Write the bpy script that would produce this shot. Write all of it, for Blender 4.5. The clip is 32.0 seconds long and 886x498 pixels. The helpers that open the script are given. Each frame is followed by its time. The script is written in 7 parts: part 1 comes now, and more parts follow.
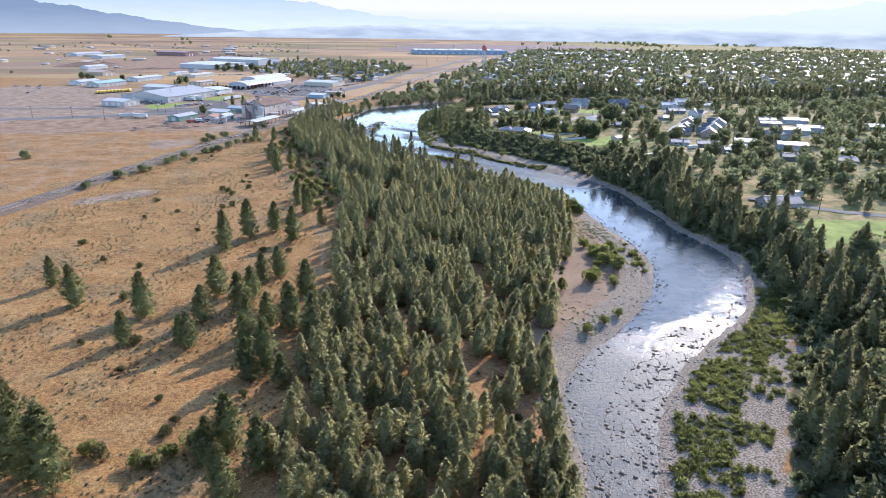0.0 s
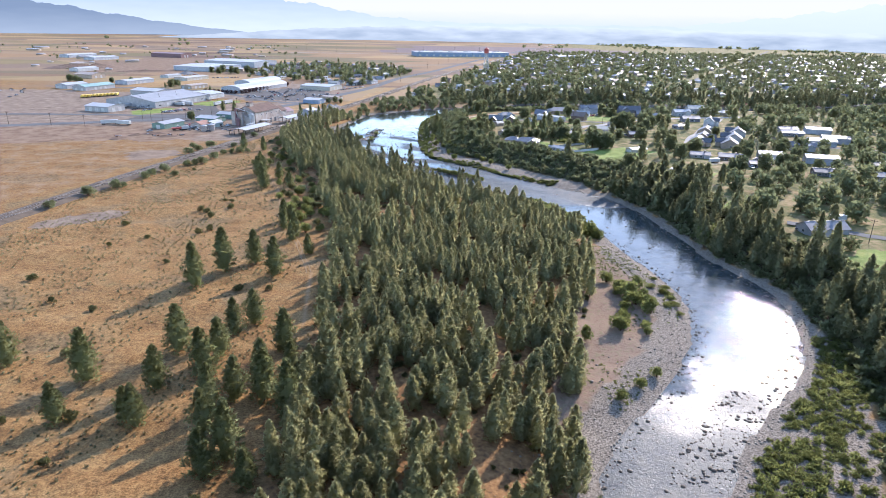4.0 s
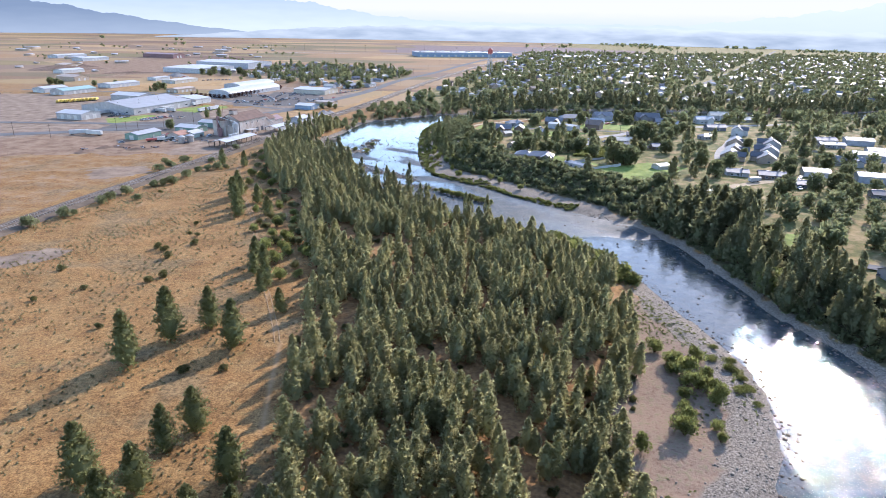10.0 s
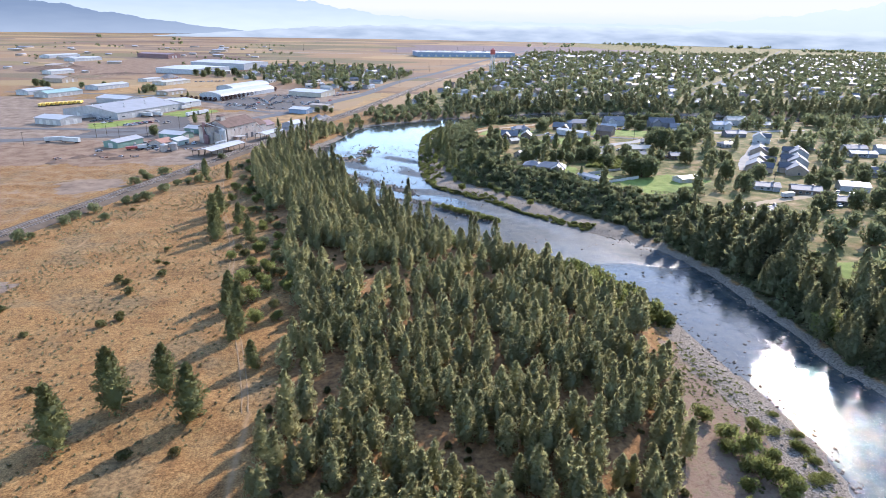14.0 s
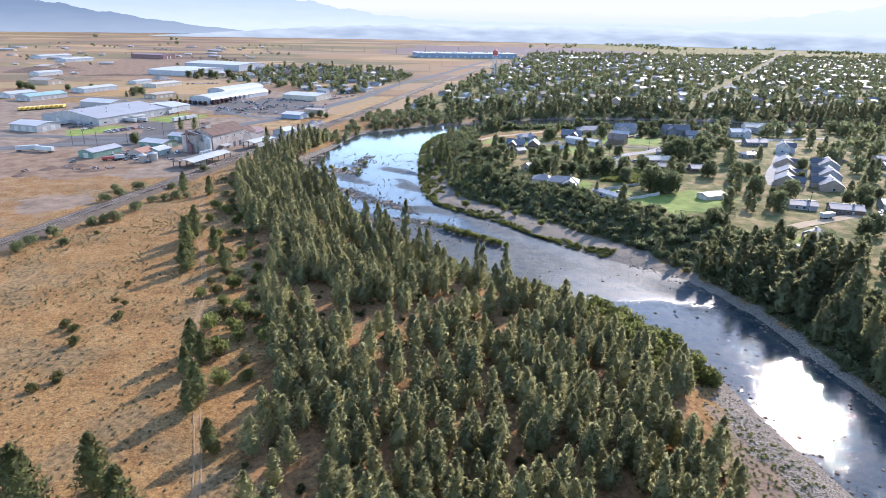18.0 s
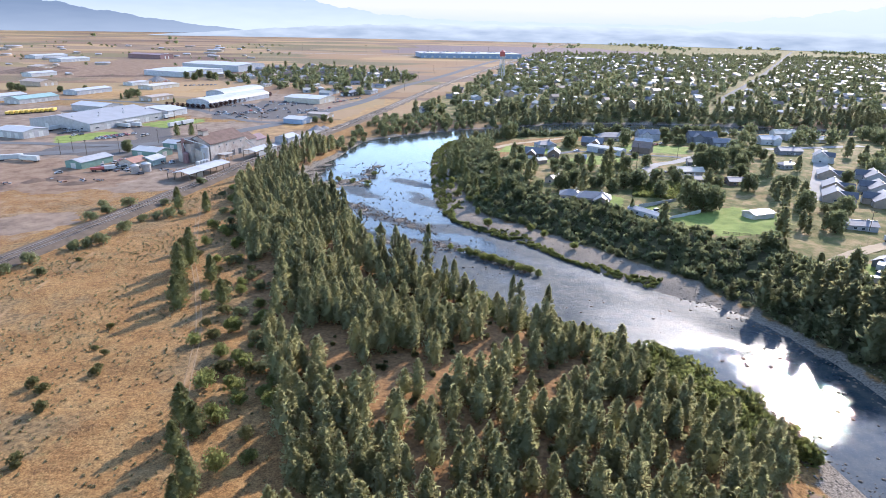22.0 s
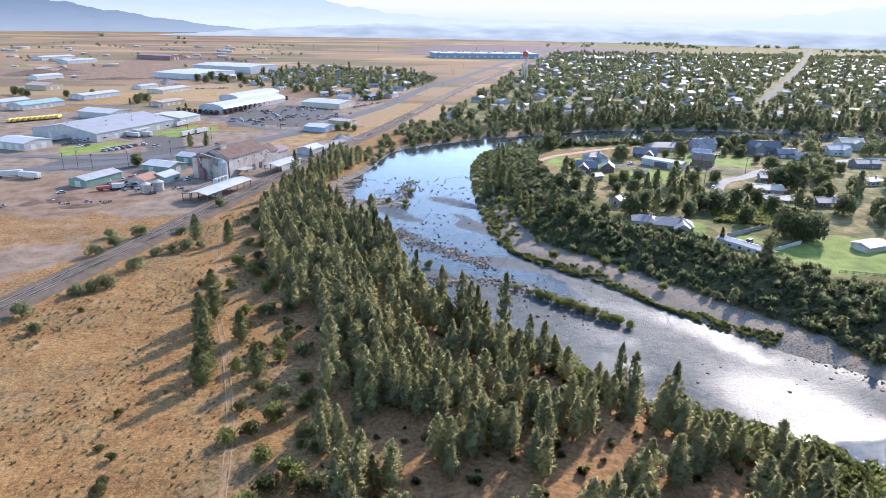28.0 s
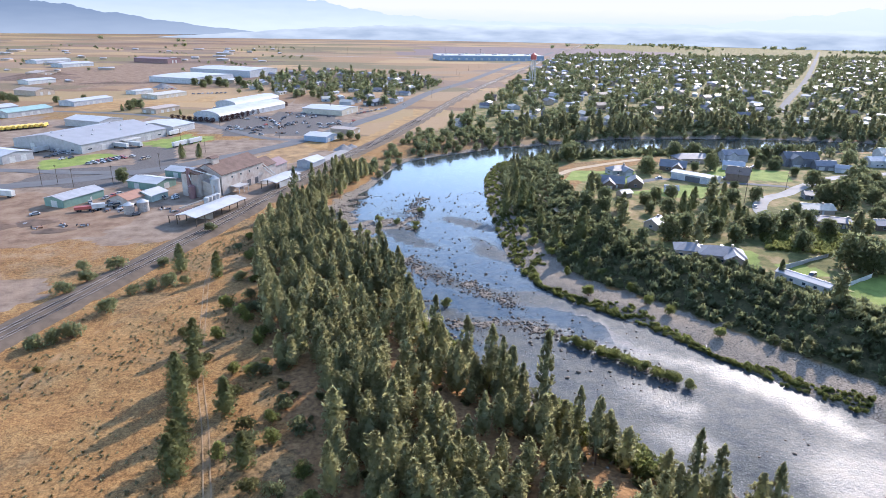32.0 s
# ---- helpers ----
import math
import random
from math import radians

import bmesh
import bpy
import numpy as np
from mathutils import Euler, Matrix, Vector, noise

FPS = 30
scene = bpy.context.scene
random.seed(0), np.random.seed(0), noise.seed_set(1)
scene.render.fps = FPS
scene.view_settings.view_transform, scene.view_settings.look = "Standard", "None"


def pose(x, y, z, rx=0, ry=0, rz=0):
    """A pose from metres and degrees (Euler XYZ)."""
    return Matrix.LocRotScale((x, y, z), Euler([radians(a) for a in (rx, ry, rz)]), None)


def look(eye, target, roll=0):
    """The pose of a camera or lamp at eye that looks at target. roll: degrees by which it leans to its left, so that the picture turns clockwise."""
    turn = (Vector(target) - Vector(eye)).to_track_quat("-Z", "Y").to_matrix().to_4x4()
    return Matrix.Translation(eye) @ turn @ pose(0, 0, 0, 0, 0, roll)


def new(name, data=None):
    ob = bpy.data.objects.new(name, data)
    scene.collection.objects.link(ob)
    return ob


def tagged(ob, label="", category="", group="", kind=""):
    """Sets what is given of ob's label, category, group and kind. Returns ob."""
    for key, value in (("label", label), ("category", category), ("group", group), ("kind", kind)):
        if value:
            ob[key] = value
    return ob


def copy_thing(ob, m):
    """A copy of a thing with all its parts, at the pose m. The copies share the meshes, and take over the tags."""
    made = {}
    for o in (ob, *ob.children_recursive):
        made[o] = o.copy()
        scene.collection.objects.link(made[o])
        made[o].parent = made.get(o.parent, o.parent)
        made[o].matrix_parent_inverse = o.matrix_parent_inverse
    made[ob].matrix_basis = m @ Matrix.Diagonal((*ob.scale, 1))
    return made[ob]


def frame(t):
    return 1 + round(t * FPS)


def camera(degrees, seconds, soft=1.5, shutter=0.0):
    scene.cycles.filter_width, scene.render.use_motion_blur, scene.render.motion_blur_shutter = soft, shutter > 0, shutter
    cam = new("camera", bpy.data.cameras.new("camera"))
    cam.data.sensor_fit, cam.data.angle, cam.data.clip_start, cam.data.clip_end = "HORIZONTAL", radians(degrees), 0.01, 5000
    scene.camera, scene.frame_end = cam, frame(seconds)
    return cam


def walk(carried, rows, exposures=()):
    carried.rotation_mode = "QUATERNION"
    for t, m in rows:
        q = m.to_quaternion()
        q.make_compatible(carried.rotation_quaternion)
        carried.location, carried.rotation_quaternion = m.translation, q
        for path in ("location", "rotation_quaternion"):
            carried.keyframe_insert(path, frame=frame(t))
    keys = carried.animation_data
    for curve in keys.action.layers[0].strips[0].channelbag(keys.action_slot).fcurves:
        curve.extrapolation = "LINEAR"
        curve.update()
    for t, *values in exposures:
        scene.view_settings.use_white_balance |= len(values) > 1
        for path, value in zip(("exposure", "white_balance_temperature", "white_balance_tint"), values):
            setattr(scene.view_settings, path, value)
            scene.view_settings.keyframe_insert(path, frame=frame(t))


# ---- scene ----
cam = camera(70.5, 32.0, soft=0.6)
PATH = [
    (0, (-7.197, 0.474, 88.794), (-6.918, 2.335, 88.115), 0.9),
    (1, (-6.339, 9.488, 88.895), (-6.06, 11.349, 88.217), 0.9),
    (3, (-4.577, 27.676, 89.32), (-4.296, 29.538, 88.645), 1.1),
    (6, (-1.24, 55.344, 89.729), (-0.96, 57.206, 89.054), 1.1),
    (9, (1.916, 82.155, 90.108), (2.194, 84.016, 89.431), 1.1),
    (12, (5.07, 108.752, 90.57), (5.346, 110.613, 89.892), 1.1),
    (14.5, (7.722, 131.141, 90.561), (7.997, 133.002, 89.881), 1.1),
    (17, (10.445, 153.401, 90.768), (10.719, 155.262, 90.088), 1.1),
    (19, (11.743, 171.006, 91.065), (12.019, 172.866, 90.387), 1.3),
    (20.5, (9.691, 183.9, 91.194), (9.97, 185.76, 90.513), 1.2),
    (22, (5.725, 196.373, 91.322), (6.002, 198.233, 90.641), 1.3),
    (23.5, (0.872, 208.257, 91.411), (1.144, 210.117, 90.727), 1.3),
    (25, (-3.764, 220.06, 91.498), (-3.501, 221.92, 90.813), 1.2),
    (28, (-10.117, 244.331, 91.763), (-9.861, 246.193, 91.078), 1.1),
    (30, (-11.599, 262.294, 91.913), (-11.345, 264.156, 91.231), 1.1),
    (32, (-12.035, 280.676, 92.097), (-11.783, 282.54, 91.416), 1.0),
]
walk(cam, [(t, look(eye, target, roll)) for t, eye, target, roll in PATH], exposures=[(0.0, 1.90, 6080, 18), (32.0, 1.90, 6080, 18)])

# ---- light ----
SUN_AZ, SUN_EL = 41.8, 27.4          # degrees from +y towards +x, and above the horizon
sun_dir = Vector((math.sin(radians(SUN_AZ)) * math.cos(radians(SUN_EL)), math.cos(radians(SUN_AZ)) * math.cos(radians(SUN_EL)), math.sin(radians(SUN_EL))))
world = bpy.data.worlds.new("sky")
scene.world = world
world.use_nodes = True
wn = world.node_tree.nodes
sky = wn.new("ShaderNodeTexSky")
sky.sky_type = "NISHITA"
sky.sun_disc = False
sky.sun_elevation, sky.sun_rotation = radians(SUN_EL), radians(SUN_AZ)
sky.air_density, sky.dust_density, sky.ozone_density = 1.0, 0.25, 2.0
world.node_tree.links.new(sky.outputs[0], wn["Background"].inputs[0])
wn["Background"].inputs[1].default_value = 0.15
sun_data = bpy.data.lights.new("sun", "SUN")
sun_data.energy, sun_data.angle, sun_data.color = 2.45, radians(0.6), (1.0, 0.90, 0.77)
sun = new("sun", sun_data)
sun.matrix_world = look(sun_dir * 100, (0, 0, 0))

# ---- far hills, beyond all that shifts; haze is painted into their glow ----
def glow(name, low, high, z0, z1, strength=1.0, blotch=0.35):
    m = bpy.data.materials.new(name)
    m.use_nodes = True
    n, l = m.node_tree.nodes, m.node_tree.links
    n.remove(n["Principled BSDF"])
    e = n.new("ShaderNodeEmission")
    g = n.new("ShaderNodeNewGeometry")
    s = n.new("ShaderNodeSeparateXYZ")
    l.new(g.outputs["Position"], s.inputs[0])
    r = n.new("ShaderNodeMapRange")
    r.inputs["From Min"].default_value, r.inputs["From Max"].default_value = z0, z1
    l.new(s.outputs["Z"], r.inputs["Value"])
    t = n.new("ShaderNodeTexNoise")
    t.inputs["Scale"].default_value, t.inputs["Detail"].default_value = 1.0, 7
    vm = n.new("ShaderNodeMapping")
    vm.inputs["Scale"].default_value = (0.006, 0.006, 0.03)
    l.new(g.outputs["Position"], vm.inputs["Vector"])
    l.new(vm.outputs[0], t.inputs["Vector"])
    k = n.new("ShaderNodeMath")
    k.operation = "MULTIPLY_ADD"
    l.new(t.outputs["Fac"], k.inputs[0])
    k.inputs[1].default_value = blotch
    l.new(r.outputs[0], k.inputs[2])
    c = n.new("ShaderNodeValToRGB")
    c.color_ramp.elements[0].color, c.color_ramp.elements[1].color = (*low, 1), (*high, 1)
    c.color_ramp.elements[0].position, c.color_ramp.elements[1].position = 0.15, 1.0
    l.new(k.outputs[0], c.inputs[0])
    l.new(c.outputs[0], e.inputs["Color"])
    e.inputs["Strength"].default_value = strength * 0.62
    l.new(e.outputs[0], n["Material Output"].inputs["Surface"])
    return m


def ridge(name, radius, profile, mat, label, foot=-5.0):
    """A long hill or haze sheet seen end on: heights over the bearing, with smaller folds."""
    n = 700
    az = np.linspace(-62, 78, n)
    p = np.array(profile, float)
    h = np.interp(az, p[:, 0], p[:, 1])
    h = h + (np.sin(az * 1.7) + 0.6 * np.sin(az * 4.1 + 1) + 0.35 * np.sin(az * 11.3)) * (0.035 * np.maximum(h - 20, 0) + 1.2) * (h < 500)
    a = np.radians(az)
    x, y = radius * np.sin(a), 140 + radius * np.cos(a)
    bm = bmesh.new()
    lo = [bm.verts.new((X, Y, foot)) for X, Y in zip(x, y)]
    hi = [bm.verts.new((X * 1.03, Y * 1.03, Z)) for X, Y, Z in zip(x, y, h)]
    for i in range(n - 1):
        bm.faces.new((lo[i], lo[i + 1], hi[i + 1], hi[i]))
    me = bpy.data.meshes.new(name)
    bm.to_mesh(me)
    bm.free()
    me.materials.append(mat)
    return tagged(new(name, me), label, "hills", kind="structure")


# glowing haze sheet added in front of the sky, to set its brightness
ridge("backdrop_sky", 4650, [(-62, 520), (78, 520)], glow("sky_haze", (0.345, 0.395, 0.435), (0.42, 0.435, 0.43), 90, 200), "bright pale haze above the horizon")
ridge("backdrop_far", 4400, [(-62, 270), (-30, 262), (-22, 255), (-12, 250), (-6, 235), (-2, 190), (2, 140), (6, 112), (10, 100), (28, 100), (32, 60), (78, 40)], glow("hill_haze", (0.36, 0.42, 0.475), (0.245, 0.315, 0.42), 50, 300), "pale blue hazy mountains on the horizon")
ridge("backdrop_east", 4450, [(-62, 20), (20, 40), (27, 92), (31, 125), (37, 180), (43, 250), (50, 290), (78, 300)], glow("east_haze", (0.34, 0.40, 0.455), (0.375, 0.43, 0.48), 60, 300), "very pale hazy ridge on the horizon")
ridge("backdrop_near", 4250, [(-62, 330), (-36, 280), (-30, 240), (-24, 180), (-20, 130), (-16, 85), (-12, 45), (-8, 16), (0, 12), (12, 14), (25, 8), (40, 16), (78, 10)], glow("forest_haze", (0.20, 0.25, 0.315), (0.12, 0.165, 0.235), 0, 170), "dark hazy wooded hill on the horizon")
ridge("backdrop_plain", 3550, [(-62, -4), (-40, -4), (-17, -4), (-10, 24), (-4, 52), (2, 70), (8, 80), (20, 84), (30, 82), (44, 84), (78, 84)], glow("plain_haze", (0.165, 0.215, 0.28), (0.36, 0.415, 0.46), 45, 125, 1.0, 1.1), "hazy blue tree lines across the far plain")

# ---- materials ----
def mat_new(name):
    m = bpy.data.materials.new(name)
    m.use_nodes = True
    return m, m.node_tree.nodes, m.node_tree.links, m.node_tree.nodes["Principled BSDF"]


def ramp_node(n, stops):
    r = n.new("ShaderNodeValToRGB")
    while len(r.color_ramp.elements) < len(stops):
        r.color_ramp.elements.new(0.5)
    for e, (p, c) in zip(r.color_ramp.elements, stops):
        e.position, e.color = p, (*c, 1)
    return r


def noise_node(n, l, scale, detail=4.0, rough=0.6, coord=None):
    t = n.new("ShaderNodeTexNoise")
    t.inputs["Scale"].default_value, t.inputs["Detail"].default_value, t.inputs["Roughness"].default_value = scale, detail, rough
    if coord is None:
        g = n.new("ShaderNodeNewGeometry")
        coord = g.outputs["Position"]
    l.new(coord, t.inputs["Vector"])
    return t


def mix_node(n, l, a, b, f):
    m = n.new("ShaderNodeMix")
    m.data_type = "RGBA"
    for s, v in ((m.inputs[6], a), (m.inputs[7], b), (m.inputs[0], f)):
        if isinstance(v, (tuple, float, int)):
            s.default_value = (*v, 1) if isinstance(v, tuple) else v
        else:
            l.new(v, s)
    return m.outputs[2]


def math_node(n, l, op, a, b=0.0, clamp=False):
    m = n.new("ShaderNodeMath")
    m.operation, m.use_clamp = op, clamp
    for s, v in zip(m.inputs, (a, b)):
        if isinstance(v, (float, int)):
            s.default_value = v
        else:
            l.new(v, s)
    return m.outputs[0]


def bump_node(n, l, height, dist, strength, bsdf):
    b = n.new("ShaderNodeBump")
    b.inputs["Distance"].default_value, b.inputs["Strength"].default_value = dist, strength
    l.new(height, b.inputs["Height"])
    l.new(b.outputs[0], bsdf.inputs["Normal"])


def painted(name, colour, rough=0.6, var=0.18, scale=0.35, metal=0.0, dirt=None, grain=6.0):
    """Weathered plain surface: broad stains, fine grain and a difference from piece to piece."""
    m, n, l, b = mat_new(name)
    c = tuple(0.8 * v for v in colour)
    big = noise_node(n, l, scale, 5)
    fine = noise_node(n, l, grain, 3)
    dark = dirt or tuple(v * (1 - 2 * var) for v in c)
    r = ramp_node(n, [(0.3, dark), (0.62, c)])
    l.new(big.outputs["Fac"], r.inputs[0])
    o = n.new("ShaderNodeObjectInfo")
    f = math_node(n, l, "MULTIPLY", fine.outputs["Fac"], 0.3)
    col = mix_node(n, l, r.outputs[0], tuple(min(1, v * 1.25) for v in c), f)
    f2 = math_node(n, l, "MULTIPLY", o.outputs["Random"], 0.25)
    col = mix_node(n, l, col, tuple(v * 0.75 for v in c), f2)
    l.new(col, b.inputs["Base Color"])
    b.inputs["Roughness"].default_value, b.inputs["Metallic"].default_value = rough, metal
    b.inputs["Specular IOR Level"].default_value = 0.5 if rough < 0.75 else 0.1
    bump_node(n, l, fine.outputs["Fac"], 0.02, 0.4, b)
    return m


def leafy(name, dark, light, back=0.25, thin=(1.0, 1.0, 1.0)):
    """Foliage: colour differs from clump to clump and from plant to plant, and light shines through a little."""
    m, n, l, b = mat_new(name)
    g = n.new("ShaderNodeNewGeometry")
    o = n.new("ShaderNodeObjectInfo")
    r = ramp_node(n, [(0.0, dark), (1.0, light)])
    f = math_node(n, l, "ADD", math_node(n, l, "MULTIPLY", g.outputs["Random Per Island"], 0.6), math_node(n, l, "MULTIPLY", o.outputs["Random"], 0.4))
    stand = noise_node(n, l, 0.11, 3)
    f = math_node(n, l, "ADD", f, math_node(n, l, "MULTIPLY", math_node(n, l, "SUBTRACT", stand.outputs["Fac"], 0.5), 0.9), True)
    needle = noise_node(n, l, 3.2, 4, 0.7)
    f = math_node(n, l, "ADD", f, math_node(n, l, "MULTIPLY", math_node(n, l, "SUBTRACT", needle.outputs["Fac"], 0.5), 1.0), True)
    l.new(f, r.inputs[0])
    l.new(r.outputs[0], b.inputs["Base Color"])
    bump_node(n, l, needle.outputs["Fac"], 0.5, 1.0, b)
    b.inputs["Roughness"].default_value = 0.65
    b.inputs["Specular IOR Level"].default_value = 0.1
    t = n.new("ShaderNodeBsdfTranslucent")
    thru = n.new("ShaderNodeMix")
    thru.data_type, thru.blend_type = "RGBA", "MULTIPLY"
    thru.inputs[0].default_value, thru.inputs[7].default_value = 1.0, (*thin, 1)
    l.new(r.outputs[0], thru.inputs[6])
    l.new(thru.outputs[2], t.inputs["Color"])
    mx = n.new("ShaderNodeMixShader")
    mx.inputs[0].default_value = back
    l.new(b.outputs[0], mx.inputs[1])
    l.new(t.outputs[0], mx.inputs[2])
    l.new(mx.outputs[0], n["Material Output"].inputs["Surface"])
    return m


def ground_material():
    m, n, l, b = mat_new("ground")
    pos = n.new("ShaderNodeNewGeometry").outputs["Position"]

    def mask(name):
        a = n.new("ShaderNodeAttribute")
        a.attribute_name = name
        return a.outputs["Fac"]
    big, mid, fine, grit = [noise_node(n, l, s, d, 0.62, pos) for s, d in ((0.034, 7), (0.11, 6), (0.75, 6), (2.2, 4))]
    # dry grass
    r1 = ramp_node(n, [(0.30, (0.18, 0.10, 0.046)), (0.43, (0.33, 0.18, 0.07)), (0.54, (0.37, 0.225, 0.095)), (0.64, (0.43, 0.285, 0.13)), (0.76, (0.22, 0.165, 0.095))])
    l.new(mid.outputs["Fac"], r1.inputs[0])
    r2 = ramp_node(n, [(0.38, (0.10, 0.07, 0.036)), (0.50, (0.31, 0.19, 0.08)), (0.62, (0.44, 0.29, 0.13))])
    l.new(fine.outputs["Fac"], r2.inputs[0])
    col = mix_node(n, l, r1.outputs[0], r2.outputs[0], 0.45)
    # speckle of single tussocks
    spk = ramp_node(n, [(0.38, (0.46, 0.43, 0.38)), (0.60, (1.12, 1.08, 1.0))])
    l.new(grit.outputs["Fac"], spk.inputs[0])
    mul = n.new("ShaderNodeMix")
    mul.data_type, mul.blend_type = "RGBA", "MULTIPLY"
    mul.inputs[0].default_value = 0.8
    l.new(col, mul.inputs[6])
    l.new(spk.outputs[0], mul.inputs[7])
    col = mul.outputs[2]
    # grey sage patches
    sage = ramp_node(n, [(0.53, (0, 0, 0)), (0.61, (1, 1, 1))])
    l.new(big.outputs["Fac"], sage.inputs[0])
    r3 = ramp_node(n, [(0.38, (0.10, 0.08, 0.042)), (0.6, (0.29, 0.205, 0.105))])
    l.new(fine.outputs["Fac"], r3.inputs[0])
    col = mix_node(n, l, col, r3.outputs[0], math_node(n, l, "MULTIPLY", sage.outputs[0], 0.7))

    flush = ramp_node(n, [(0.62, (0, 0, 0)), (0.72, (1, 1, 1))])
    l.new(noise_node(n, l, 0.06, 6, 0.7, pos).outputs["Fac"], flush.inputs[0])
    r4 = ramp_node(n, [(0.4, (0.13, 0.125, 0.05)), (0.62, (0.33, 0.27, 0.11))])
    l.new(fine.outputs["Fac"], r4.inputs[0])
    col = mix_node(n, l, col, r4.outputs[0], math_node(n, l, "MULTIPLY", flush.outputs[0], 0.7))

    def lay(col, name, stops, tex, edge=0.35):
        rr = ramp_node(n, stops)
        l.new(tex.outputs["Fac"], rr.inputs[0])
        f = math_node(n, l, "ADD", mask(name), math_node(n, l, "MULTIPLY", math_node(n, l, "SUBTRACT", mid.outputs["Fac"], 0.5), edge * 2))
        f2 = n.new("ShaderNodeMapRange")
        f2.inputs["From Min"].default_value, f2.inputs["From Max"].default_value = 0.35, 0.65
        l.new(f, f2.inputs["Value"])
        keep = math_node(n, l, "MULTIPLY", f2.outputs[0], math_node(n, l, "GREATER_THAN", mask(name), 0.02), True)
        return mix_node(n, l, col, rr.outputs[0], keep)
    col = lay(col, "litter", [(0.3, (0.13, 0.08, 0.045)), (0.5, (0.30, 0.17, 0.075)), (0.7, (0.42, 0.26, 0.12))], fine)
    col = lay(col, "brush", [(0.3, (0.05, 0.05, 0.024)), (0.55, (0.10, 0.095, 0.045)), (0.74, (0.19, 0.145, 0.08))], fine)
    col = lay(col, "town", [(0.34, (0.10, 0.11, 0.038)), (0.48, (0.17, 0.165, 0.06)), (0.58, (0.30, 0.23, 0.11)), (0.70, (0.38, 0.29, 0.16))], mid)
    # patchwork of far fields, their colours greyed to stand in for haze
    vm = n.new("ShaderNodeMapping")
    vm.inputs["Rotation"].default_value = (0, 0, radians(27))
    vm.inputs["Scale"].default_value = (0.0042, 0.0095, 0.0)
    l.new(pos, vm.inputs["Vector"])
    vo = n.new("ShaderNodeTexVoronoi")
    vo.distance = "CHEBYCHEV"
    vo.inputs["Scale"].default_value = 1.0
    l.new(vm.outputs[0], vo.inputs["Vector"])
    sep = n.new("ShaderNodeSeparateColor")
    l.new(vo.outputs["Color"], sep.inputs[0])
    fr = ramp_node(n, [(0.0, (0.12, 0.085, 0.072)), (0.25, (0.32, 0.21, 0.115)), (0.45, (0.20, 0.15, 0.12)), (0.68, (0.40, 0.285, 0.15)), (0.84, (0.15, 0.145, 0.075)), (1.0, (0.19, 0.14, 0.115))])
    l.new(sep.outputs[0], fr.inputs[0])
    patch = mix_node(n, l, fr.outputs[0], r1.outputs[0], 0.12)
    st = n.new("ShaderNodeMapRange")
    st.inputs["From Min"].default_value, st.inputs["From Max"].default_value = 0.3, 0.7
    l.new(mask("hazed_fields"), st.inputs["Value"])
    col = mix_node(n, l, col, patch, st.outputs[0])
    col = lay(col, "yard", [(0.32, (0.17, 0.125, 0.088)), (0.5, (0.255, 0.195, 0.145)), (0.68, (0.34, 0.27, 0.205))], mid, 0.3)
    col = lay(col, "earth", [(0.32, (0.17, 0.11, 0.072)), (0.5, (0.25, 0.172, 0.115)), (0.68, (0.32, 0.232, 0.16))], mid, 0.35)
    col = lay(col, "lot", [(0.32, (0.10, 0.095, 0.09)), (0.6, (0.15, 0.14, 0.13)), (0.75, (0.20, 0.18, 0.16))], fine, 0.12)
    col = lay(col, "straw", [(0.3, (0.24, 0.145, 0.06)), (0.5, (0.38, 0.24, 0.10)), (0.7, (0.46, 0.32, 0.15))], mid, 0.2)
    col = lay(col, "lawn", [(0.35, (0.16, 0.215, 0.055)), (0.55, (0.24, 0.31, 0.08)), (0.75, (0.36, 0.35, 0.12))], mid, 0.15)
    col = lay(col, "plough", [(0.3, (0.17, 0.13, 0.13)), (0.7, (0.24, 0.19, 0.18))], mid, 0.06)
    col = lay(col, "gravel", [(0.36, (0.075, 0.066, 0.05)), (0.5, (0.23, 0.20, 0.16)), (0.64, (0.40, 0.355, 0.29))], grit, 0.25)
    col = lay(col, "silt", [(0.3, (0.20, 0.135, 0.09)), (0.5, (0.30, 0.215, 0.155)), (0.7, (0.22, 0.20, 0.11))], fine, 0.3)
    col = lay(col, "trail", [(0.3, (0.31, 0.20, 0.10)), (0.7, (0.40, 0.265, 0.14))], fine, 0.12)
    tone = n.new("ShaderNodeMix")
    tone.data_type, tone.blend_type = "RGBA", "MULTIPLY"
    tone.inputs[0].default_value, tone.inputs[7].default_value = 1.0, (0.74, 0.70, 0.665, 1)
    l.new(col, tone.inputs[6])
    l.new(tone.outputs[2], b.inputs["Base Color"])
    b.inputs["Roughness"].default_value = 0.95
    b.inputs["Specular IOR Level"].default_value = 0.1
    h = math_node(n, l, "ADD", math_node(n, l, "MULTIPLY", fine.outputs["Fac"], 1.0), math_node(n, l, "MULTIPLY", grit.outputs["Fac"], 0.25))
    bump_node(n, l, h, 0.34, 0.8, b)
    return m


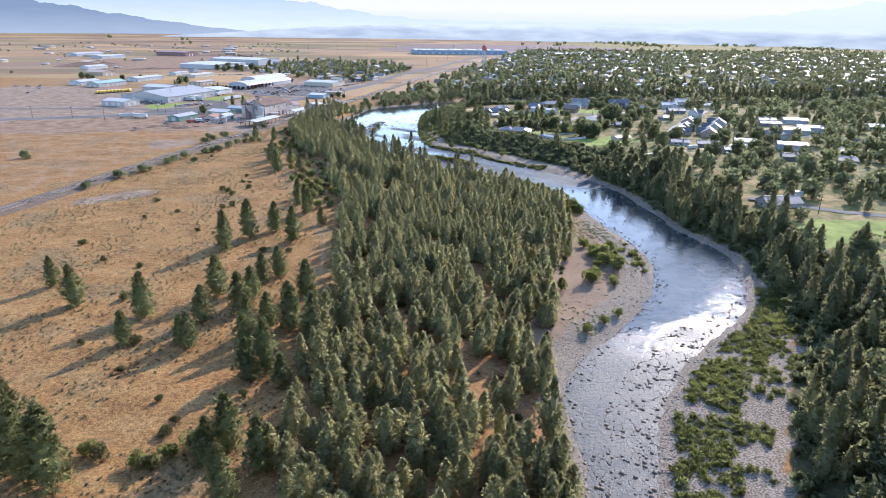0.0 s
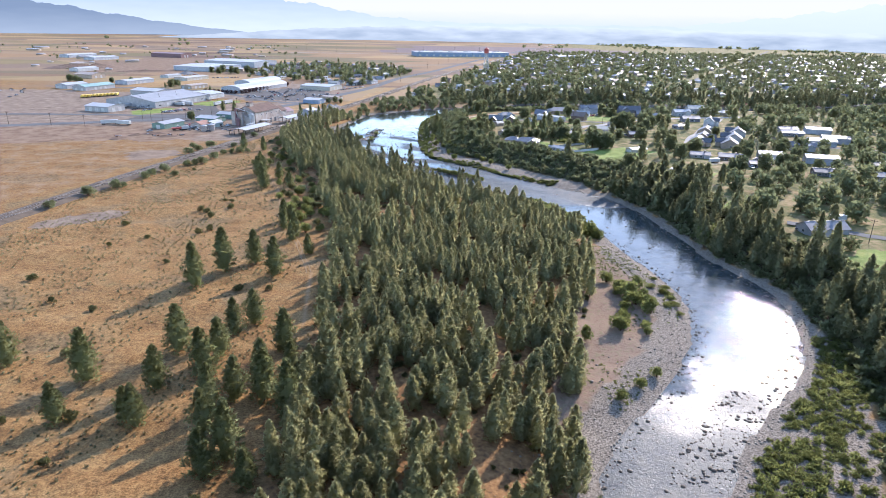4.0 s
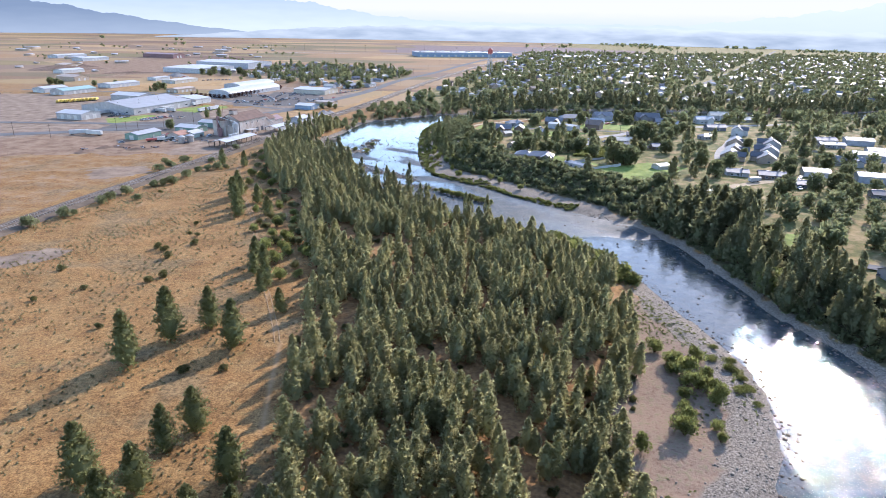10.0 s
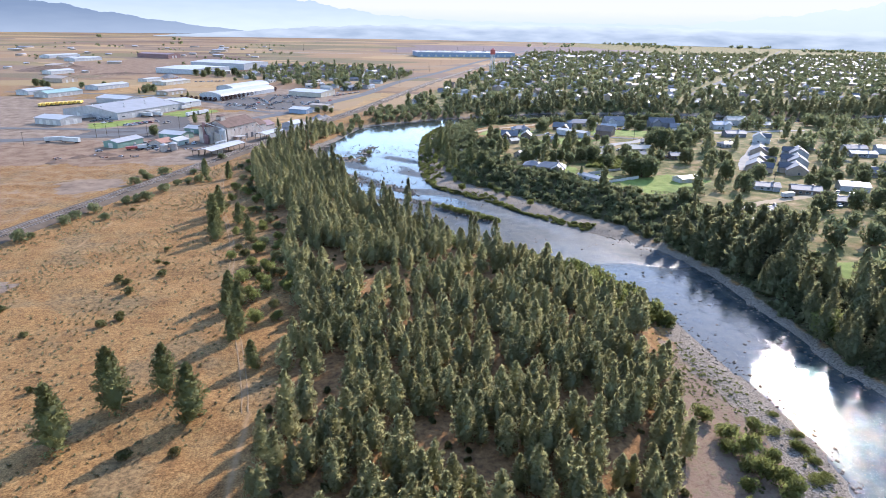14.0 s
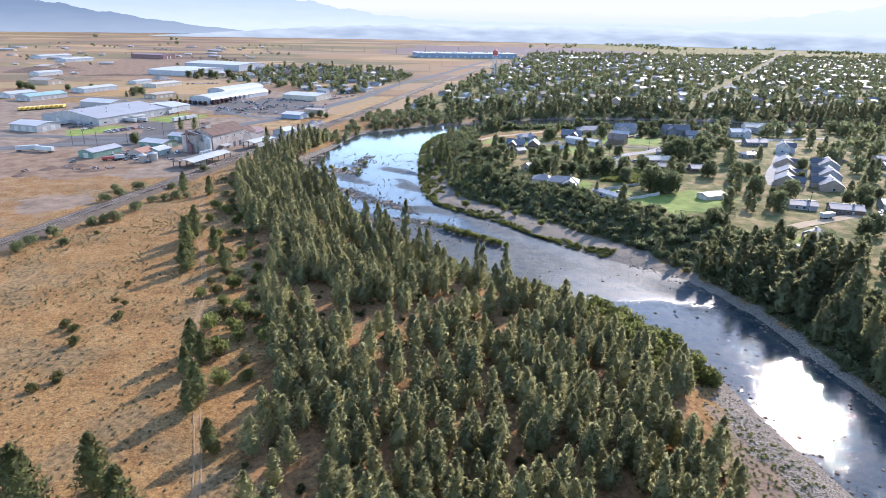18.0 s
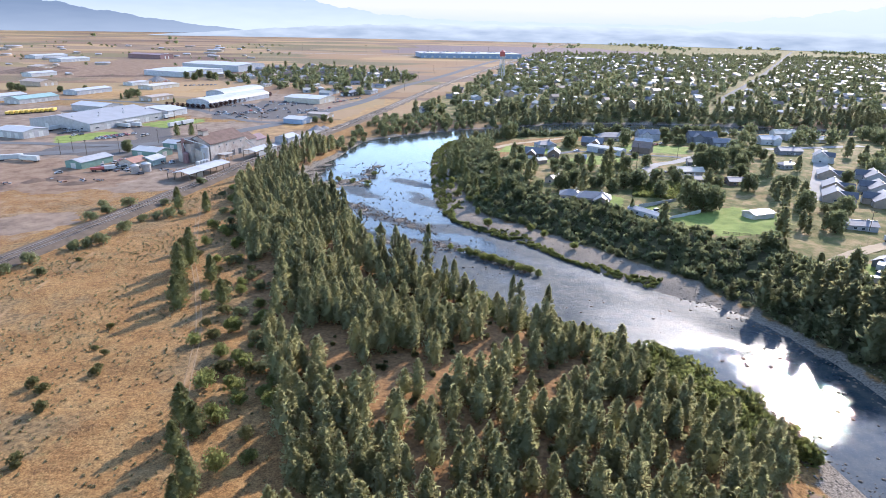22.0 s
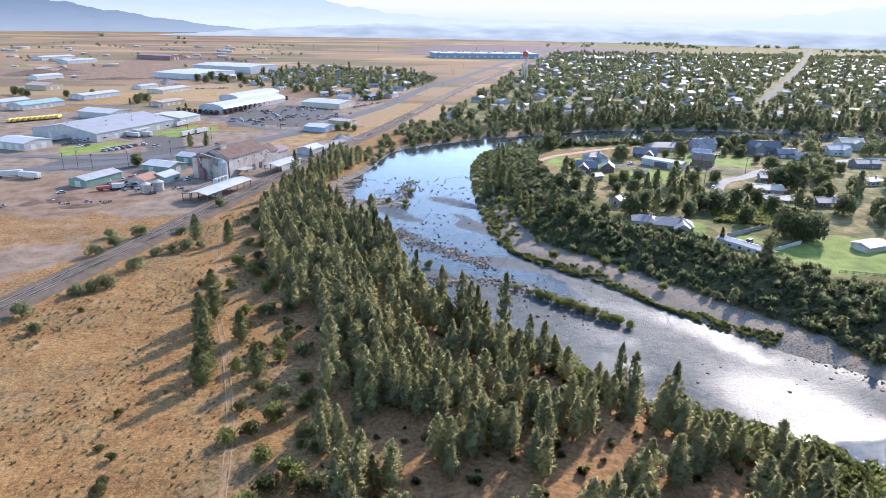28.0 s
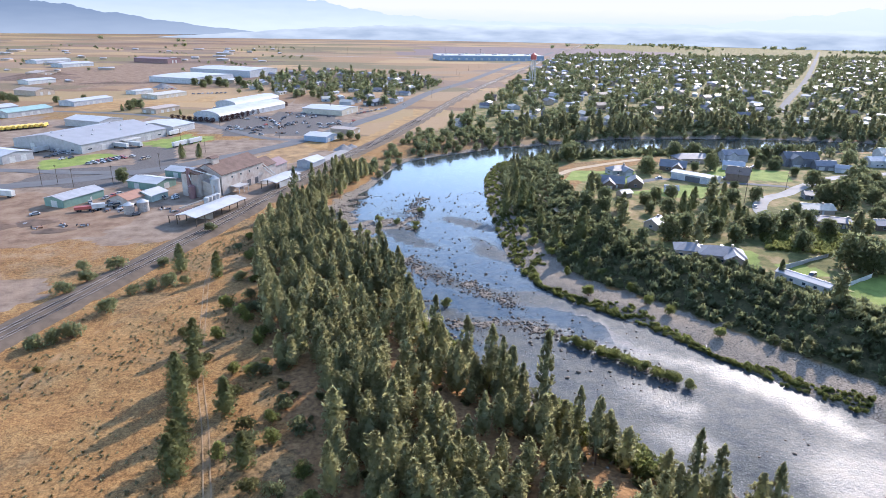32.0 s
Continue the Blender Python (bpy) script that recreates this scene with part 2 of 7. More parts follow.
def water_material():
    m, n, l, b = mat_new("water")
    pos = n.new("ShaderNodeNewGeometry").outputs["Position"]
    a = n.new("ShaderNodeAttribute")
    a.attribute_name = "rapid"
    fast = a.outputs["Fac"]
    wide, fine, chop, swell = [noise_node(n, l, k, d, 0.6, pos) for k, d in ((0.22, 3), (2.6, 3), (1.15, 3), (0.5, 3))]
    bed = ramp_node(n, [(0.35, (0.014, 0.026, 0.034)), (0.65, (0.05, 0.055, 0.05))])
    l.new(wide.outputs["Fac"], bed.inputs[0])
    # streaks of foam on the fast water, whitened further to paint in sun glitter
    foam_glint = ramp_node(n, [(0.60, (0, 0, 0)), (0.72, (1, 1, 1))])
    l.new(fine.outputs["Fac"], foam_glint.inputs[0])
    f = math_node(n, l, "MULTIPLY", math_node(n, l, "MULTIPLY", foam_glint.outputs[0], fast), 0.7)
    l.new(mix_node(n, l, bed.outputs[0], (0.55, 0.55, 0.53), f), b.inputs["Base Color"])
    b.inputs["IOR"].default_value = 1.33
    b.inputs["Specular IOR Level"].default_value = 0.37
    l.new(math_node(n, l, "ADD", 0.03, math_node(n, l, "MULTIPLY", math_node(n, l, "SUBTRACT", fast, 0.40, True), 2.0)), b.inputs["Roughness"])
    # gusts ruffle the slow water in patches
    gust = ramp_node(n, [(0.44, (0.10, 0.10, 0.10)), (0.60, (1, 1, 1))])
    l.new(noise_node(n, l, 0.24, 5, 0.72, pos).outputs["Fac"], gust.inputs[0])
    def wave(tex, k):
        return math_node(n, l, "MULTIPLY", math_node(n, l, "SUBTRACT", tex.outputs["Fac"], 0.5), k)
    slow = math_node(n, l, "MULTIPLY", math_node(n, l, "ADD", wave(fine, 0.03), wave(chop, 0.045)), gust.outputs[0])
    rough = math_node(n, l, "MULTIPLY", math_node(n, l, "ADD", math_node(n, l, "ADD", wave(fine, 0.17), wave(chop, 0.27)), wave(swell, 0.22)), math_node(n, l, "SUBTRACT", fast, 0.07, True))
    bump_node(n, l, math_node(n, l, "ADD", slow, rough), 1.0, 1.0, b)
    return m


GROUND, WATER = ground_material(), water_material()
NEEDLE = leafy("pine_needles", (0.29, 0.29, 0.15), (0.42, 0.40, 0.205), 0.58, (1.25, 1.22, 1.15))
DEEP_NEEDLE = leafy("dark_needles", (0.17, 0.18, 0.095), (0.29, 0.285, 0.15), 0.55, (1.25, 1.22, 1.15))
LEAF = leafy("broad_leaves", (0.155, 0.18, 0.09), (0.27, 0.285, 0.14), 0.5)
WILLOW = leafy("willow_leaves", (0.14, 0.16, 0.05), (0.34, 0.36, 0.12), 0.5)
SAGE = leafy("scrub_leaves", (0.10, 0.105, 0.045), (0.23, 0.22, 0.09), 0.45)
BARK = painted("bark", (0.16, 0.09, 0.055), 0.9, 0.25, 1.2)
ROCK = painted("river_rock", (0.19, 0.145, 0.105), 0.8, 0.25, 0.5)

# ---- plan of the land ----
RIVER_Z = -5.5
BANK_W = [(30, -60), (36, 40), (38, 90), (42, 105), (46, 130), (50, 145), (60, 158), (73, 170), (90, 187), (103, 203), (113, 222), (118, 240), (118, 262), (117, 285), (116, 310), (112, 332), (95, 360), (64, 384), (47, 405), (31, 427), (17, 455), (9, 482), (0, 523), (-14, 550), (-31, 569), (-30, 600), (-20, 635), (-6, 662), (5, 700), (20, 735), (45, 755), (75, 772), (110, 790), (160, 805), (220, 826), (300, 825), (386, 815), (470, 790), (560, 780), (900, 900)]
BANK_E = [(40, -60), (47, 50), (52, 90), (60, 112), (69, 128), (87, 150), (106, 166), (128, 184), (142, 205), (150, 222), (154, 240), (152, 258), (149, 275), (151, 297), (150, 320), (151, 345), (142, 383), (123, 403), (102, 432), (83, 463), (60, 493), (52, 525), (53, 560), (59, 622), (68, 675), (80, 712), (97, 735), (125, 745), (195, 757), (290, 751), (400, 752), (500, 735), (600, 730), (900, 850)]
RAIL = [(-290, 60), (-215, 220), (-165, 344), (-143, 409), (-120, 468), (-82, 566), (-38, 690), (20, 830), (146, 1175), (293, 1530), (640, 2350), (1300, 3900)]


def inside(poly, x, y):
    r = np.zeros(x.shape, bool)
    for (x0, y0), (x1, y1) in zip(poly, poly[1:] + poly[:1]):
        if y0 != y1:
            r ^= ((y0 > y) != (y1 > y)) & (x < (x1 - x0) * (y - y0) / (y1 - y0) + x0)
    return r


def off_line(line, x, y):
    """Distance to a broken line."""
    d = np.full(x.shape, 1e9)
    for (x0, y0), (x1, y1) in zip(line, line[1:]):
        dx, dy = x1 - x0, y1 - y0
        k = np.clip(((x - x0) * dx + (y - y0) * dy) / (dx * dx + dy * dy), 0, 1)
        d = np.minimum(d, np.hypot(x - x0 - k * dx, y - y0 - k * dy))
    return d


def smooth(a, b, v):
    k = np.clip((v - a) / (b - a), 0, 1)
    return k * k * (3 - 2 * k)


def smooth_line(line, steps=6):
    """Rounded version of a broken line (Catmull-Rom)."""
    p = [np.array(v, float) for v in [line[0]] + line + [line[-1]]]
    out = []
    for a, b, c, d in zip(p, p[1:], p[2:], p[3:]):
        for i in range(steps):
            t = i / steps
            out.append(tuple(0.5 * (2 * b + (c - a) * t + (2 * a - 5 * b + 4 * c - d) * t * t + (3 * b - a - 3 * c + d) * t ** 3)))
    return out + [tuple(p[-1])]


def waves(x, y, seed, size):
    """Cheap smooth noise between -1 and 1 for whole arrays."""
    r = np.random.RandomState(seed)
    s = 0
    for i in range(6):
        a, k, ph = r.uniform(0, 6.3), r.uniform(0.6, 1.7) / size, r.uniform(0, 6.3)
        s = s + np.sin((x * math.cos(a) + y * math.sin(a)) * k * 6.3 + ph)
    return s / 3.2


W_LINE, E_LINE = smooth_line(BANK_W, 4), smooth_line(BANK_E, 4)
CHANNEL = W_LINE + E_LINE[::-1]
EAST = E_LINE + [(900, -60)]
RAIL_LINE = smooth_line(RAIL)
TRAIL = smooth_line([(-22, 200), (-20, 250), (-25, 285), (-38, 340), (-42, 373), (-50, 410), (-58, 440), (-65, 477), (-70, 505), (-72, 530)])


def bar_east(y):
    """Width of the gravel along the outer bank."""
    return 4.5 + 23.5 * (1 - smooth(120, 215, y)) + 14.5 * smooth(380, 425, y) - 9 * smooth(520, 640, y)


def land(x, y):
    """Height of the ground and the masks of what covers it."""
    x, y = np.asarray(x, float), np.asarray(y, float)
    wet, east = inside(CHANNEL, x, y), inside(EAST, x, y)
    dw, de = off_line(W_LINE, x, y), off_line(E_LINE, x, y)
    d = np.minimum(dw, de)
    rough = waves(x, y, 1, 9) * 0.25 + waves(x, y, 2, 40) * 0.5
    bar_w = 3 + 32 * np.exp(-((y - 226) / 52) ** 2)
    bar_e = bar_east(y)
    west = RIVER_Z + 0.1 + 1.3 * smooth(0, 8, dw) + 4.1 * smooth(bar_w, bar_w + 24, dw)
    plateau = 4.0 * (1 - smooth(560, 700, y) * 0.4)
    eastz = RIVER_Z + 0.1 + 1.2 * smooth(0, 10, de) + (4.3 + plateau) * smooth(bar_e, bar_e + 28, de)
    shoal = np.exp(-(((x + 12) / 20) ** 2 + ((y - 574) / 34) ** 2)) + 0.9 * np.exp(-(np.min([off_line(s, x, y) for s in SHOALS], 0) / 5.0) ** 2)
    shoal = shoal * (0.8 + 0.6 * waves(x, y, 81, 13) + 0.3 * waves(x, y, 82, 5))
    z = np.where(wet, np.minimum(RIVER_Z - 0.25 - 0.9 * smooth(0, 8, d) + 1.55 * np.clip(shoal, 0, 1), RIVER_Z + 0.25), np.where(east, eastz, west))
    dr = off_line(RAIL_LINE, x, y)
    calm = np.maximum(1 - smooth(500, 620, y), 0) * smooth(10, 22, dr)
    z = z + np.where(wet, 0.0, rough * (0.25 + 0.75 * calm) * smooth(1, 6, d) * (y < 900))
    z = z + 0.9 * (1 - smooth(3.5, 9, dr)) * (~wet)
    lens = waves(x, y, 5, 12) * 2
    m = {}
    m["gravel"] = np.where(wet, 1.0, np.where(east, 1 - smooth(bar_e - 2, bar_e + 4, de + lens), 1 - smooth(bar_w - 1, bar_w + 4, dw + lens)))
    m["brush"] = np.where(east & ~wet, smooth(bar_e - 2, bar_e + 4, de) * (1 - smooth(bar_e + 26, bar_e + 34, de + lens * 2)), 0) * (y < 640)
    m["town"] = np.where(wet, 0, np.where(east, smooth(bar_e + 26, bar_e + 34, de), smooth(0, 30, y - 800 - dw * 0) * smooth(0, 40, dr - 10) * (x > 20 + (y - 830) * 0.40)))
    dry = inside(DRY_SLOPE, x, y)
    m["town"], m["brush"] = np.where(dry, 0, m["town"]), np.where(dry, 0, m["brush"])
    forest = inside(FOREST, x, y)
    m["litter"] = np.where(forest, 0.75, 0.0)
    m["trail"] = 0.66 * (1 - smooth(0.6, 1.7, np.minimum(off_line(TRAIL, x, y), off_line(TRAIL_SIDE, x, y) + 0.3)))
    m["yard"] = np.where(inside(PALE_FLAT, x + 3 * waves(x, y, 55, 12), y) | inside(YARD, x + 8 * waves(x, y, 51, 60), y + 8 * waves(x, y, 52, 50)) | inside(YARD_FAR, x, y) | inside(PAD, x, y), 1.0, 0.0)
    lawn = np.zeros(x.shape)
    for p in LAWNS:
        lawn = np.maximum(lawn, inside(p, x, y) * 1.0)
    m["lawn"] = lawn
    # far fields, where the patchwork with painted-in haze takes over
    m["hazed_fields"] = np.where(wet | east, 0.0, smooth(700, 900, y + 0.5 * x + 60 * waves(x, y, 15, 200))) * (m["town"] < 0.5)
    m["silt"] = np.where(wet | east, 0.0, smooth(9, 16, dw + lens) * (dw < bar_w + 6) * (y < 345)) * 0.9
    m["plough"] = inside(PLOUGH, x, y) * 1.0
    wx, wy = x + 6 * waves(x, y, 53, 45), y + 6 * waves(x, y, 54, 45)
    m["earth"] = np.maximum((inside(BROWN_A, wx, wy) | inside(BROWN_B, wx, wy)) * 1.0, inside(BROWN_C, wx, wy) * 0.42)
    m["lot"] = (inside(SCRAP_LOT, wx, wy) | inside(HALL_LOT, x, y)) * 1.0
    m["straw"] = (inside(STRAW_A, wx, wy) | inside(STRAW_B, wx, wy) | inside(STRAW_C, wx, wy)) * 0.56
    return z, m


SHOALS = ([(-13, 640), (-20, 610), (-22, 588), (-15, 558), (-7, 536)], [(22, 633), (14, 600), (12, 580), (0, 592), (-8, 578)], [(7, 535), (13, 518), (27, 508), (36, 494), (42, 485)], [(20, 472), (44, 468), (57, 455), (75, 432)])
TRAIL_SIDE = smooth_line([(-109, 380), (-104, 428), (-101, 447), (-97, 462), (-91, 475), (-80, 490), (-68, 505)])
BROWN_A = [(-560, 1560), (-450, 1680), (-320, 1560), (-262, 1290), (-290, 1215), (-400, 1215), (-520, 1290)]
BROWN_B = [(-330, 540), (-180, 556), (-120, 556), (-124, 590), (-190, 640), (-330, 612)]
BROWN_C = [(-420, 300), (-206, 300), (-172, 380), (-138, 470), (-112, 552), (-420, 560)]
SCRAP_LOT = [(-126, 822), (-140, 905), (-122, 935), (-92, 962), (-52, 976), (-26, 880), (-62, 826)]
HALL_LOT = [(-216, 655), (-148, 650), (-130, 700), (-150, 770), (-186, 780), (-160, 712), (-205, 700)]
STRAW_A = [(-320, 975), (-295, 1060), (-185, 1112), (-172, 1046), (-246, 1003), (-290, 940)]
STRAW_B = [(-95, 705), (-60, 800), (-36, 786), (-52, 722), (-66, 700)]
STRAW_C = [(-20, 770), (20, 900), (60, 1010), (76, 1000), (40, 880), (0, 770)]
DRY_SLOPE = [(80, 585), (84, 630), (100, 655), (130, 690), (205, 712), (200, 690), (150, 672), (122, 640), (104, 608)]
FOREST = [(-28, 40), (-26, 118), (-23, 150), (-18, 180), (-15, 212), (-16, 245), (-14, 280), (-11, 310), (-13, 330), (-20, 355), (-26, 383), (-38, 440), (-50, 500), (-58, 535), (-57, 580), (-42, 625), (-22, 690), (-8, 688), (-24, 640), (-36, 600), (-29, 562), (-6, 520), (4, 480), (11, 452), (26, 425), (42, 402), (62, 378), (100, 345), (108, 325), (100, 295), (94, 268), (86, 247), (70, 214), (51, 165), (42, 134), (35, 100), (28, 40)]
ALDERS = [(83, 374), (95, 368), (104, 346), (110, 322), (108, 304), (90, 305), (86, 330), (78, 345), (70, 372)]
PALE_FLAT = [(-160, 499), (-152, 511), (-138, 515), (-126, 511), (-124, 493), (-135, 483), (-150, 478)]
YARD = [(-420, 640), (-260, 560), (-150, 560), (-100, 548), (-40, 690), (-20, 740), (-70, 800), (-150, 800), (-210, 920), (-470, 940)]
PAD = [(-150, 338), (-122, 354), (-111, 351), (-118, 340), (-146, 325)]
YARD_FAR = [(-200, 860), (-60, 800), (20, 960), (-20, 1010), (-90, 1060)]
LAWNS = [[(152, 464), (166, 441), (190, 440), (222, 470), (200, 486), (172, 474)], [(150, 480), (165, 478), (162, 492), (148, 494)], [(122, 490), (140, 488), (150, 504), (146, 512)], [(130, 604), (170, 590), (205, 606), (180, 622)], [(110, 640), (150, 630), (165, 660), (125, 668)], [(200, 640), (250, 625), (268, 655), (225, 672)], [(182, 319), (198, 313), (214, 336), (194, 333)], [(173, 229), (206, 257), (234, 250), (262, 235), (212, 225), (178, 215)], [(196, 388), (214, 384), (228, 398), (206, 404)], [(-213, 696), (-226, 728), (-194, 753), (-178, 743), (-193, 716)], [(-182, 788), (-156, 828), (-124, 812), (-154, 769)], [(-210, 917), (-168, 917), (-162, 886), (-198, 892)]]
PLOUGH = [(60, 2150), (900, 2050), (1300, 2700), (300, 2850)]


def spread(lo, hi, a, b, step):
    """Grid lines: even steps between a and b, growing towards the ends."""
    mid = list(np.arange(a, b + 0.1, step))
    v, s = b, step
    while v < hi:
        s *= 1.14
        v = min(hi, v + s)
        mid.append(v)
    v, s = a, step
    while v > lo:
        s *= 1.14
        v = max(lo, v - s)
        mid.insert(0, v)
    return np.array(mid)


def sheet(name, xs, ys, height, masks, mat):
    gx, gy = np.meshgrid(xs, ys)
    nx, ny = len(xs), len(ys)
    me = bpy.data.meshes.new(name)
    co = np.stack([gx.ravel(), gy.ravel(), height.ravel()], 1)
    i = np.arange(nx * ny).reshape(ny, nx)
    quads = np.stack([i[:-1, :-1], i[:-1, 1:], i[1:, 1:], i[1:, :-1]], -1).reshape(-1, 4)
    raw_mesh(me, co, quads)
    for k, v in masks.items():
        me.attributes.new(k, "FLOAT", "POINT").data.foreach_set("value", np.asarray(v, np.float32).ravel())
    me.polygons.foreach_set("use_smooth", np.ones(len(quads), bool))
    me.materials.append(mat)
    return new(name, me)


def raw_mesh(me, co, faces):
    """Fill a mesh from arrays; every face has the same number of corners."""
    k = faces.shape[1]
    me.vertices.add(len(co))
    me.vertices.foreach_set("co", np.asarray(co, np.float32).ravel())
    me.loops.add(faces.size)
    me.loops.foreach_set("vertex_index", np.asarray(faces, np.int32).ravel())
    me.polygons.add(len(faces))
    me.polygons.foreach_set("loop_start", np.arange(0, faces.size, k, dtype=np.int32))
    me.update(calc_edges=True)
    me.validate()


gxs, gys = spread(-4300, 4400, -250, 300, 2.5), spread(-300, 4600, 60, 760, 2.5)
GX, GY = np.meshgrid(gxs, gys)
gz, gm = land(GX, GY)
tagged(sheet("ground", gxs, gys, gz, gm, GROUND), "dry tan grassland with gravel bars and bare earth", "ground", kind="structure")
wxs, wys = np.arange(-60, 900, 4.0), np.arange(-60, 905, 4.0)
WX, WY = np.meshgrid(wxs, wys)
rapid = np.clip(0.62 + 0.3 * waves(WX, WY, 9, 70), 0.4, 1)
upper = 0.11 + 0.55 * smooth(-0.1, 0.6, waves(WX, WY, 19, 30) + 0.9 * (1 - smooth(430, 520, WY)))
rapid = rapid + (upper - rapid) * smooth(380, 420, WY)
calm_reach = smooth(252, 272, WY) * (1 - smooth(342, 372, WY))
rapid = (rapid * (1 - calm_reach) + 0.07 * calm_reach) * (1 - smooth(590, 640, WY)) + 0.04
drift = WY + 14 * waves(WX, WY, 20, 25)
rapid = np.maximum(rapid, 0.6 * smooth(345, 370, WY) * (1 - smooth(440, 500, WY)))
rapid = np.where(WY < 300, 0.12 + 0.24 * (1 - smooth(215, 275, drift)) + 0.28 * (1 - smooth(150, 195, drift)), rapid)
tagged(sheet("water", wxs, wys, np.full(WX.shape, RIVER_Z), {"rapid": rapid}, WATER), "shallow river with riffles and glittering sunlight", "river", kind="structure")


def ground_z(x, y):
    """Height of the ground sheet under a place."""
    i, j = int(np.searchsorted(gxs, x)) - 1, int(np.searchsorted(gys, y)) - 1
    u, v = (x - gxs[i]) / (gxs[i + 1] - gxs[i]), (y - gys[j]) / (gys[j + 1] - gys[j])
    return float((gz[j, i] * (1 - u) + gz[j, i + 1] * u) * (1 - v) + (gz[j + 1, i] * (1 - u) + gz[j + 1, i + 1] * u) * v)

# ---- plants ----
def part(name, data, material, parent, label=""):
    """One mesh object under a thing or a part."""
    if isinstance(data, bmesh.types.BMesh):
        me = bpy.data.meshes.new(name)
        data.to_mesh(me)
        data.free()
    else:
        me = data
    if material and not me.materials:
        me.materials.append(material)
    ob = new(name, me)
    ob.parent = parent
    if label:
        ob["label"] = label
    return ob


def tufts(rng, centres, out, size, wide=0.55, single=False):
    """A leaf-like flake at every centre, leaning outwards and up: folded in two, or a single blade."""
    k = len(centres)
    a = out * 0.7 + rng.normal(0, 0.7, (k, 3)) + np.array([0, 0, 0.25])
    a /= np.linalg.norm(a, axis=1)[:, None] + 1e-6
    b = np.cross(a, rng.normal(0, 1, (k, 3)) + np.array([0, 0, 0.12]))
    b /= np.linalg.norm(b, axis=1)[:, None] + 1e-6
    b *= np.where((np.cross(a, b) * out).sum(1) < 0, 1.0, -1.0)[:, None]
    s = (size * rng.uniform(0.6, 1.35, k))[:, None]
    i = np.arange(k)[:, None]
    if single:
        co = np.stack([centres - a * s * 0.6 - b * s * wide, centres - a * s * 0.5 + b * s * wide, centres + a * s], 1).reshape(-1, 3)
        return co, i * 3 + np.array([[2, 1, 0]])
    fold = np.cross(a, b) * s * 0.28
    co = np.stack([centres - a * s * 0.7, centres + b * s * wide + fold, centres + a * s, centres - b * s * wide + fold], 1).reshape(-1, 3)
    tri = np.concatenate([i * 4 + np.array([[2, 1, 0]]), i * 4 + np.array([[3, 2, 0]])], 1).reshape(-1, 3)
    return co, tri


def outward(co):
    """Directions away from the heart of a crown, so that it takes the light as one soft body."""
    v = co - np.array([0.0, 0.0, 0.3 * co[:, 2].max()])
    v = v * np.array([1.0, 1.0, 0.55])
    return v / (np.linalg.norm(v, axis=1)[:, None] + 1e-6)


def soft_normals(me, out):
    """Leaf normals between the blade's own and the crown's."""
    own = np.empty(len(me.vertices) * 3, np.float32)
    me.vertices.foreach_get("normal", own)
    v = 0.5 * out + 0.6 * own.reshape(-1, 3) + np.array([0.0, 0.0, 0.55])
    v /= np.linalg.norm(v, axis=1)[:, None] + 1e-6
    me.attributes.new("custom_normal", "FLOAT_VECTOR", "POINT").data.foreach_set("vector", v.astype(np.float32).ravel())


def tube(rings, sides=6):
    """Tapered limb: rings of (x, y, z, radius)."""
    co, tri = [], []
    for x, y, z, r in rings:
        for s in range(sides):
            co.append((x + r * math.cos(6.2832 * s / sides), y + r * math.sin(6.2832 * s / sides), z))
    for i in range(len(rings) - 1):
        for s in range(sides):
            p, q = i * sides + s, i * sides + (s + 1) % sides
            tri += [(p, q, q + sides), (p, q + sides, p + sides)]
    return np.array(co), np.array(tri)


def join_arrays(pieces):
    co, tri, base = [], [], 0
    for c, t in pieces:
        co.append(c)
        tri.append(t + base)
        base += len(c)
    return np.concatenate(co), np.concatenate(tri)


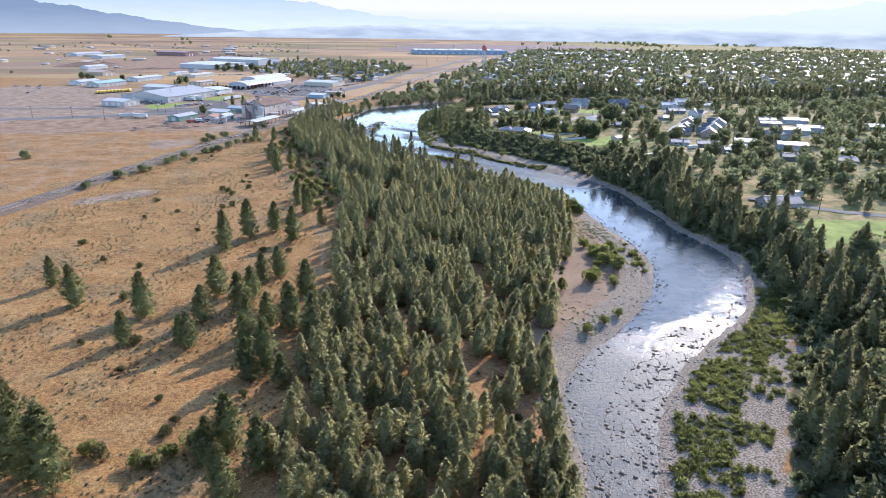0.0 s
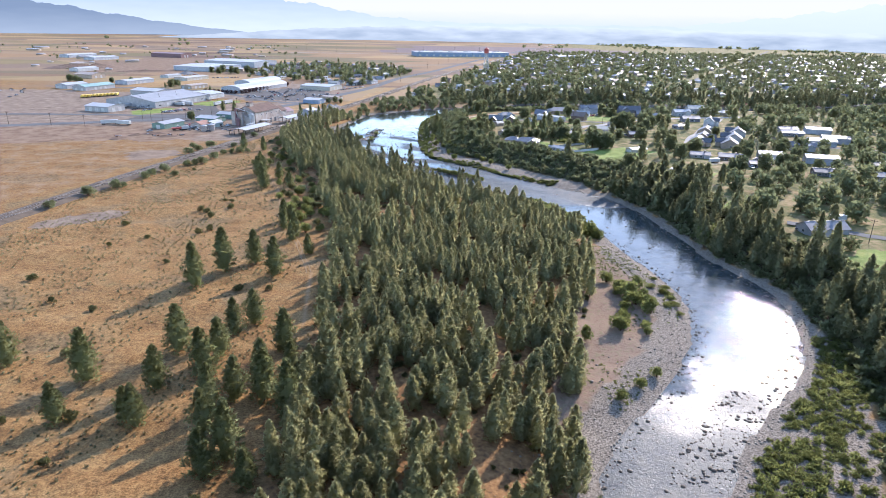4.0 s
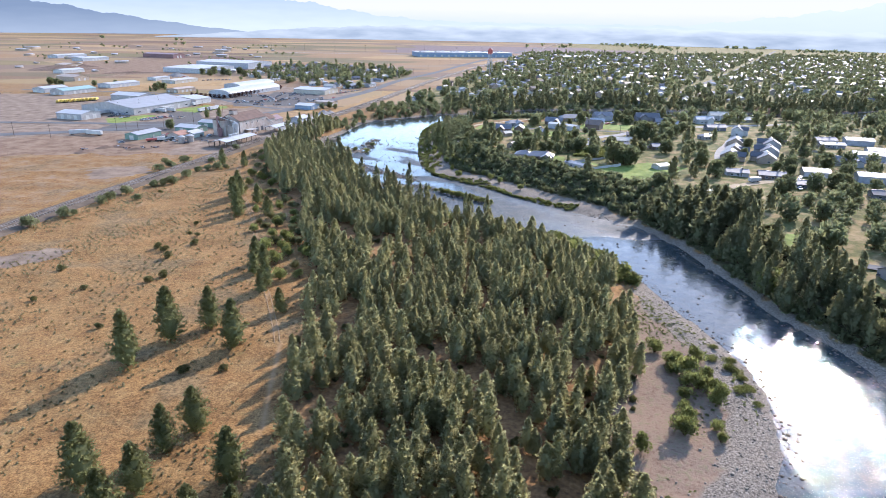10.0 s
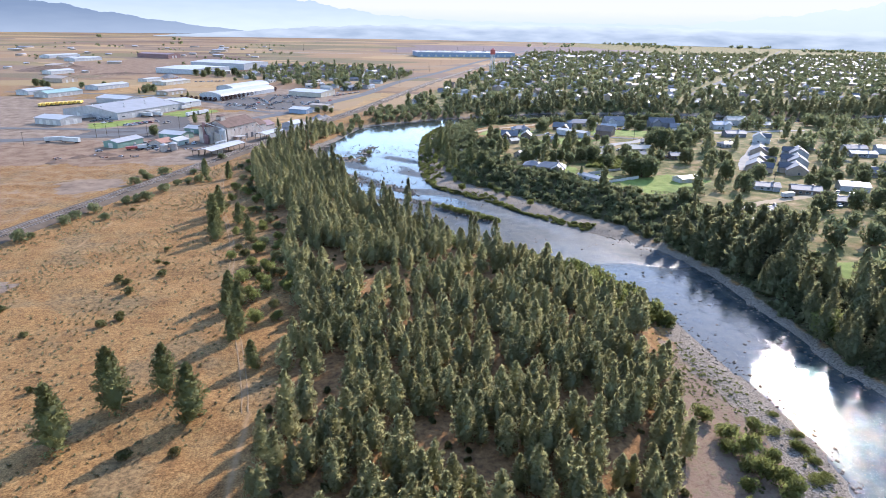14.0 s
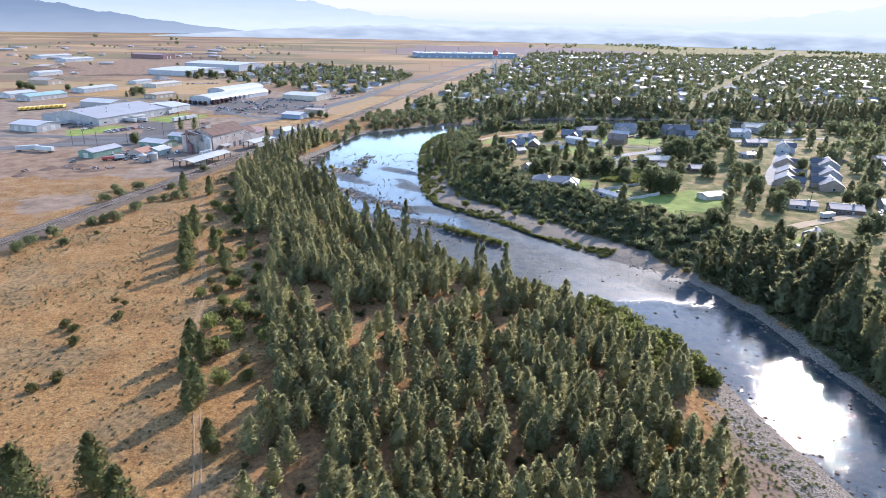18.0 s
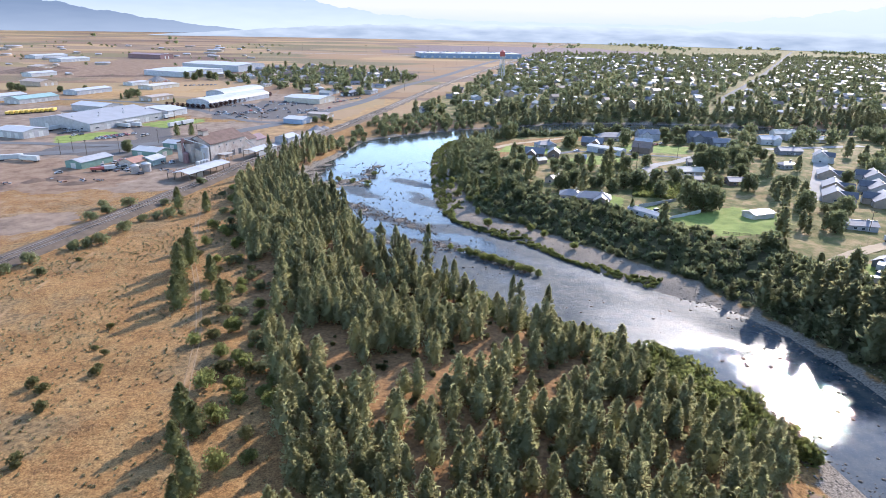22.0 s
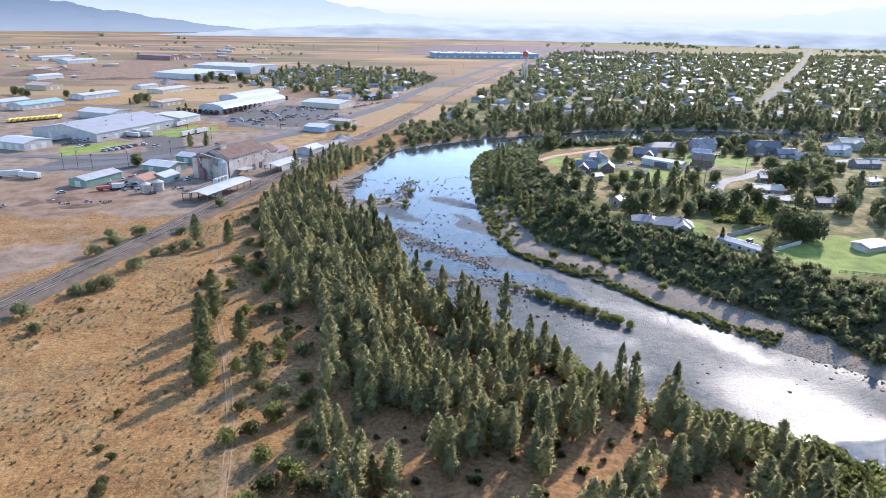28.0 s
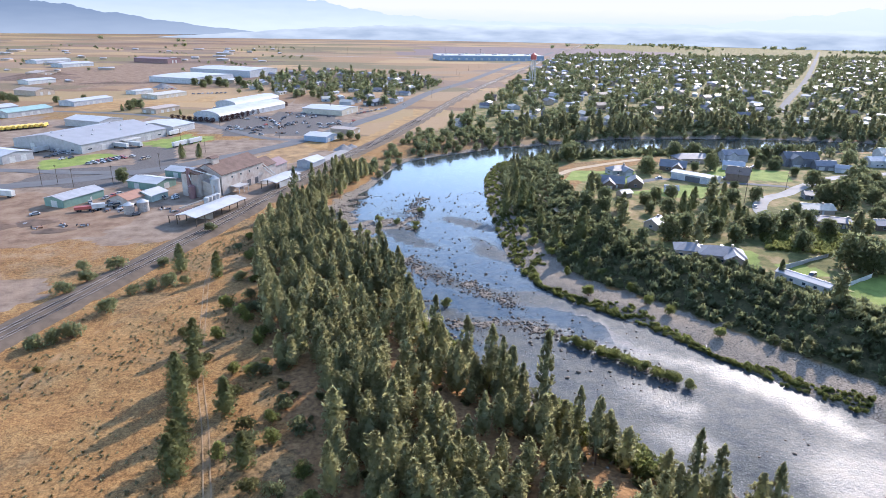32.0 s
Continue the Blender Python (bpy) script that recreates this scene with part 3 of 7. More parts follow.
def pine_arrays(seed, height=12.0, radius=2.6, bare=0.14, branches=64, per=9, size=0.5, wide=0.3, ragged=0.0):
    """Pine: whorled branches with needle tufts, fuller at the ends, round-topped; ragged leaves gaps between the limbs."""
    rng = np.random.RandomState(seed)
    lean = rng.normal(0, 0.02, 2)
    cs, os = [], []
    lump = rng.uniform(0, 6.28, 3)
    for i in range(branches):
        u = ((i + rng.uniform(0, 1)) / branches) ** 0.9
        ang = i * 2.4 + rng.normal(0, 0.35)
        if ragged and math.sin(u * 23 + lump[2] + ang) < -1 + 2 * ragged:
            continue
        z = height * (bare + (1 - bare) * u)
        prof = min(1.0, 0.66 + u * 1.8) * (1 - u ** 1.9) ** 0.85 + 0.05
        reach = radius * prof * rng.uniform(0.72, 1.2) * (1 + 0.12 * math.sin(ang * 2 + lump[0]) + 0.08 * math.sin(u * 11 + lump[1]))
        ks = rng.uniform(0.42, 1.0, per) ** 0.6
        droop = -0.16 * reach * ks + 0.30 * reach * ks ** 2 * (0.4 + u)
        side = rng.normal(0, 0.24, per) * (0.35 + reach * 0.5 * ks)
        ca, sa = math.cos(ang), math.sin(ang)
        c = np.stack([ca * reach * ks - sa * side + lean[0] * z, sa * reach * ks + ca * side + lean[1] * z, z + droop + rng.normal(0, 0.18, per)], 1)
        cs.append(c)
        os.append(np.tile([ca, sa, 0.35], (per, 1)))
    co, tri = tufts(rng, np.concatenate(cs), np.concatenate(os), size, wide, True)
    # inner body of the crown, lumpy, under the tufts
    fill = 0.3 if ragged else 0.58
    rows = [(height * (bare + (0.97 - bare) * u), radius * fill * (min(1.0, 0.5 + u * 2.0) * (1 - u ** 1.9) ** 0.85 + 0.02)) for u in (0.02, 0.12, 0.25, 0.38, 0.5, 0.62, 0.74, 0.86, 0.98)]
    core = tube([(lean[0] * z, lean[1] * z, z, r) for z, r in rows], 9)
    swell = rng.uniform(0.72, 1.3, len(core[0]))[:, None]
    core[0][:, :2] *= swell
    core[0][:, 2] += rng.normal(0, 0.3, len(core[0]))
    crown = join_arrays([(co, tri), core])
    limbs = [tube([(0, 0, -0.4, 0.24), (0, 0, height * 0.12, 0.19), (lean[0] * height * 0.5, lean[1] * height * 0.5, height * 0.5, 0.13), (lean[0] * height, lean[1] * height, height * 0.97, 0.03)], 5)]
    for i in range(5):
        z, ang, r = height * rng.uniform(bare * 0.7, 0.45), rng.uniform(0, 6.28), radius * rng.uniform(0.5, 0.8)
        limbs.append(tube([(0, 0, z, 0.06), (math.cos(ang) * r, math.sin(ang) * r, z + 0.25 * r, 0.015)], 3))
    return crown, join_arrays(limbs)


def broad_arrays(seed, height=9.0, radius=3.6, bare=0.04, clumps=17, per=32, size=0.68, single=True):
    """Broad-leaved crown: uneven clumps on limbs, with gaps between them."""
    rng = np.random.RandomState(seed)
    cs, os, limbs = [], [], [tube([(0, 0, -0.4, 0.28), (0.05, 0, height * bare, 0.22), (0.1, 0.1, height * 0.55, 0.12)])]
    for i in range(clumps):
        ang, u = i * 2.4 + rng.normal(0, 0.3), (i + rng.uniform(0, 1)) / clumps * 0.97
        zz = height * (bare + 0.08 + (0.86 - bare) * u)
        r = radius * math.sqrt(max(0.08, 1 - (1.7 * u - 0.75) ** 2)) * rng.uniform(0.45, 0.85)
        cr = radius * rng.uniform(0.44, 0.62)
        d = rng.normal(0, 1, (per, 3))
        d /= np.linalg.norm(d, axis=1)[:, None]
        d[:, 2] = np.abs(d[:, 2]) * np.where(rng.uniform(0, 1, per) < 0.75, 1, -1)
        c = np.array([math.cos(ang) * r, math.sin(ang) * r, zz])
        cs.append(c + d * cr * rng.uniform(0.75, 1.1, (per, 1)) * np.array([1, 1, 0.8]))
        os.append(d)
        limbs.append(tube([(0.03, 0, height * bare * 0.9, 0.1), (c[0] * 0.9, c[1] * 0.9, zz, 0.03)], 3))
    return tufts(rng, np.concatenate(cs), np.concatenate(os), size, 0.5, single), join_arrays(limbs)


def bush_arrays(seed, height=1.8, radius=1.5, clumps=9, per=40, size=0.3):
    rng = np.random.RandomState(seed)
    cs, os, limbs = [], [], []
    for i in range(clumps):
        ang, r = rng.uniform(0, 6.28), radius * rng.uniform(0.1, 0.75)
        hh = height * rng.uniform(0.45, 0.8) * (1 - 0.35 * r / radius)
        d = rng.normal(0, 1, (per, 3))
        d /= np.linalg.norm(d, axis=1)[:, None]
        c = np.array([math.cos(ang) * r, math.sin(ang) * r, hh])
        p = c + d * radius * 0.4 * rng.uniform(0.7, 1.15, (per, 1))
        p[:, 2] = np.maximum(p[:, 2], 0.1)
        cs.append(p)
        os.append(d)
        limbs.append(tube([(0, 0, -0.2, 0.05), (c[0], c[1], hh, 0.015)], 3))
    return tufts(rng, np.concatenate(cs), np.concatenate(os), size, 0.5, True), join_arrays(limbs)


def mesh_of(name, arrays, mat):
    me = bpy.data.meshes.new(name)
    raw_mesh(me, arrays[0], arrays[1])
    me.materials.append(mat)
    return me


def plant_kind(name, low_name, makers, leaf, label, category, group=""):
    """Models of one kind of plant, each an Empty with its wood and its leaves, to be copied."""
    out = []
    for crown, wood in makers:
        c, w = mesh_of("crown", crown, leaf), mesh_of("trunk", wood, BARK)
        soft_normals(c, outward(crown[0]))
        out.append((name, low_name, c, w, label, category, group))
    return out


def plant(model, x, y, s=1.0, tall=1.0, rng=random, z=None, label=None):
    name, low, c, w, lab, category, group = model
    e = new(name)
    e.location = (x, y, ground_z(x, y) - 0.05 if z is None else z)
    e.scale = (s, s, s * tall)
    e.rotation_euler = (0, 0, rng.uniform(0, 6.28))
    tagged(e, label or lab, category, group)
    part(low, w, None, e)
    part("crown", c, None, e)
    return e


def thicket(name, models, places, leaf, label, category="trees", wood=True, soft=True):
    """Many plants that nobody could count, joined into one object. places: x, y, z, scale, height factor."""
    if not places:
        return None
    rng = np.random.RandomState(len(places))
    cos, tris, mats, outs, base = [], [], [], [], 0
    p = np.array(places, float)
    pick = rng.randint(0, len(models), len(p))
    turn = rng.uniform(0, 6.28, len(p))
    for mi, (crown, limbs) in enumerate(models):
        q, a = p[pick == mi], turn[pick == mi]
        if not len(q):
            continue
        for arr, slot in ((crown, 0), (limbs, 1)) if wood else ((crown, 0),):
            co, tri = arr
            ca, sa = np.cos(a)[:, None], np.sin(a)[:, None]
            X = (co[None, :, 0] * ca - co[None, :, 1] * sa) * q[:, 3:4] + q[:, 0:1]
            Y = (co[None, :, 0] * sa + co[None, :, 1] * ca) * q[:, 3:4] + q[:, 1:2]
            Z = co[None, :, 2] * q[:, 3:4] * q[:, 4:5] + q[:, 2:3]
            cos.append(np.stack([X, Y, Z], -1).reshape(-1, 3))
            o = outward(co)
            outs.append(np.stack([o[None, :, 0] * ca - o[None, :, 1] * sa, o[None, :, 0] * sa + o[None, :, 1] * ca, np.repeat(o[None, :, 2], len(q), 0)], -1).reshape(-1, 3))
            t = (tri[None] + (np.arange(len(q)) * len(co))[:, None, None]).reshape(-1, 3) + base
            tris.append(t)
            mats.append(np.full(len(t), slot, np.int32))
            base += len(q) * len(co)
    me = bpy.data.meshes.new(name)
    raw_mesh(me, np.concatenate(cos), np.concatenate(tris))
    me.materials.append(leaf)
    me.materials.append(BARK)
    me.polygons.foreach_set("material_index", np.concatenate(mats))
    if soft:
        soft_normals(me, np.concatenate(outs))
    return tagged(new(name, me), label, category, kind="stuff")


def scatter(rng, x0, x1, y0, y1, step, jitter=0.42):
    gx, gy = np.meshgrid(np.arange(float(x0), x1, step), np.arange(float(y0), y1, step))
    gx[1::2] += step / 2
    return (gx + rng.uniform(-jitter, jitter, gx.shape) * step).ravel(), (gy + rng.uniform(-jitter, jitter, gy.shape) * step).ravel()


PINES = plant_kind("pine_tree", "trunk", [pine_arrays(s, 12, r, b, n, 20, 0.36, 0.34) for s, r, b, n in ((1, 2.9, 0.07, 108), (2, 2.7, 0.09, 100), (3, 3.1, 0.07, 112), (4, 2.5, 0.12, 100), (5, 2.75, 0.09, 102), (6, 3.0, 0.08, 108))], NEEDLE, "ponderosa pine with dense olive-green needles", "tree", "pines of the riverside grove")
FIELD_NEEDLE = leafy("field_pine_needles", (0.13, 0.145, 0.065), (0.24, 0.245, 0.115), 0.55, (1.2, 1.2, 1.1))
FIELD_PINES = plant_kind("pine_tree", "trunk", [pine_arrays(s, 12, r, b, 120, 20, 0.36, 0.34) for s, r, b in ((11, 3.0, 0.04), (12, 3.3, 0.05), (13, 2.8, 0.04))], FIELD_NEEDLE, "dark green pine standing alone in dry grass", "tree", "pines scattered over the dry field")
TALL_PINES = plant_kind("tall_pine_tree", "trunk", [pine_arrays(s, 12, r, b, 110, 18, 0.42, 0.32, 0.14) for s, r, b in ((14, 2.3, 0.16), (15, 2.5, 0.2), (16, 2.1, 0.14))], DEEP_NEEDLE, "tall ragged pine with a bare lower trunk", "tree", "tall pines along the river bank")
LOW_PINES = [pine_arrays(s, 12, r, 0.09, 96, 11, 0.46, 0.34) for s, r in ((21, 2.95), (22, 2.7), (23, 3.15), (24, 2.5), (25, 2.8))]
MID_PINES = [pine_arrays(s, 12, r, 0.09, 44, 7, 1.2, 0.34) for s, r in ((25, 3.1), (26, 2.7), (27, 3.4))]
FAR_PINES = [pine_arrays(s, 12, r, 0.1, 12, 4, 2.6, 0.4) for s, r in ((31, 2.6), (32, 2.2))]
BROADS = plant_kind("broadleaf_tree", "trunk", [broad_arrays(s, clumps=22, per=56) for s in (41, 42, 43)], LEAF, "round leafy green tree beside the houses", "tree", "garden trees")
LOW_BROADS = [broad_arrays(s, clumps=15, per=22, size=1.0) for s in (51, 52, 53)]
MID_BROADS = [broad_arrays(s, clumps=14, per=16, size=1.3) for s in (54, 55, 56)]
FAR_BROADS = [broad_arrays(s, clumps=6, per=8, size=2.4) for s in (61, 62)]
BUSHES = plant_kind("bush", "stem", [bush_arrays(s, per=80, size=0.2) for s in (71, 72, 73)], SAGE, "low olive-green bush in dry grass", "bush", "bushes in the field")
GREEN_BUSHES = plant_kind("bush", "stem", [bush_arrays(s, 2.4, 1.8, 11, 90, 0.2) for s in (74, 75)], WILLOW, "bright green willow bush on gravel", "bush", "willow bushes on the gravel bar")
DARK_BUSHES = plant_kind("bush", "stem", [bush_arrays(s, 2.2, 1.9, 10, 80, 0.22) for s in (76, 77)], LEAF, "dark green bush beside the railway bank", "bush", "bushes along the railway")
LOW_BUSHES = [bush_arrays(s, 1.6, 1.5, 6, 18, 0.6) for s in (81, 82, 83)]

rs = np.random.RandomState(5)
# lone pines of the field
FIELD_A = [(-60, 253), (-52, 267), (-42, 274), (-33, 261), (-35, 221), (-40, 214), (-42, 201), (-54, 205), (-55, 186), (-44, 191), (-24, 202), (-29, 188), (-34, 178), (-39, 173), (-27, 177), (-21, 188), (-74, 192), (-55, 169), (-74, 173), (-20, 169), (-112, 220), (-98, 202), (-58, 172), (-69, 112), (-76, 116), (-82, 125)]
FIELD_B = [(-41, 122), (-40, 116), (-36, 121), (-28, 112), (-34, 104), (-32, 155), (-36, 150), (-27, 146), (-39, 165), (-30, 300), (-32, 325), (-61, 430), (-56, 412), (-53, 395), (-54, 402), (-36, 330), (-35, 318), (-29, 304), (-39, 397), (-47, 419), (-82, 516), (-67, 509), (-62, 452), (-58, 436), (-59, 424), (-22, 285)]
for i, (x, y) in enumerate(FIELD_A + FIELD_B):
    big = (1.3 if i < 2 or 22 < i < 26 else 0.98 if i < 20 else 0.82) + (0.45 if i < 34 else 0.25) * rs.uniform()
    plant(FIELD_PINES[i % 3], x, y, big * 1.04, rs.uniform(0.8, 1.0))
# grove by the river
fx, fy = scatter(rs, -70, 115, 40, 700, 4.5)
keep = inside(FOREST, fx, fy) & (waves(fx, fy, 21, 30) + 0.5 * waves(fx, fy, 22, 11) + rs.uniform(-0.7, 0.7, fx.shape) > -0.55 + 0.14 * (fy > 300))
for cx, cy, ax, ay in ((14, 343, 28, 8), (46, 354, 20, 7), (-4, 362, 10, 8), (0, 282, 5, 8), (1, 258, 4, 9), (58, 338, 12, 5), (30, 318, 10, 4), (-30, 420, 9, 22), (22, 140, 2.5, 40)):
    keep &= ((fx - cx) / ax) ** 2 + ((fy - cy) / ay) ** 2 > rs.uniform(0.5, 1.0, fx.shape)
keep &= ~(inside(ALDERS, fx, fy) & (rs.uniform(0, 1, fx.shape) < 0.9))
fx, fy = fx[keep], fy[keep]
fz = land(fx, fy)[0]
edge = np.minimum(off_line(W_LINE, fx, fy), 60)
size = rs.uniform(0.68, 1.05, fx.shape) + 0.12 * (fy > 400)
tall = rs.uniform(0.85, 1.1, fx.shape)
river_edge = (edge < 15) & (fy > 95) & (fy < 640) & (rs.uniform(0, 1, fx.shape) < 0.34)
near = (fy > 92) & (fy < 178)
rest = []
for i in range(len(fx)):
    if river_edge[i]:
        plant(TALL_PINES[rs.randint(3)], fx[i], fy[i], size[i] * 1.15, rs.uniform(1.2, 1.6), z=fz[i] - 0.05)
    elif near[i]:
        plant(PINES[rs.randint(6)], fx[i], fy[i], size[i], tall[i], z=fz[i] - 0.05)
    else:
        rest.append((fx[i], fy[i], fz[i] - 0.1, size[i], tall[i]))
thicket("pine_grove", LOW_PINES, rest, NEEDLE, "dense grove of olive-green pines by the river")
# alders and willows on the inside of the bend
ax0, ay0 = scatter(rs, 40, 120, 285, 400, 3.6, 0.45)
aw = off_line(W_LINE, ax0, ay0)
aok = ~inside(CHANNEL, ax0, ay0) & ~inside(EAST, ax0, ay0) & (aw > 2.5) & ((aw < 9) & (ay0 > 300) | inside(ALDERS, ax0, ay0))
thicket("bank_alders", LOW_BROADS, [(a, b, c - 0.1, rs.uniform(0.45, 0.8), rs.uniform(0.7, 0.95)) for a, b, c in zip(ax0[aok], ay0[aok], land(ax0[aok], ay0[aok])[0])], WILLOW, "dense olive-green alders on the river bank")

# ---- woods, gardens and town trees ----
def thin(x, y, ok):
    return x[ok], y[ok]


def places(x, y, lo, hi, t0=0.9, t1=1.2):
    z = land(x, y)[0]
    return [(a, b, c - 0.1, rs.uniform(lo, hi), rs.uniform(t0, t1)) for a, b, c in zip(x, y, z)]


bx, by = scatter(rs, 40, 330, 20, 760, 5.0)
de = off_line(E_LINE, bx, by)
bar = bar_east(by)
on = inside(EAST, bx, by) & ~inside(CHANNEL, bx, by)
slope = on & (de > bar + 5 * (by < 215)) & (de < bar + 34 - 8 * (by > 205) * (by < 330))
for p in LAWNS:
    slope &= ~inside(p, bx, by)
sx, sy = thin(bx, by, slope & (rs.uniform(0, 1, bx.shape) < np.where(by < 395, 0.8, 0.9)))
kind = rs.uniform(0, 1, sx.shape) + 0.3 * (sy < 370) - 0.2 * (sy > 400)
pine, broad = kind > 0.72, kind <= 0.5
bp = [(a, b, c, s * (1.0 if b < 385 else 0.5), t) for a, b, c, s, t in places(sx[pine], sy[pine], 0.8, 1.3)]
thicket("bank_pines", LOW_PINES, [p for p in bp if p[1] < 340], DEEP_NEEDLE, "dark pines on the shaded river bluff")
thicket("bank_pines", MID_PINES, [p for p in bp if p[1] >= 340], DEEP_NEEDLE, "small dark pines on the long river bluff")
bb = [(a, b, c, s * (1.0 if b < 385 else 0.52), t) for a, b, c, s, t in places(sx[broad], sy[broad], 0.45, 0.95)]
thicket("bank_broadleaves", LOW_BROADS, bb, LEAF, "leafy trees and tall shrubs on the river bluff")
bx, by = scatter(rs, 40, 330, 20, 760, 3.8)
de, bar, on = off_line(E_LINE, bx, by), bar_east(by), inside(EAST, bx, by) & ~inside(CHANNEL, bx, by)
ux, uy = thin(bx, by, on & (de > bar + 1) & (de < bar + 36 - 8 * (by > 205) * (by < 330)) & (rs.uniform(0, 1, bx.shape) < np.where(de < bar + 8, 0.95, 0.85)))
thicket("bank_scrub", LOW_BUSHES, places(ux, uy, 0.8, 2.1), LEAF, "tangled green scrub on the river bluff", "bushes", False)

# ---- ways: railway, roads, tracks ----
ASPHALT = painted("asphalt", (0.15, 0.145, 0.14), 0.9, 0.15, 0.08, grain=2.0)
CONCRETE = painted("concrete", (0.34, 0.315, 0.28), 0.85, 0.15, 0.1, grain=2.0)
DIRT = painted("dirt", (0.46, 0.35, 0.22), 0.95, 0.15, 0.2, grain=2.0)
BALLAST = painted("ballast", (0.16, 0.12, 0.085), 0.95, 0.25, 0.3, grain=3.0)
STEEL = painted("rail_steel", (0.22, 0.19, 0.17), 0.6, 0.1, 0.5)
TIMBER = painted("timber", (0.10, 0.075, 0.055), 0.9, 0.2, 0.8)


def along(line, step):
    """Even steps along a line: points and sideways directions."""
    p = np.array(line, float)
    seg = np.hypot(*np.diff(p, axis=0).T)
    at = np.concatenate([[0], np.cumsum(seg)])
    s = np.arange(0, at[-1], step)
    q = np.stack([np.interp(s, at, p[:, 0]), np.interp(s, at, p[:, 1])], 1)
    d = np.gradient(q, axis=0)
    d /= np.linalg.norm(d, axis=1)[:, None]
    return q, np.stack([-d[:, 1], d[:, 0]], 1)


def strip(name, line, width, mat, lift, label, category, step=6.0, shift=0.0, sides=None):
    """A way laid over the ground; sides gives the cross-section as (offset, height)."""
    q, nrm = along(line, step)
    sides = sides or [(-width / 2, 0.0), (0.0, 0.05), (width / 2, 0.0)]
    z0 = np.max([land(q[:, 0] + nrm[:, 0] * (o + shift), q[:, 1] + nrm[:, 1] * (o + shift))[0] for o, _ in sides], 0)
    co = np.concatenate([np.stack([q[:, 0] + nrm[:, 0] * (o + shift), q[:, 1] + nrm[:, 1] * (o + shift), z0 + h + lift], 1) for o, h in sides])
    k, m = len(q), len(sides)
    i = np.arange(k - 1)
    f = np.concatenate([np.stack([i + j * k, i + j * k + 1, i + (j + 1) * k + 1, i + (j + 1) * k], 1) for j in range(m - 1)])
    me = bpy.data.meshes.new(name)
    raw_mesh(me, co, f[:, ::-1])
    me.materials.append(mat)
    return tagged(new(name, me), label, category, kind="structure")


strip("railway_bed", RAIL_LINE, 9, BALLAST, 0.05, "dark ballast bed of the railway", "railway", 5, sides=[(-7.5, -0.75), (-4.4, 0.25), (4.4, 0.25), (8.5, -0.85)])
for k, c in ((0, -2.1), (1, 2.1)):
    for g in (-0.72, 0.72):
        o = c + g
        strip("rail", RAIL_LINE, 0.1, STEEL, 0.45, "worn steel rail of the railway", "rail", 5, sides=[(o - 0.05, -0.14), (o - 0.05, 0.0), (o + 0.05, 0.0), (o + 0.05, -0.14)])
tq, tn = along(RAIL_LINE, 0.8)
tsel = (tq[:, 1] > 330) & (tq[:, 1] < 900)
tq, tn = tq[tsel], tn[tsel]
tco, ttri = [], []
tz = land(tq[:, 0], tq[:, 1])[0] + 0.36
unit = np.array([(-1.25, -0.12), (1.25, -0.12), (1.25, 0.12), (-1.25, 0.12)])
for c in (-2.1, 2.1):
    for dz in (0.0, -0.15):
        base = [np.stack([tq[:, 0] + tn[:, 0] * (c + u) + tn[:, 1] * v, tq[:, 1] + tn[:, 1] * (c + u) - tn[:, 0] * v, tz + dz], 1) for u, v in unit]
        tco.append(np.stack(base, 1))
tco = np.concatenate([np.concatenate([tco[0], tco[1]], 1), np.concatenate([tco[2], tco[3]], 1)])
ti = np.arange(len(tco))[:, None, None] * 8
tface = np.array([[0, 1, 2, 3], [4, 5, 1, 0], [5, 6, 2, 1], [6, 7, 3, 2], [7, 4, 0, 3]])[None]
tme = bpy.data.meshes.new("sleepers")
raw_mesh(tme, tco.reshape(-1, 3), (ti + tface).reshape(-1, 4))
tme.materials.append(TIMBER)
tagged(new("sleepers", tme), "dark timber sleepers under the rails", "sleepers", kind="stuff")

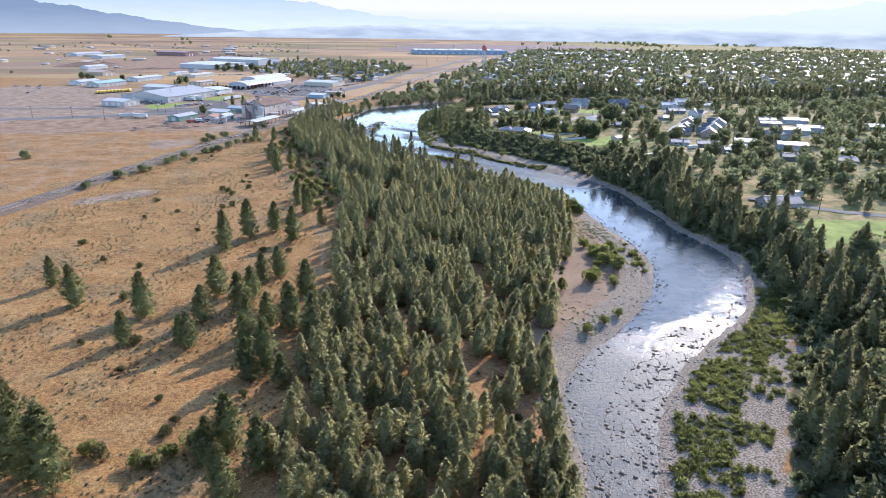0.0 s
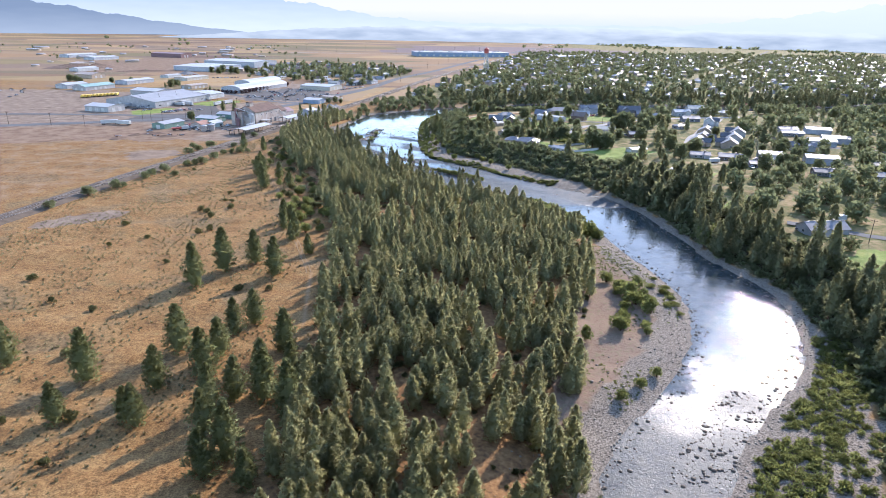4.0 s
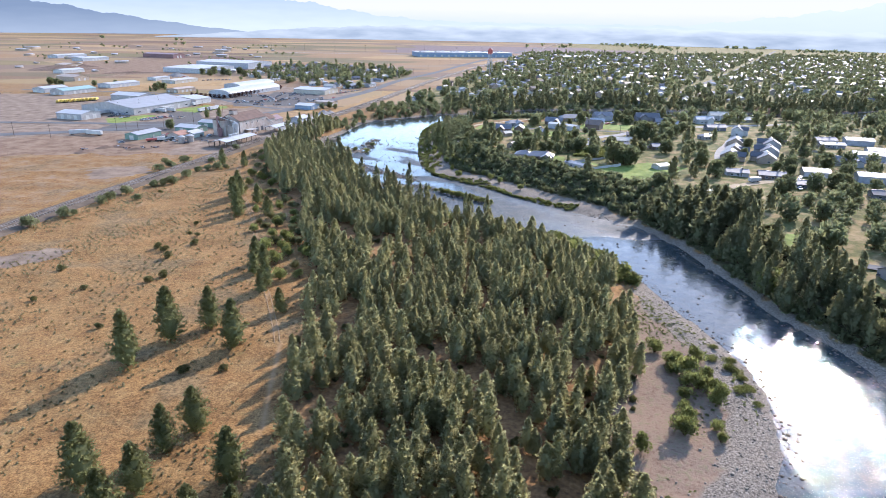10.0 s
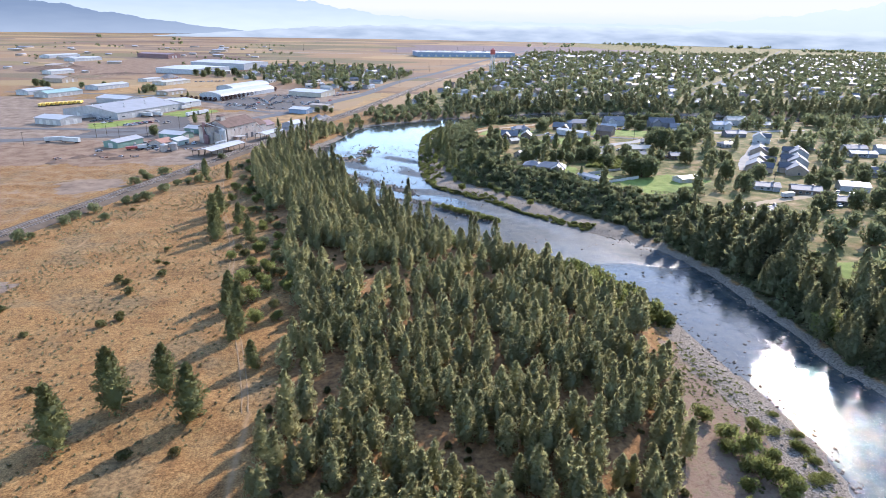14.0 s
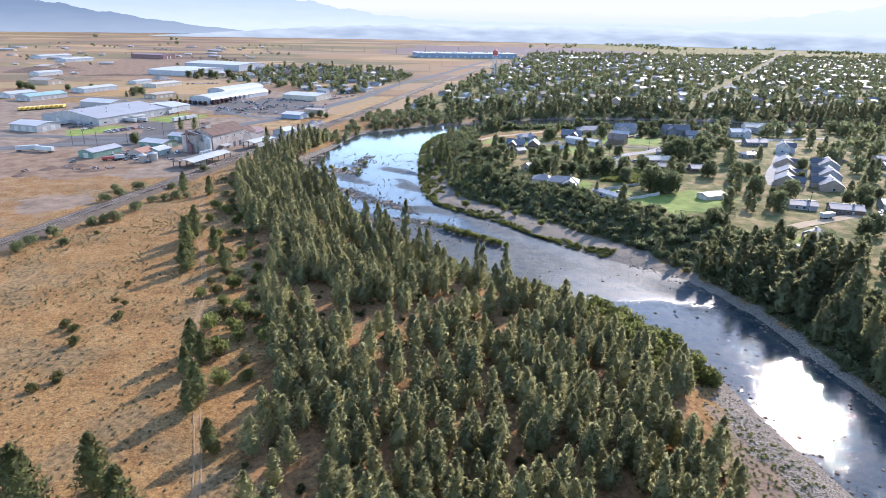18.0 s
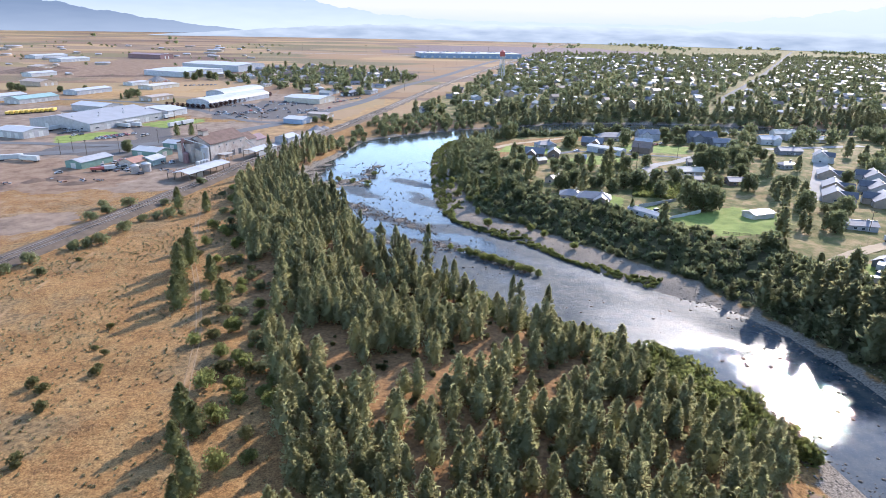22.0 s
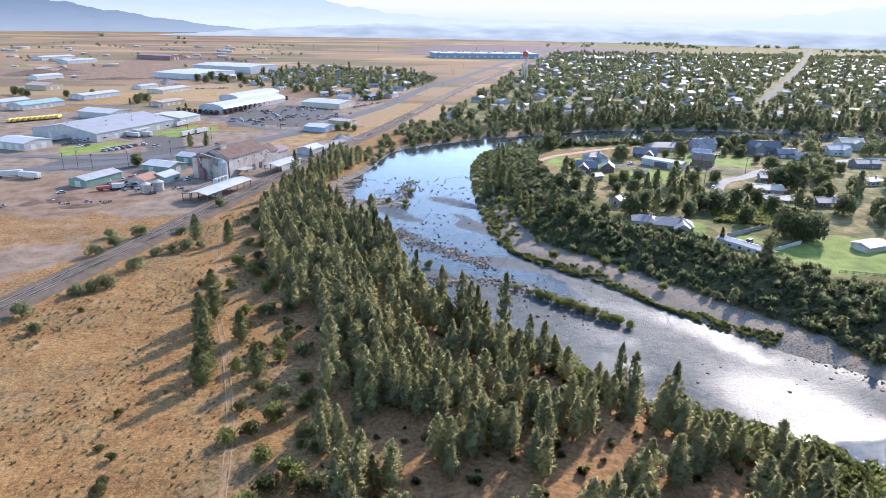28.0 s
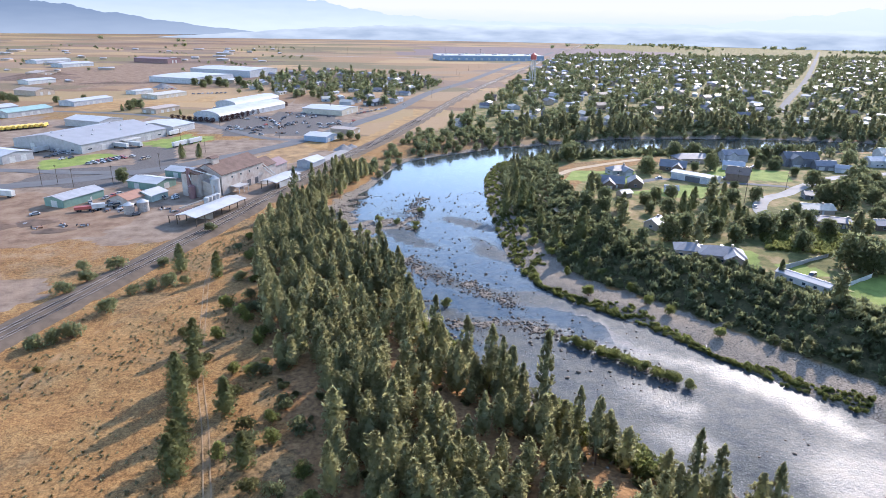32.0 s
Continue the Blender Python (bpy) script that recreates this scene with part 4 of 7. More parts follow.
HIGHWAY = smooth_line([(-470, 590), (-330, 625), (-216, 655), (-150, 690), (-105, 735), (-60, 795), (-10, 900), (27, 985), (84, 1160), (169, 1345), (340, 1760), (800, 2800)])
strip("road_highway", HIGHWAY, 14, ASPHALT, 0.10, "grey asphalt highway beside the railway", "road", 10)
for name, line, w, mat, lab in (
        ("road_side", [(-62, 800), (-95, 815), (-169, 904), (-260, 960), (-420, 990)], 9, ASPHALT, "grey asphalt side road between warehouses"),
        ("road_town", [(470, 960), (560, 1075), (900, 1500), (1900, 2800)], 9, ASPHALT, "pale straight road through the far town"),
        ("road_loop", [(420, 655), (340, 645), (285, 634), (248, 613), (226, 597), (205, 585), (190, 566), (184, 548)], 7, CONCRETE, "pale concrete lane curving between gardens"),
        ("road_court", [(258, 492), (274, 518), (300, 550), (352, 616), (372, 642)], 9, CONCRETE, "pale residential street between new houses"),
        ("road_lane", [(340, 480), (384, 467), (416, 452), (560, 415)], 7, ASPHALT, "straight asphalt lane past sheds"),
        ("road_drive", [(198, 292), (215, 280), (236, 262), (300, 235)], 6, ASPHALT, "asphalt drive beside a large lawn"),
        ("road_dirt", [(88, 575), (86, 600), (87, 627), (104, 647), (124, 668), (149, 683), (185, 700)], 5, DIRT, "dusty dirt lane on a dry slope"),
        ("road_farm", [(178, 405), (192, 405), (206, 412), (236, 424), (264, 432)], 6, DIRT, "dirt yard track beside parked trailers"),
        ("road_drive_curve", [(150, 628), (160, 634), (172, 638), (186, 634), (205, 626), (240, 612)], 5, ASPHALT, "asphalt garage drive between lawns"),
        ("road_dock", [(-72, 655), (-52, 690), (-30, 738), (-22, 752)], 9, CONCRETE, "pale concrete loading strip beside the railway"),
        ("road_field", [(-180, 2100), (200, 2040), (900, 2000), (2200, 2500)], 10, CONCRETE, "pale road across far fields"),
        ("road_yard", [(-420, 700), (-330, 705), (-240, 700), (-185, 690), (-150, 690)], 9, ASPHALT, "asphalt yard road beside warehouses")):
    strip(name, smooth_line(line), w, mat, 0.12 if "drive" not in name else 0.16, lab, "road", 4)

RUT = painted("rut_dust", (0.345, 0.23, 0.125), 0.95, 0.25, 0.5, grain=3.0)
for side in (-0.75, 0.75):
    strip("track_rut", [p for p in TRAIL if p[1] > 262], 0.36, RUT, 0.06, "pale dusty wheel rut through dry grass", "track", 2.0, side)

# ---- buildings ----
def paints(**kw):
    return {k: painted("paint_" + k, v, 0.55) for k, v in kw.items()}


P = paints(white=(0.50, 0.49, 0.46), cream=(0.48, 0.43, 0.34), grey=(0.36, 0.35, 0.34), green=(0.15, 0.25, 0.20), blue=(0.22, 0.30, 0.40), tan=(0.38, 0.29, 0.21), brown=(0.17, 0.115, 0.08), slate=(0.17, 0.17, 0.18), charcoal=(0.095, 0.095, 0.105), rust=(0.36, 0.17, 0.09), red=(0.38, 0.07, 0.05), sky=(0.40, 0.41, 0.42), sage=(0.40, 0.46, 0.40), yellow=(0.72, 0.48, 0.08), maroon=(0.20, 0.10, 0.095))
ROOF_WHITE = painted("white_metal_roof", (0.42, 0.41, 0.39), 0.55, 0.12, 0.15)
ROOF_BLUE = painted("blue_grey_metal_roof", (0.29, 0.285, 0.285), 0.66, 0.12, 0.1)
ROOF_GREEN = painted("green_metal_roof", (0.25, 0.36, 0.30), 0.45, 0.15, 0.2)
ROOF_BROWN = painted("brown_metal_roof", (0.17, 0.11, 0.085), 0.78, 0.2, 0.3)
CORRUGATED = painted("weathered_sheet_metal", (0.43, 0.38, 0.33), 0.7, 0.25, 0.25, dirt=(0.20, 0.13, 0.10))
m_glass, gn, gl, gb = mat_new("window_glass")
gb.inputs["Base Color"].default_value, gb.inputs["Roughness"].default_value, gb.inputs["Specular IOR Level"].default_value = (0.03, 0.04, 0.05, 1), 0.08, 0.8


def block(x0, x1, y0, y1, z0, z1, bm=None):
    bm = bm or bmesh.new()
    r = bmesh.ops.create_cube(bm, size=1)
    for v in r["verts"]:
        v.co = Vector(((x0 + x1) / 2 + v.co.x * (x1 - x0), (y0 + y1) / 2 + v.co.y * (y1 - y0), (z0 + z1) / 2 + v.co.z * (z1 - z0)))
    return bm


def prism(profile, x0, x1):
    """Solid with a cross-section in y and z, drawn out along x."""
    bm = bmesh.new()
    a, b = [bm.verts.new((x0, y, z)) for y, z in profile], [bm.verts.new((x1, y, z)) for y, z in profile]
    k = len(profile)
    bm.faces.new(a)
    bm.faces.new(b[::-1])
    for i in range(k):
        bm.faces.new((a[i], b[i], b[(i + 1) % k], a[(i + 1) % k]))
    bmesh.ops.recalc_face_normals(bm, faces=bm.faces)
    return bm


def drum(r, h, sides=16, cone=0.0, z0=0.0):
    bm = bmesh.new()
    bmesh.ops.create_cone(bm, cap_ends=True, segments=sides, radius1=r, radius2=r, depth=h, matrix=Matrix.Translation((0, 0, z0 + h / 2)))
    if cone:
        bmesh.ops.create_cone(bm, cap_ends=True, segments=sides, radius1=r * 1.05, radius2=r * 0.12, depth=cone, matrix=Matrix.Translation((0, 0, z0 + h + cone / 2)))
    return bm


def opening(parent, kind, side, off, w, h, z, L, W, wall=None):
    """Door, garage door or window on one side of a box house: sides x+, x-, y+, y-."""
    if side[0] == "x":
        s, turn, base = (1 if side[1] == "+" else -1), 90, L / 2
        m = pose(s * base, off, z, 0, 0, turn)
    else:
        s = 1 if side[1] == "+" else -1
        m = pose(off, s * base_y(W), z, 0, 0, 0)
    if kind == "window":
        bm = block(-w / 2, w / 2, -0.07, 0.07, 0, 0.12)
        block(-w / 2, w / 2, -0.07, 0.07, h - 0.12, h, bm)
        block(-w / 2, -w / 2 + 0.12, -0.07, 0.07, 0.12, h - 0.12, bm)
        block(w / 2 - 0.12, w / 2, -0.07, 0.07, 0.12, h - 0.12, bm)
        f = part("window", bm, P["white"], parent)
        f.matrix_local = m
        part("pane", block(-w / 2 + 0.1, w / 2 - 0.1, -0.04, 0.04, 0.1, h - 0.1), m_glass, f)
    else:
        bm = block(-w / 2, w / 2, -0.08, 0.08, 0, h)
        if kind == "garage_door":
            for i in range(1, 4):
                block(-w / 2 + 0.1, w / 2 - 0.1, -0.11, 0.11, h * i / 4 - 0.04, h * i / 4 + 0.04, bm)
        d = part(kind, bm, wall or P["white"], parent)
        d.matrix_local = m


def base_y(W):
    return W / 2


def gable(name, x, y, turn, L, W, h, rh, wall, roof, label, category="building", group="", z=None, over=0.5, openings=(), hip=0.0, arch=0):
    """House or shed: walls with gables, two roof slabs (or an arched or hipped roof), doors and windows."""
    e = new(name)
    if z is None:
        z = min(ground_z(x + dx, y + dy) for dx in (-L / 3, L / 3) for dy in (-W / 3, W / 3)) - 0.05
    e.matrix_world = pose(x, y, z, 0, 0, turn)
    tagged(e, label, category, group)
    t = 0.22
    if arch:
        prof = [(W / 2 * math.cos(math.pi * i / 12), h + rh * math.sin(math.pi * i / 12)) for i in range(13)]
        part("wall", prism([(W / 2, 0)] + prof + [(-W / 2, 0)], -L / 2, L / 2), wall, e)
        rim = [(py * 1.02, pz + t) for py, pz in prof]
        part("roof", prism(rim + [(py * 1.02, pz + 0.03) for py, pz in prof[::-1]], -L / 2 - over, L / 2 + over), roof, e)
    elif hip:
        part("wall", block(-L / 2, L / 2, -W / 2, W / 2, 0, h), wall, e)
        bm = bmesh.new()
        a, b, c = L / 2 + over, W / 2 + over, L / 2 - hip
        v = [bm.verts.new(p) for p in ((-a, -b, h), (a, -b, h), (a, b, h), (-a, b, h), (-a, -b, h + t), (a, -b, h + t), (a, b, h + t), (-a, b, h + t), (-c, 0, h + rh), (c, 0, h + rh))]
        for f in ((3, 2, 1, 0), (0, 1, 5, 4), (1, 2, 6, 5), (2, 3, 7, 6), (3, 0, 4, 7), (4, 5, 9, 8), (6, 7, 8, 9), (5, 6, 9), (7, 4, 8)):
            bm.faces.new([v[i] for i in f])
        part("roof", bm, roof, e)
    else:
        part("wall", prism([(W / 2, 0), (W / 2, h), (0, h + rh), (-W / 2, h), (-W / 2, 0)], -L / 2, L / 2), wall, e)
        k = rh / (W / 2)
        for s in (1, -1):
            o = W / 2 + over
            part("roof", prism([(0, h + rh + 0.03), (s * o, h - over * k + 0.03), (s * o, h - over * k + t), (0, h + rh + t)], -L / 2 - over, L / 2 + over), roof, e)
        part("ridge_cap", block(-L / 2 - over, L / 2 + over, -0.18, 0.18, h + rh + t - 0.06, h + rh + t + 0.05), roof, e)
    for o in openings:
        opening(e, *o, L, W)
    return e


UA, UB = (math.cos(radians(153)), math.sin(radians(153))), (math.cos(radians(63)), math.sin(radians(63)))


def at_corner(fx, fy, lf, fr):
    """Centre of a footprint of the railway grid from its near corner and its two lengths."""
    return fx + UA[0] * lf / 2 + UB[0] * fr / 2, fy + UA[1] * lf / 2 + UB[1] * fr / 2


def works(name, fx, fy, lf, fr, ridge, h, rh, wall, roof, label, **kw):
    x, y = at_corner(fx, fy, lf, fr)
    if ridge == "b":
        return gable(name, x, y, 63, fr, lf, h, rh, wall, roof, label, **kw)
    return gable(name, x, y, 153, lf, fr, h, rh, wall, roof, label, **kw)


docks = [("garage_door", "y-", o, 3.6, 4.0, 0.1) for o in (-22, -12, 10, 22)] + [("garage_door", "x-", 14, 4, 4.2, 0.05), ("door", "x-", -10, 2.5, 2.6, 0.05), ("window", "x-", -24, 3, 1.4, 1.5), ("window", "y-", 33, 4, 1.2, 2), ("window", "y-", -34, 4, 1.2, 2)]
big = works("warehouse", -207, 749, 66, 82, "b", 6.5, 5.0, P["grey"], ROOF_BLUE, "huge grey warehouse with a blue-grey metal roof", category="warehouse", openings=docks)
bm = block(-6, 9, -37.5, -33, 4.0, 4.4)
for px in (-5.6, 1.5, 8.6):
    block(px - 0.15, px + 0.15, -37.3, -37.0, 0, 4.0, bm)
part("dock_canopy", bm, P["white"], big)
for i in range(9):
    vb = drum(0.7, 1.2, 10)
    vo = part("roof_vent", vb, ROOF_WHITE, big)
    vo.location = (-35 + i * 9, (-9, 12, -18)[i % 3], 6.5 + 5.0 * (1 - (9, 12, 18)[i % 3] / 33) - 0.1)
works("warehouse", -168, 836, 40, 26, "b", 5.5, 2.0, P["white"], ROOF_WHITE, "low white warehouse wing beside a yard", category="warehouse", openings=[("garage_door", "y-", 0, 4, 4, 0.05), ("garage_door", "y-", 8, 4, 4, 0.05)])
works("warehouse", -243, 716, 30, 22, "a", 5.5, 1.8, P["grey"], ROOF_WHITE, "grey metal shed with a pale roof", category="warehouse", openings=[("garage_door", "x-", -4, 4, 4.2, 0.05), ("garage_door", "x-", 4, 4, 4.2, 0.05), ("garage_door", "y+", -8, 4, 4.2, 0.05), ("garage_door", "y+", 0, 4, 4.2, 0.05), ("garage_door", "y+", 8, 4, 4.2, 0.05)])
works("warehouse", -236, 862, 40, 26, "a", 6.0, 2.2, P["grey"], ROOF_WHITE, "pale grey warehouse behind a larger one", category="warehouse", openings=[("window", "x-", 0, 3, 2, 2)])
for f, lf, fr, ridge, roof in (((-162, 609), 13, 25, "b", P["grey"]), ((-126, 641), 21, 15, "a", ROOF_WHITE), ((-110, 666), 24, 12, "a", ROOF_WHITE)):
    works("metal_shed", f[0], f[1], lf, fr, ridge, 4.2, 1.6, P["green"], roof, "green metal farm shed with a pale roof", category="shed", group="green sheds of the mill yard", openings=[("garage_door", "x-", 0, 4, 3.4, 0.05), ("door", "y-", 4, 1.1, 2.1, 0.05), ("garage_door", "y+", 4, 3.5, 3.2, 0.05)])
works("old_shed", -131, 609, 12, 13, "b", 3.6, 2.2, CORRUGATED, P["rust"], "old shed with a rusty metal roof", category="shed", openings=[("garage_door", "x-", 0, 3, 2.8, 0.05)])
works("old_shed", -122, 617, 12, 12, "b", 3.6, 1.8, P["sage"], ROOF_WHITE, "low green shed with a white roof", category="shed", openings=[("garage_door", "x-", 0, 3, 2.8, 0.05)])
for x, y, s in ((-127, 598, 1.0), (-121.5, 602, 1.08)):
    e = tagged(new("grain_bin"), "round steel grain bin with a conical roof", "grain bin", "grain bins of the mill")
    e.location = (x, y, ground_z(x, y) - 0.1)
    bm = drum(2.5 * s, 4.6 * s, 20)
    part("body", bm, CORRUGATED, e)
    for i in range(6):
        part("band", drum(2.54 * s, 0.08, 20, z0=0.56 + i * 0.75), STEEL, e)
    bm = bmesh.new()
    bmesh.ops.create_cone(bm, cap_ends=True, segments=20, radius1=2.7 * s, radius2=0.3, depth=1.3, matrix=Matrix.Translation((0, 0, 4.6 * s + 0.65)))
    part("roof", bm, ROOF_WHITE, e)
    part("hatch", drum(0.35, 0.4, 10, z0=4.6 * s + 1.25), CORRUGATED, e)

# grain mill: tall hall, stepped wings, cupola, bins and chutes; local x runs along the ridge
mill = tagged(new("grain_elevator"), "tall weathered grain elevator with a brown metal roof", "grain elevator")
mx, my = at_corner(-88, 629, 20, 38)
mill.matrix_world = pose(mx, my, ground_z(mx, my), 0, 0, 63)


def hall(n, x0, x1, w0, w1, h, rh, wall, roof, parent):
    c = (w0 + w1) / 2
    part("wall", prism([(w1, 0), (w1, h), (c, h + rh), (w0, h), (w0, 0)], x0, x1), wall, parent)
    for s, edge in ((1, w1), (-1, w0)):
        k = rh / (w1 - c)
        part("roof", prism([(c, h + rh + 0.03), (edge + s * 0.6, h - 0.6 * k + 0.03), (edge + s * 0.6, h - 0.6 * k + 0.28), (c, h + rh + 0.28)], x0 - 0.4, x1 + 0.4), roof, parent)


hall("hall", -19, 19, -10, 10, 11.5, 5.0, CORRUGATED, ROOF_BROWN, mill)
hall("wing", 19.1, 34, -9, 5, 8.0, 3.6, CORRUGATED, ROOF_BROWN, mill)
hall("wing", 34.1, 48, -8, 4, 5.8, 2.8, CORRUGATED, P["maroon"], mill)
part("cupola", block(-15, -9.5, -2, 2.2, 14.2, 19.0), CORRUGATED, mill)
part("cupola_roof", prism([(2.7, 19.0), (0.1, 20.2), (-2.5, 19.0)], -15.5, -9.0), ROOF_BROWN, mill)
part("front_tower", block(-27, -19.1, -1, 10, 0, 12.5), CORRUGATED, mill)
part("front_roof", prism([(10.4, 12.5), (4.5, 14.6), (-1.4, 12.5)], -27.4, -19.2), ROOF_BROWN, mill)
part("lean_to", prism([(-1.1, 0), (-1.1, 9), (-9, 6.5), (-9, 0)], -24, -19.1), CORRUGATED, mill)
b1 = part("grain_bin", drum(2.6, 10, 18, 1.6), ROOF_WHITE, mill, "pale steel bin")
b1.location = (-21.5, -7.5, 0)
b2 = part("grain_bin", drum(1.8, 6.5, 18, 1.2), P["maroon"], mill, "dark red steel bin")
b2.location = (-29.4, 1.5, 0)
b3 = part("elevator_leg", block(-28.6, -27.2, 3.5, 5.0, 0, 16.0), P["maroon"], mill, "dark red elevator leg")
for (x0, y0, z0), (x1, y1, z1) in (((-27, 4, 15.5), (-21.5, -7.5, 11.4)), ((-28, 4, 13), (-29.4, 1.5, 9.8)), ((21, -7, 11), (25, -17, 1.5)), ((19, -8, 10), (22, -17, 1.2))):
    a, b = Vector((x0, y0, z0)), Vector((x1, y1, z1))
    c = part("chute", drum(0.3, (b - a).length, 8), P["white"], mill)
    c.matrix_local = Matrix.Translation(a) @ (b - a).to_track_quat("Z", "Y").to_matrix().to_4x4()
bm = block(-13, -4, -16.5, -10.1, 3.8, 4.1)
for px in (-12.6, -8.5, -4.4):
    block(px - 0.15, px + 0.15, -16.2, -15.9, 0, 3.8, bm)
part("canopy", bm, ROOF_WHITE, mill)
for ox in (-3, 5, 12):
    opening(mill, "garage_door", "y-", ox, 3.2, 3.8, 0.05, 38, 20, P["charcoal"])
for ox, oz in ((-10, 8), (-2, 8), (6, 8), (14, 8)):
    opening(mill, "window", "y-", ox, 1.4, 1.4, oz, 38, 20)
gable("metal_shed", -45, 702, 63, 16, 12, 4.5, 1.8, P["sky"], ROOF_WHITE, "pale blue metal shed beside the mill", "shed", openings=[("garage_door", "x-", 0, 3.5, 3.4, 0.05)])


def open_shed(fx, fy, lf, fr, h, label, wall_side=False, lean=False):
    x, y = at_corner(fx, fy, lf, fr)
    e = tagged(new("open_shed"), label, "shed")
    e.matrix_world = pose(x, y, ground_z(x, y) - 0.05, 0, 0, 63)
    for s in (1, -1):
        part("roof", prism([(0, h + 1.2), (s * (lf / 2 + 0.6), h), (s * (lf / 2 + 0.6), h + 0.25), (0, h + 1.45)], -fr / 2 - 0.6, fr / 2 + 0.6), ROOF_WHITE, e)
    k = max(3, round(fr / 6))
    for i in range(k + 1):
        for s in (1, -1):
            px = -fr / 2 + fr * i / k
            part("post", block(px - 0.16, px + 0.16, s * lf / 2 - 0.16, s * lf / 2 + 0.16, 0, h + 0.06), TIMBER, e)
    part("beam", block(-fr / 2, fr / 2, -lf / 2 - 0.12, -lf / 2 + 0.12, h - 0.35, h), TIMBER, e)
    part("beam", block(-fr / 2, fr / 2, lf / 2 - 0.12, lf / 2 + 0.12, h - 0.35, h), TIMBER, e)
    if wall_side:
        part("wall", block(-fr / 2 + 3, fr / 2, -lf / 2 - 0.3, -lf / 2 - 0.17, 0.0, h - 0.4), P["white"], e)
    if lean:
        part("lean_to_roof", prism([(lf / 2 + 0.7, h - 0.1), (lf / 2 + 5, h - 0.7), (lf / 2 + 5, h - 0.5), (lf / 2 + 0.7, h + 0.1)], -fr / 2 - 0.6, -fr / 2 + 14), ROOF_BROWN, e)
        for px in (-fr / 2, -fr / 2 + 6.5, -fr / 2 + 13):
            part("post", block(px - 0.16, px + 0.16, lf / 2 + 4.6, lf / 2 + 4.9, 0, h - 0.65), TIMBER, e)
        part("back_wall", block(-fr / 2 + 12, -fr / 2 + 12.2, -lf / 2 + 0.3, lf / 2 - 0.3, 0, h), CORRUGATED, e)
    return e


open_shed(-89, 572, 11, 37, 4.6, "long open shed with a white metal roof on posts", lean=True)
open_shed(-60, 636, 10, 25, 4.4, "open loading shed with a white sloping roof", wall_side=True)
for i in range(4):
    x, y = -93 + UB[0] * 2.9 * i, 612 + UB[1] * 2.9 * i
    e = tagged(new("storage_tank"), "white plastic storage tank beside the mill", "tank", "white tanks of the mill")
    e.location = (x, y, ground_z(x, y) - 0.05)
    part("body", drum(1.35, 3.6, 16, 0.5), P["white"], e)
    part("lid", drum(0.3, 0.2, 10, z0=4.05), P["grey"], e)

# arched warehouses and other works along the highway
arch_doors = [("garage_door", "x-", o, 4, 4.2, 0.05) for o in (-8, 0, 8)]
x, y = at_corner(-143, 902, 30, 110)
gable("arched_warehouse", x, y, 63, 110, 30, 4.5, 4.5, P["sky"], ROOF_WHITE, "long white warehouse with an arched roof", "warehouse", "arched warehouses", arch=1, openings=arch_doors)
x, y = at_corner(-171, 928, 24, 70)
gable("arched_warehouse", x + 30, y + 60, 63, 80, 26, 5.5, 4.0, P["sky"], ROOF_WHITE, "blue-white warehouse with a curved roof", "warehouse", "arched warehouses", arch=1, openings=[("garage_door", "x-", 0, 4, 4.2, 0.05)])
FAR_WORKS = ((-254, 1270, 80, 95, "a", 8, 1.5, "sky", ROOF_WHITE), (-190, 1385, 120, 80, "a", 11, 2, "sky", ROOF_WHITE), (-30, 938, 46, 36, "a", 5.5, 1.6, "cream", ROOF_WHITE), (-39, 788, 20, 20, "a", 4.4, 1.4, "blue", ROOF_WHITE), (-18, 826, 22, 13, "a", 3.8, 0.8, "tan", P["tan"]), (-398, 1110, 36, 26, "a", 6, 2.5, "tan", P["tan"]), (-316, 1012, 22, 52, "b", 5, 1.5, "sky", ROOF_WHITE))
FAR_WORKS_B = ((-340, 925, 22, 48, "b", 5, 2.5, "grey", ROOF_GREEN), (-372, 950, 20, 34, "b", 5, 2, "sky", ROOF_WHITE), (-216, 955, 18, 34, "b", 4.5, 1.0, "tan", P["tan"]), (-250, 1080, 24, 50, "b", 4.5, 1.0, "cream", P["cream"]), (-560, 1580, 30, 70, "b", 6, 2, "sky", ROOF_WHITE), (-410, 1720, 90, 40, "a", 9, 2, "maroon", P["maroon"]), (-650, 1680, 30, 80, "b", 6, 2, "sky", ROOF_WHITE), (-290, 1130, 16, 30, "b", 4, 1, "white", ROOF_WHITE), (5, 1018, 14, 30, "b", 4.2, 1.6, "charcoal", P["charcoal"]), (30, 1040, 10, 26, "b", 4, 1.5, "grey", P["slate"]), (-470, 1250, 20, 44, "b", 5, 2, "white", ROOF_WHITE), (-520, 1390, 26, 40, "a", 5, 2, "tan", P["tan"]))
for fx, fy, lf, fr, ridge, h, rh, wall, roof in FAR_WORKS + FAR_WORKS_B:
    dd = [("garage_door", "y-", o, 3.6, h * 0.65, 0.05) for o in (-8, 0, 8)] + [("garage_door", "x-", o, 3.6, h * 0.65, 0.05) for o in (-5, 5)]
    works("industrial_building", fx, fy, lf, fr, ridge, h, rh, P[wall], roof, {"sky": "pale blue and white industrial hall", "tan": "tan industrial building with a low roof", "cream": "cream industrial hall with a pale roof", "maroon": "dark red industrial building in a dry field", "blue": "blue metal workshop with a white roof", "grey": "grey shed with a green metal roof", "white": "low white workshop in a yard", "charcoal": "dark shed beside the highway"}[wall], category="warehouse", group="industrial buildings", openings=dd)
x = tagged(new("factory"), "very long blue-grey factory with a bright roof", "factory")
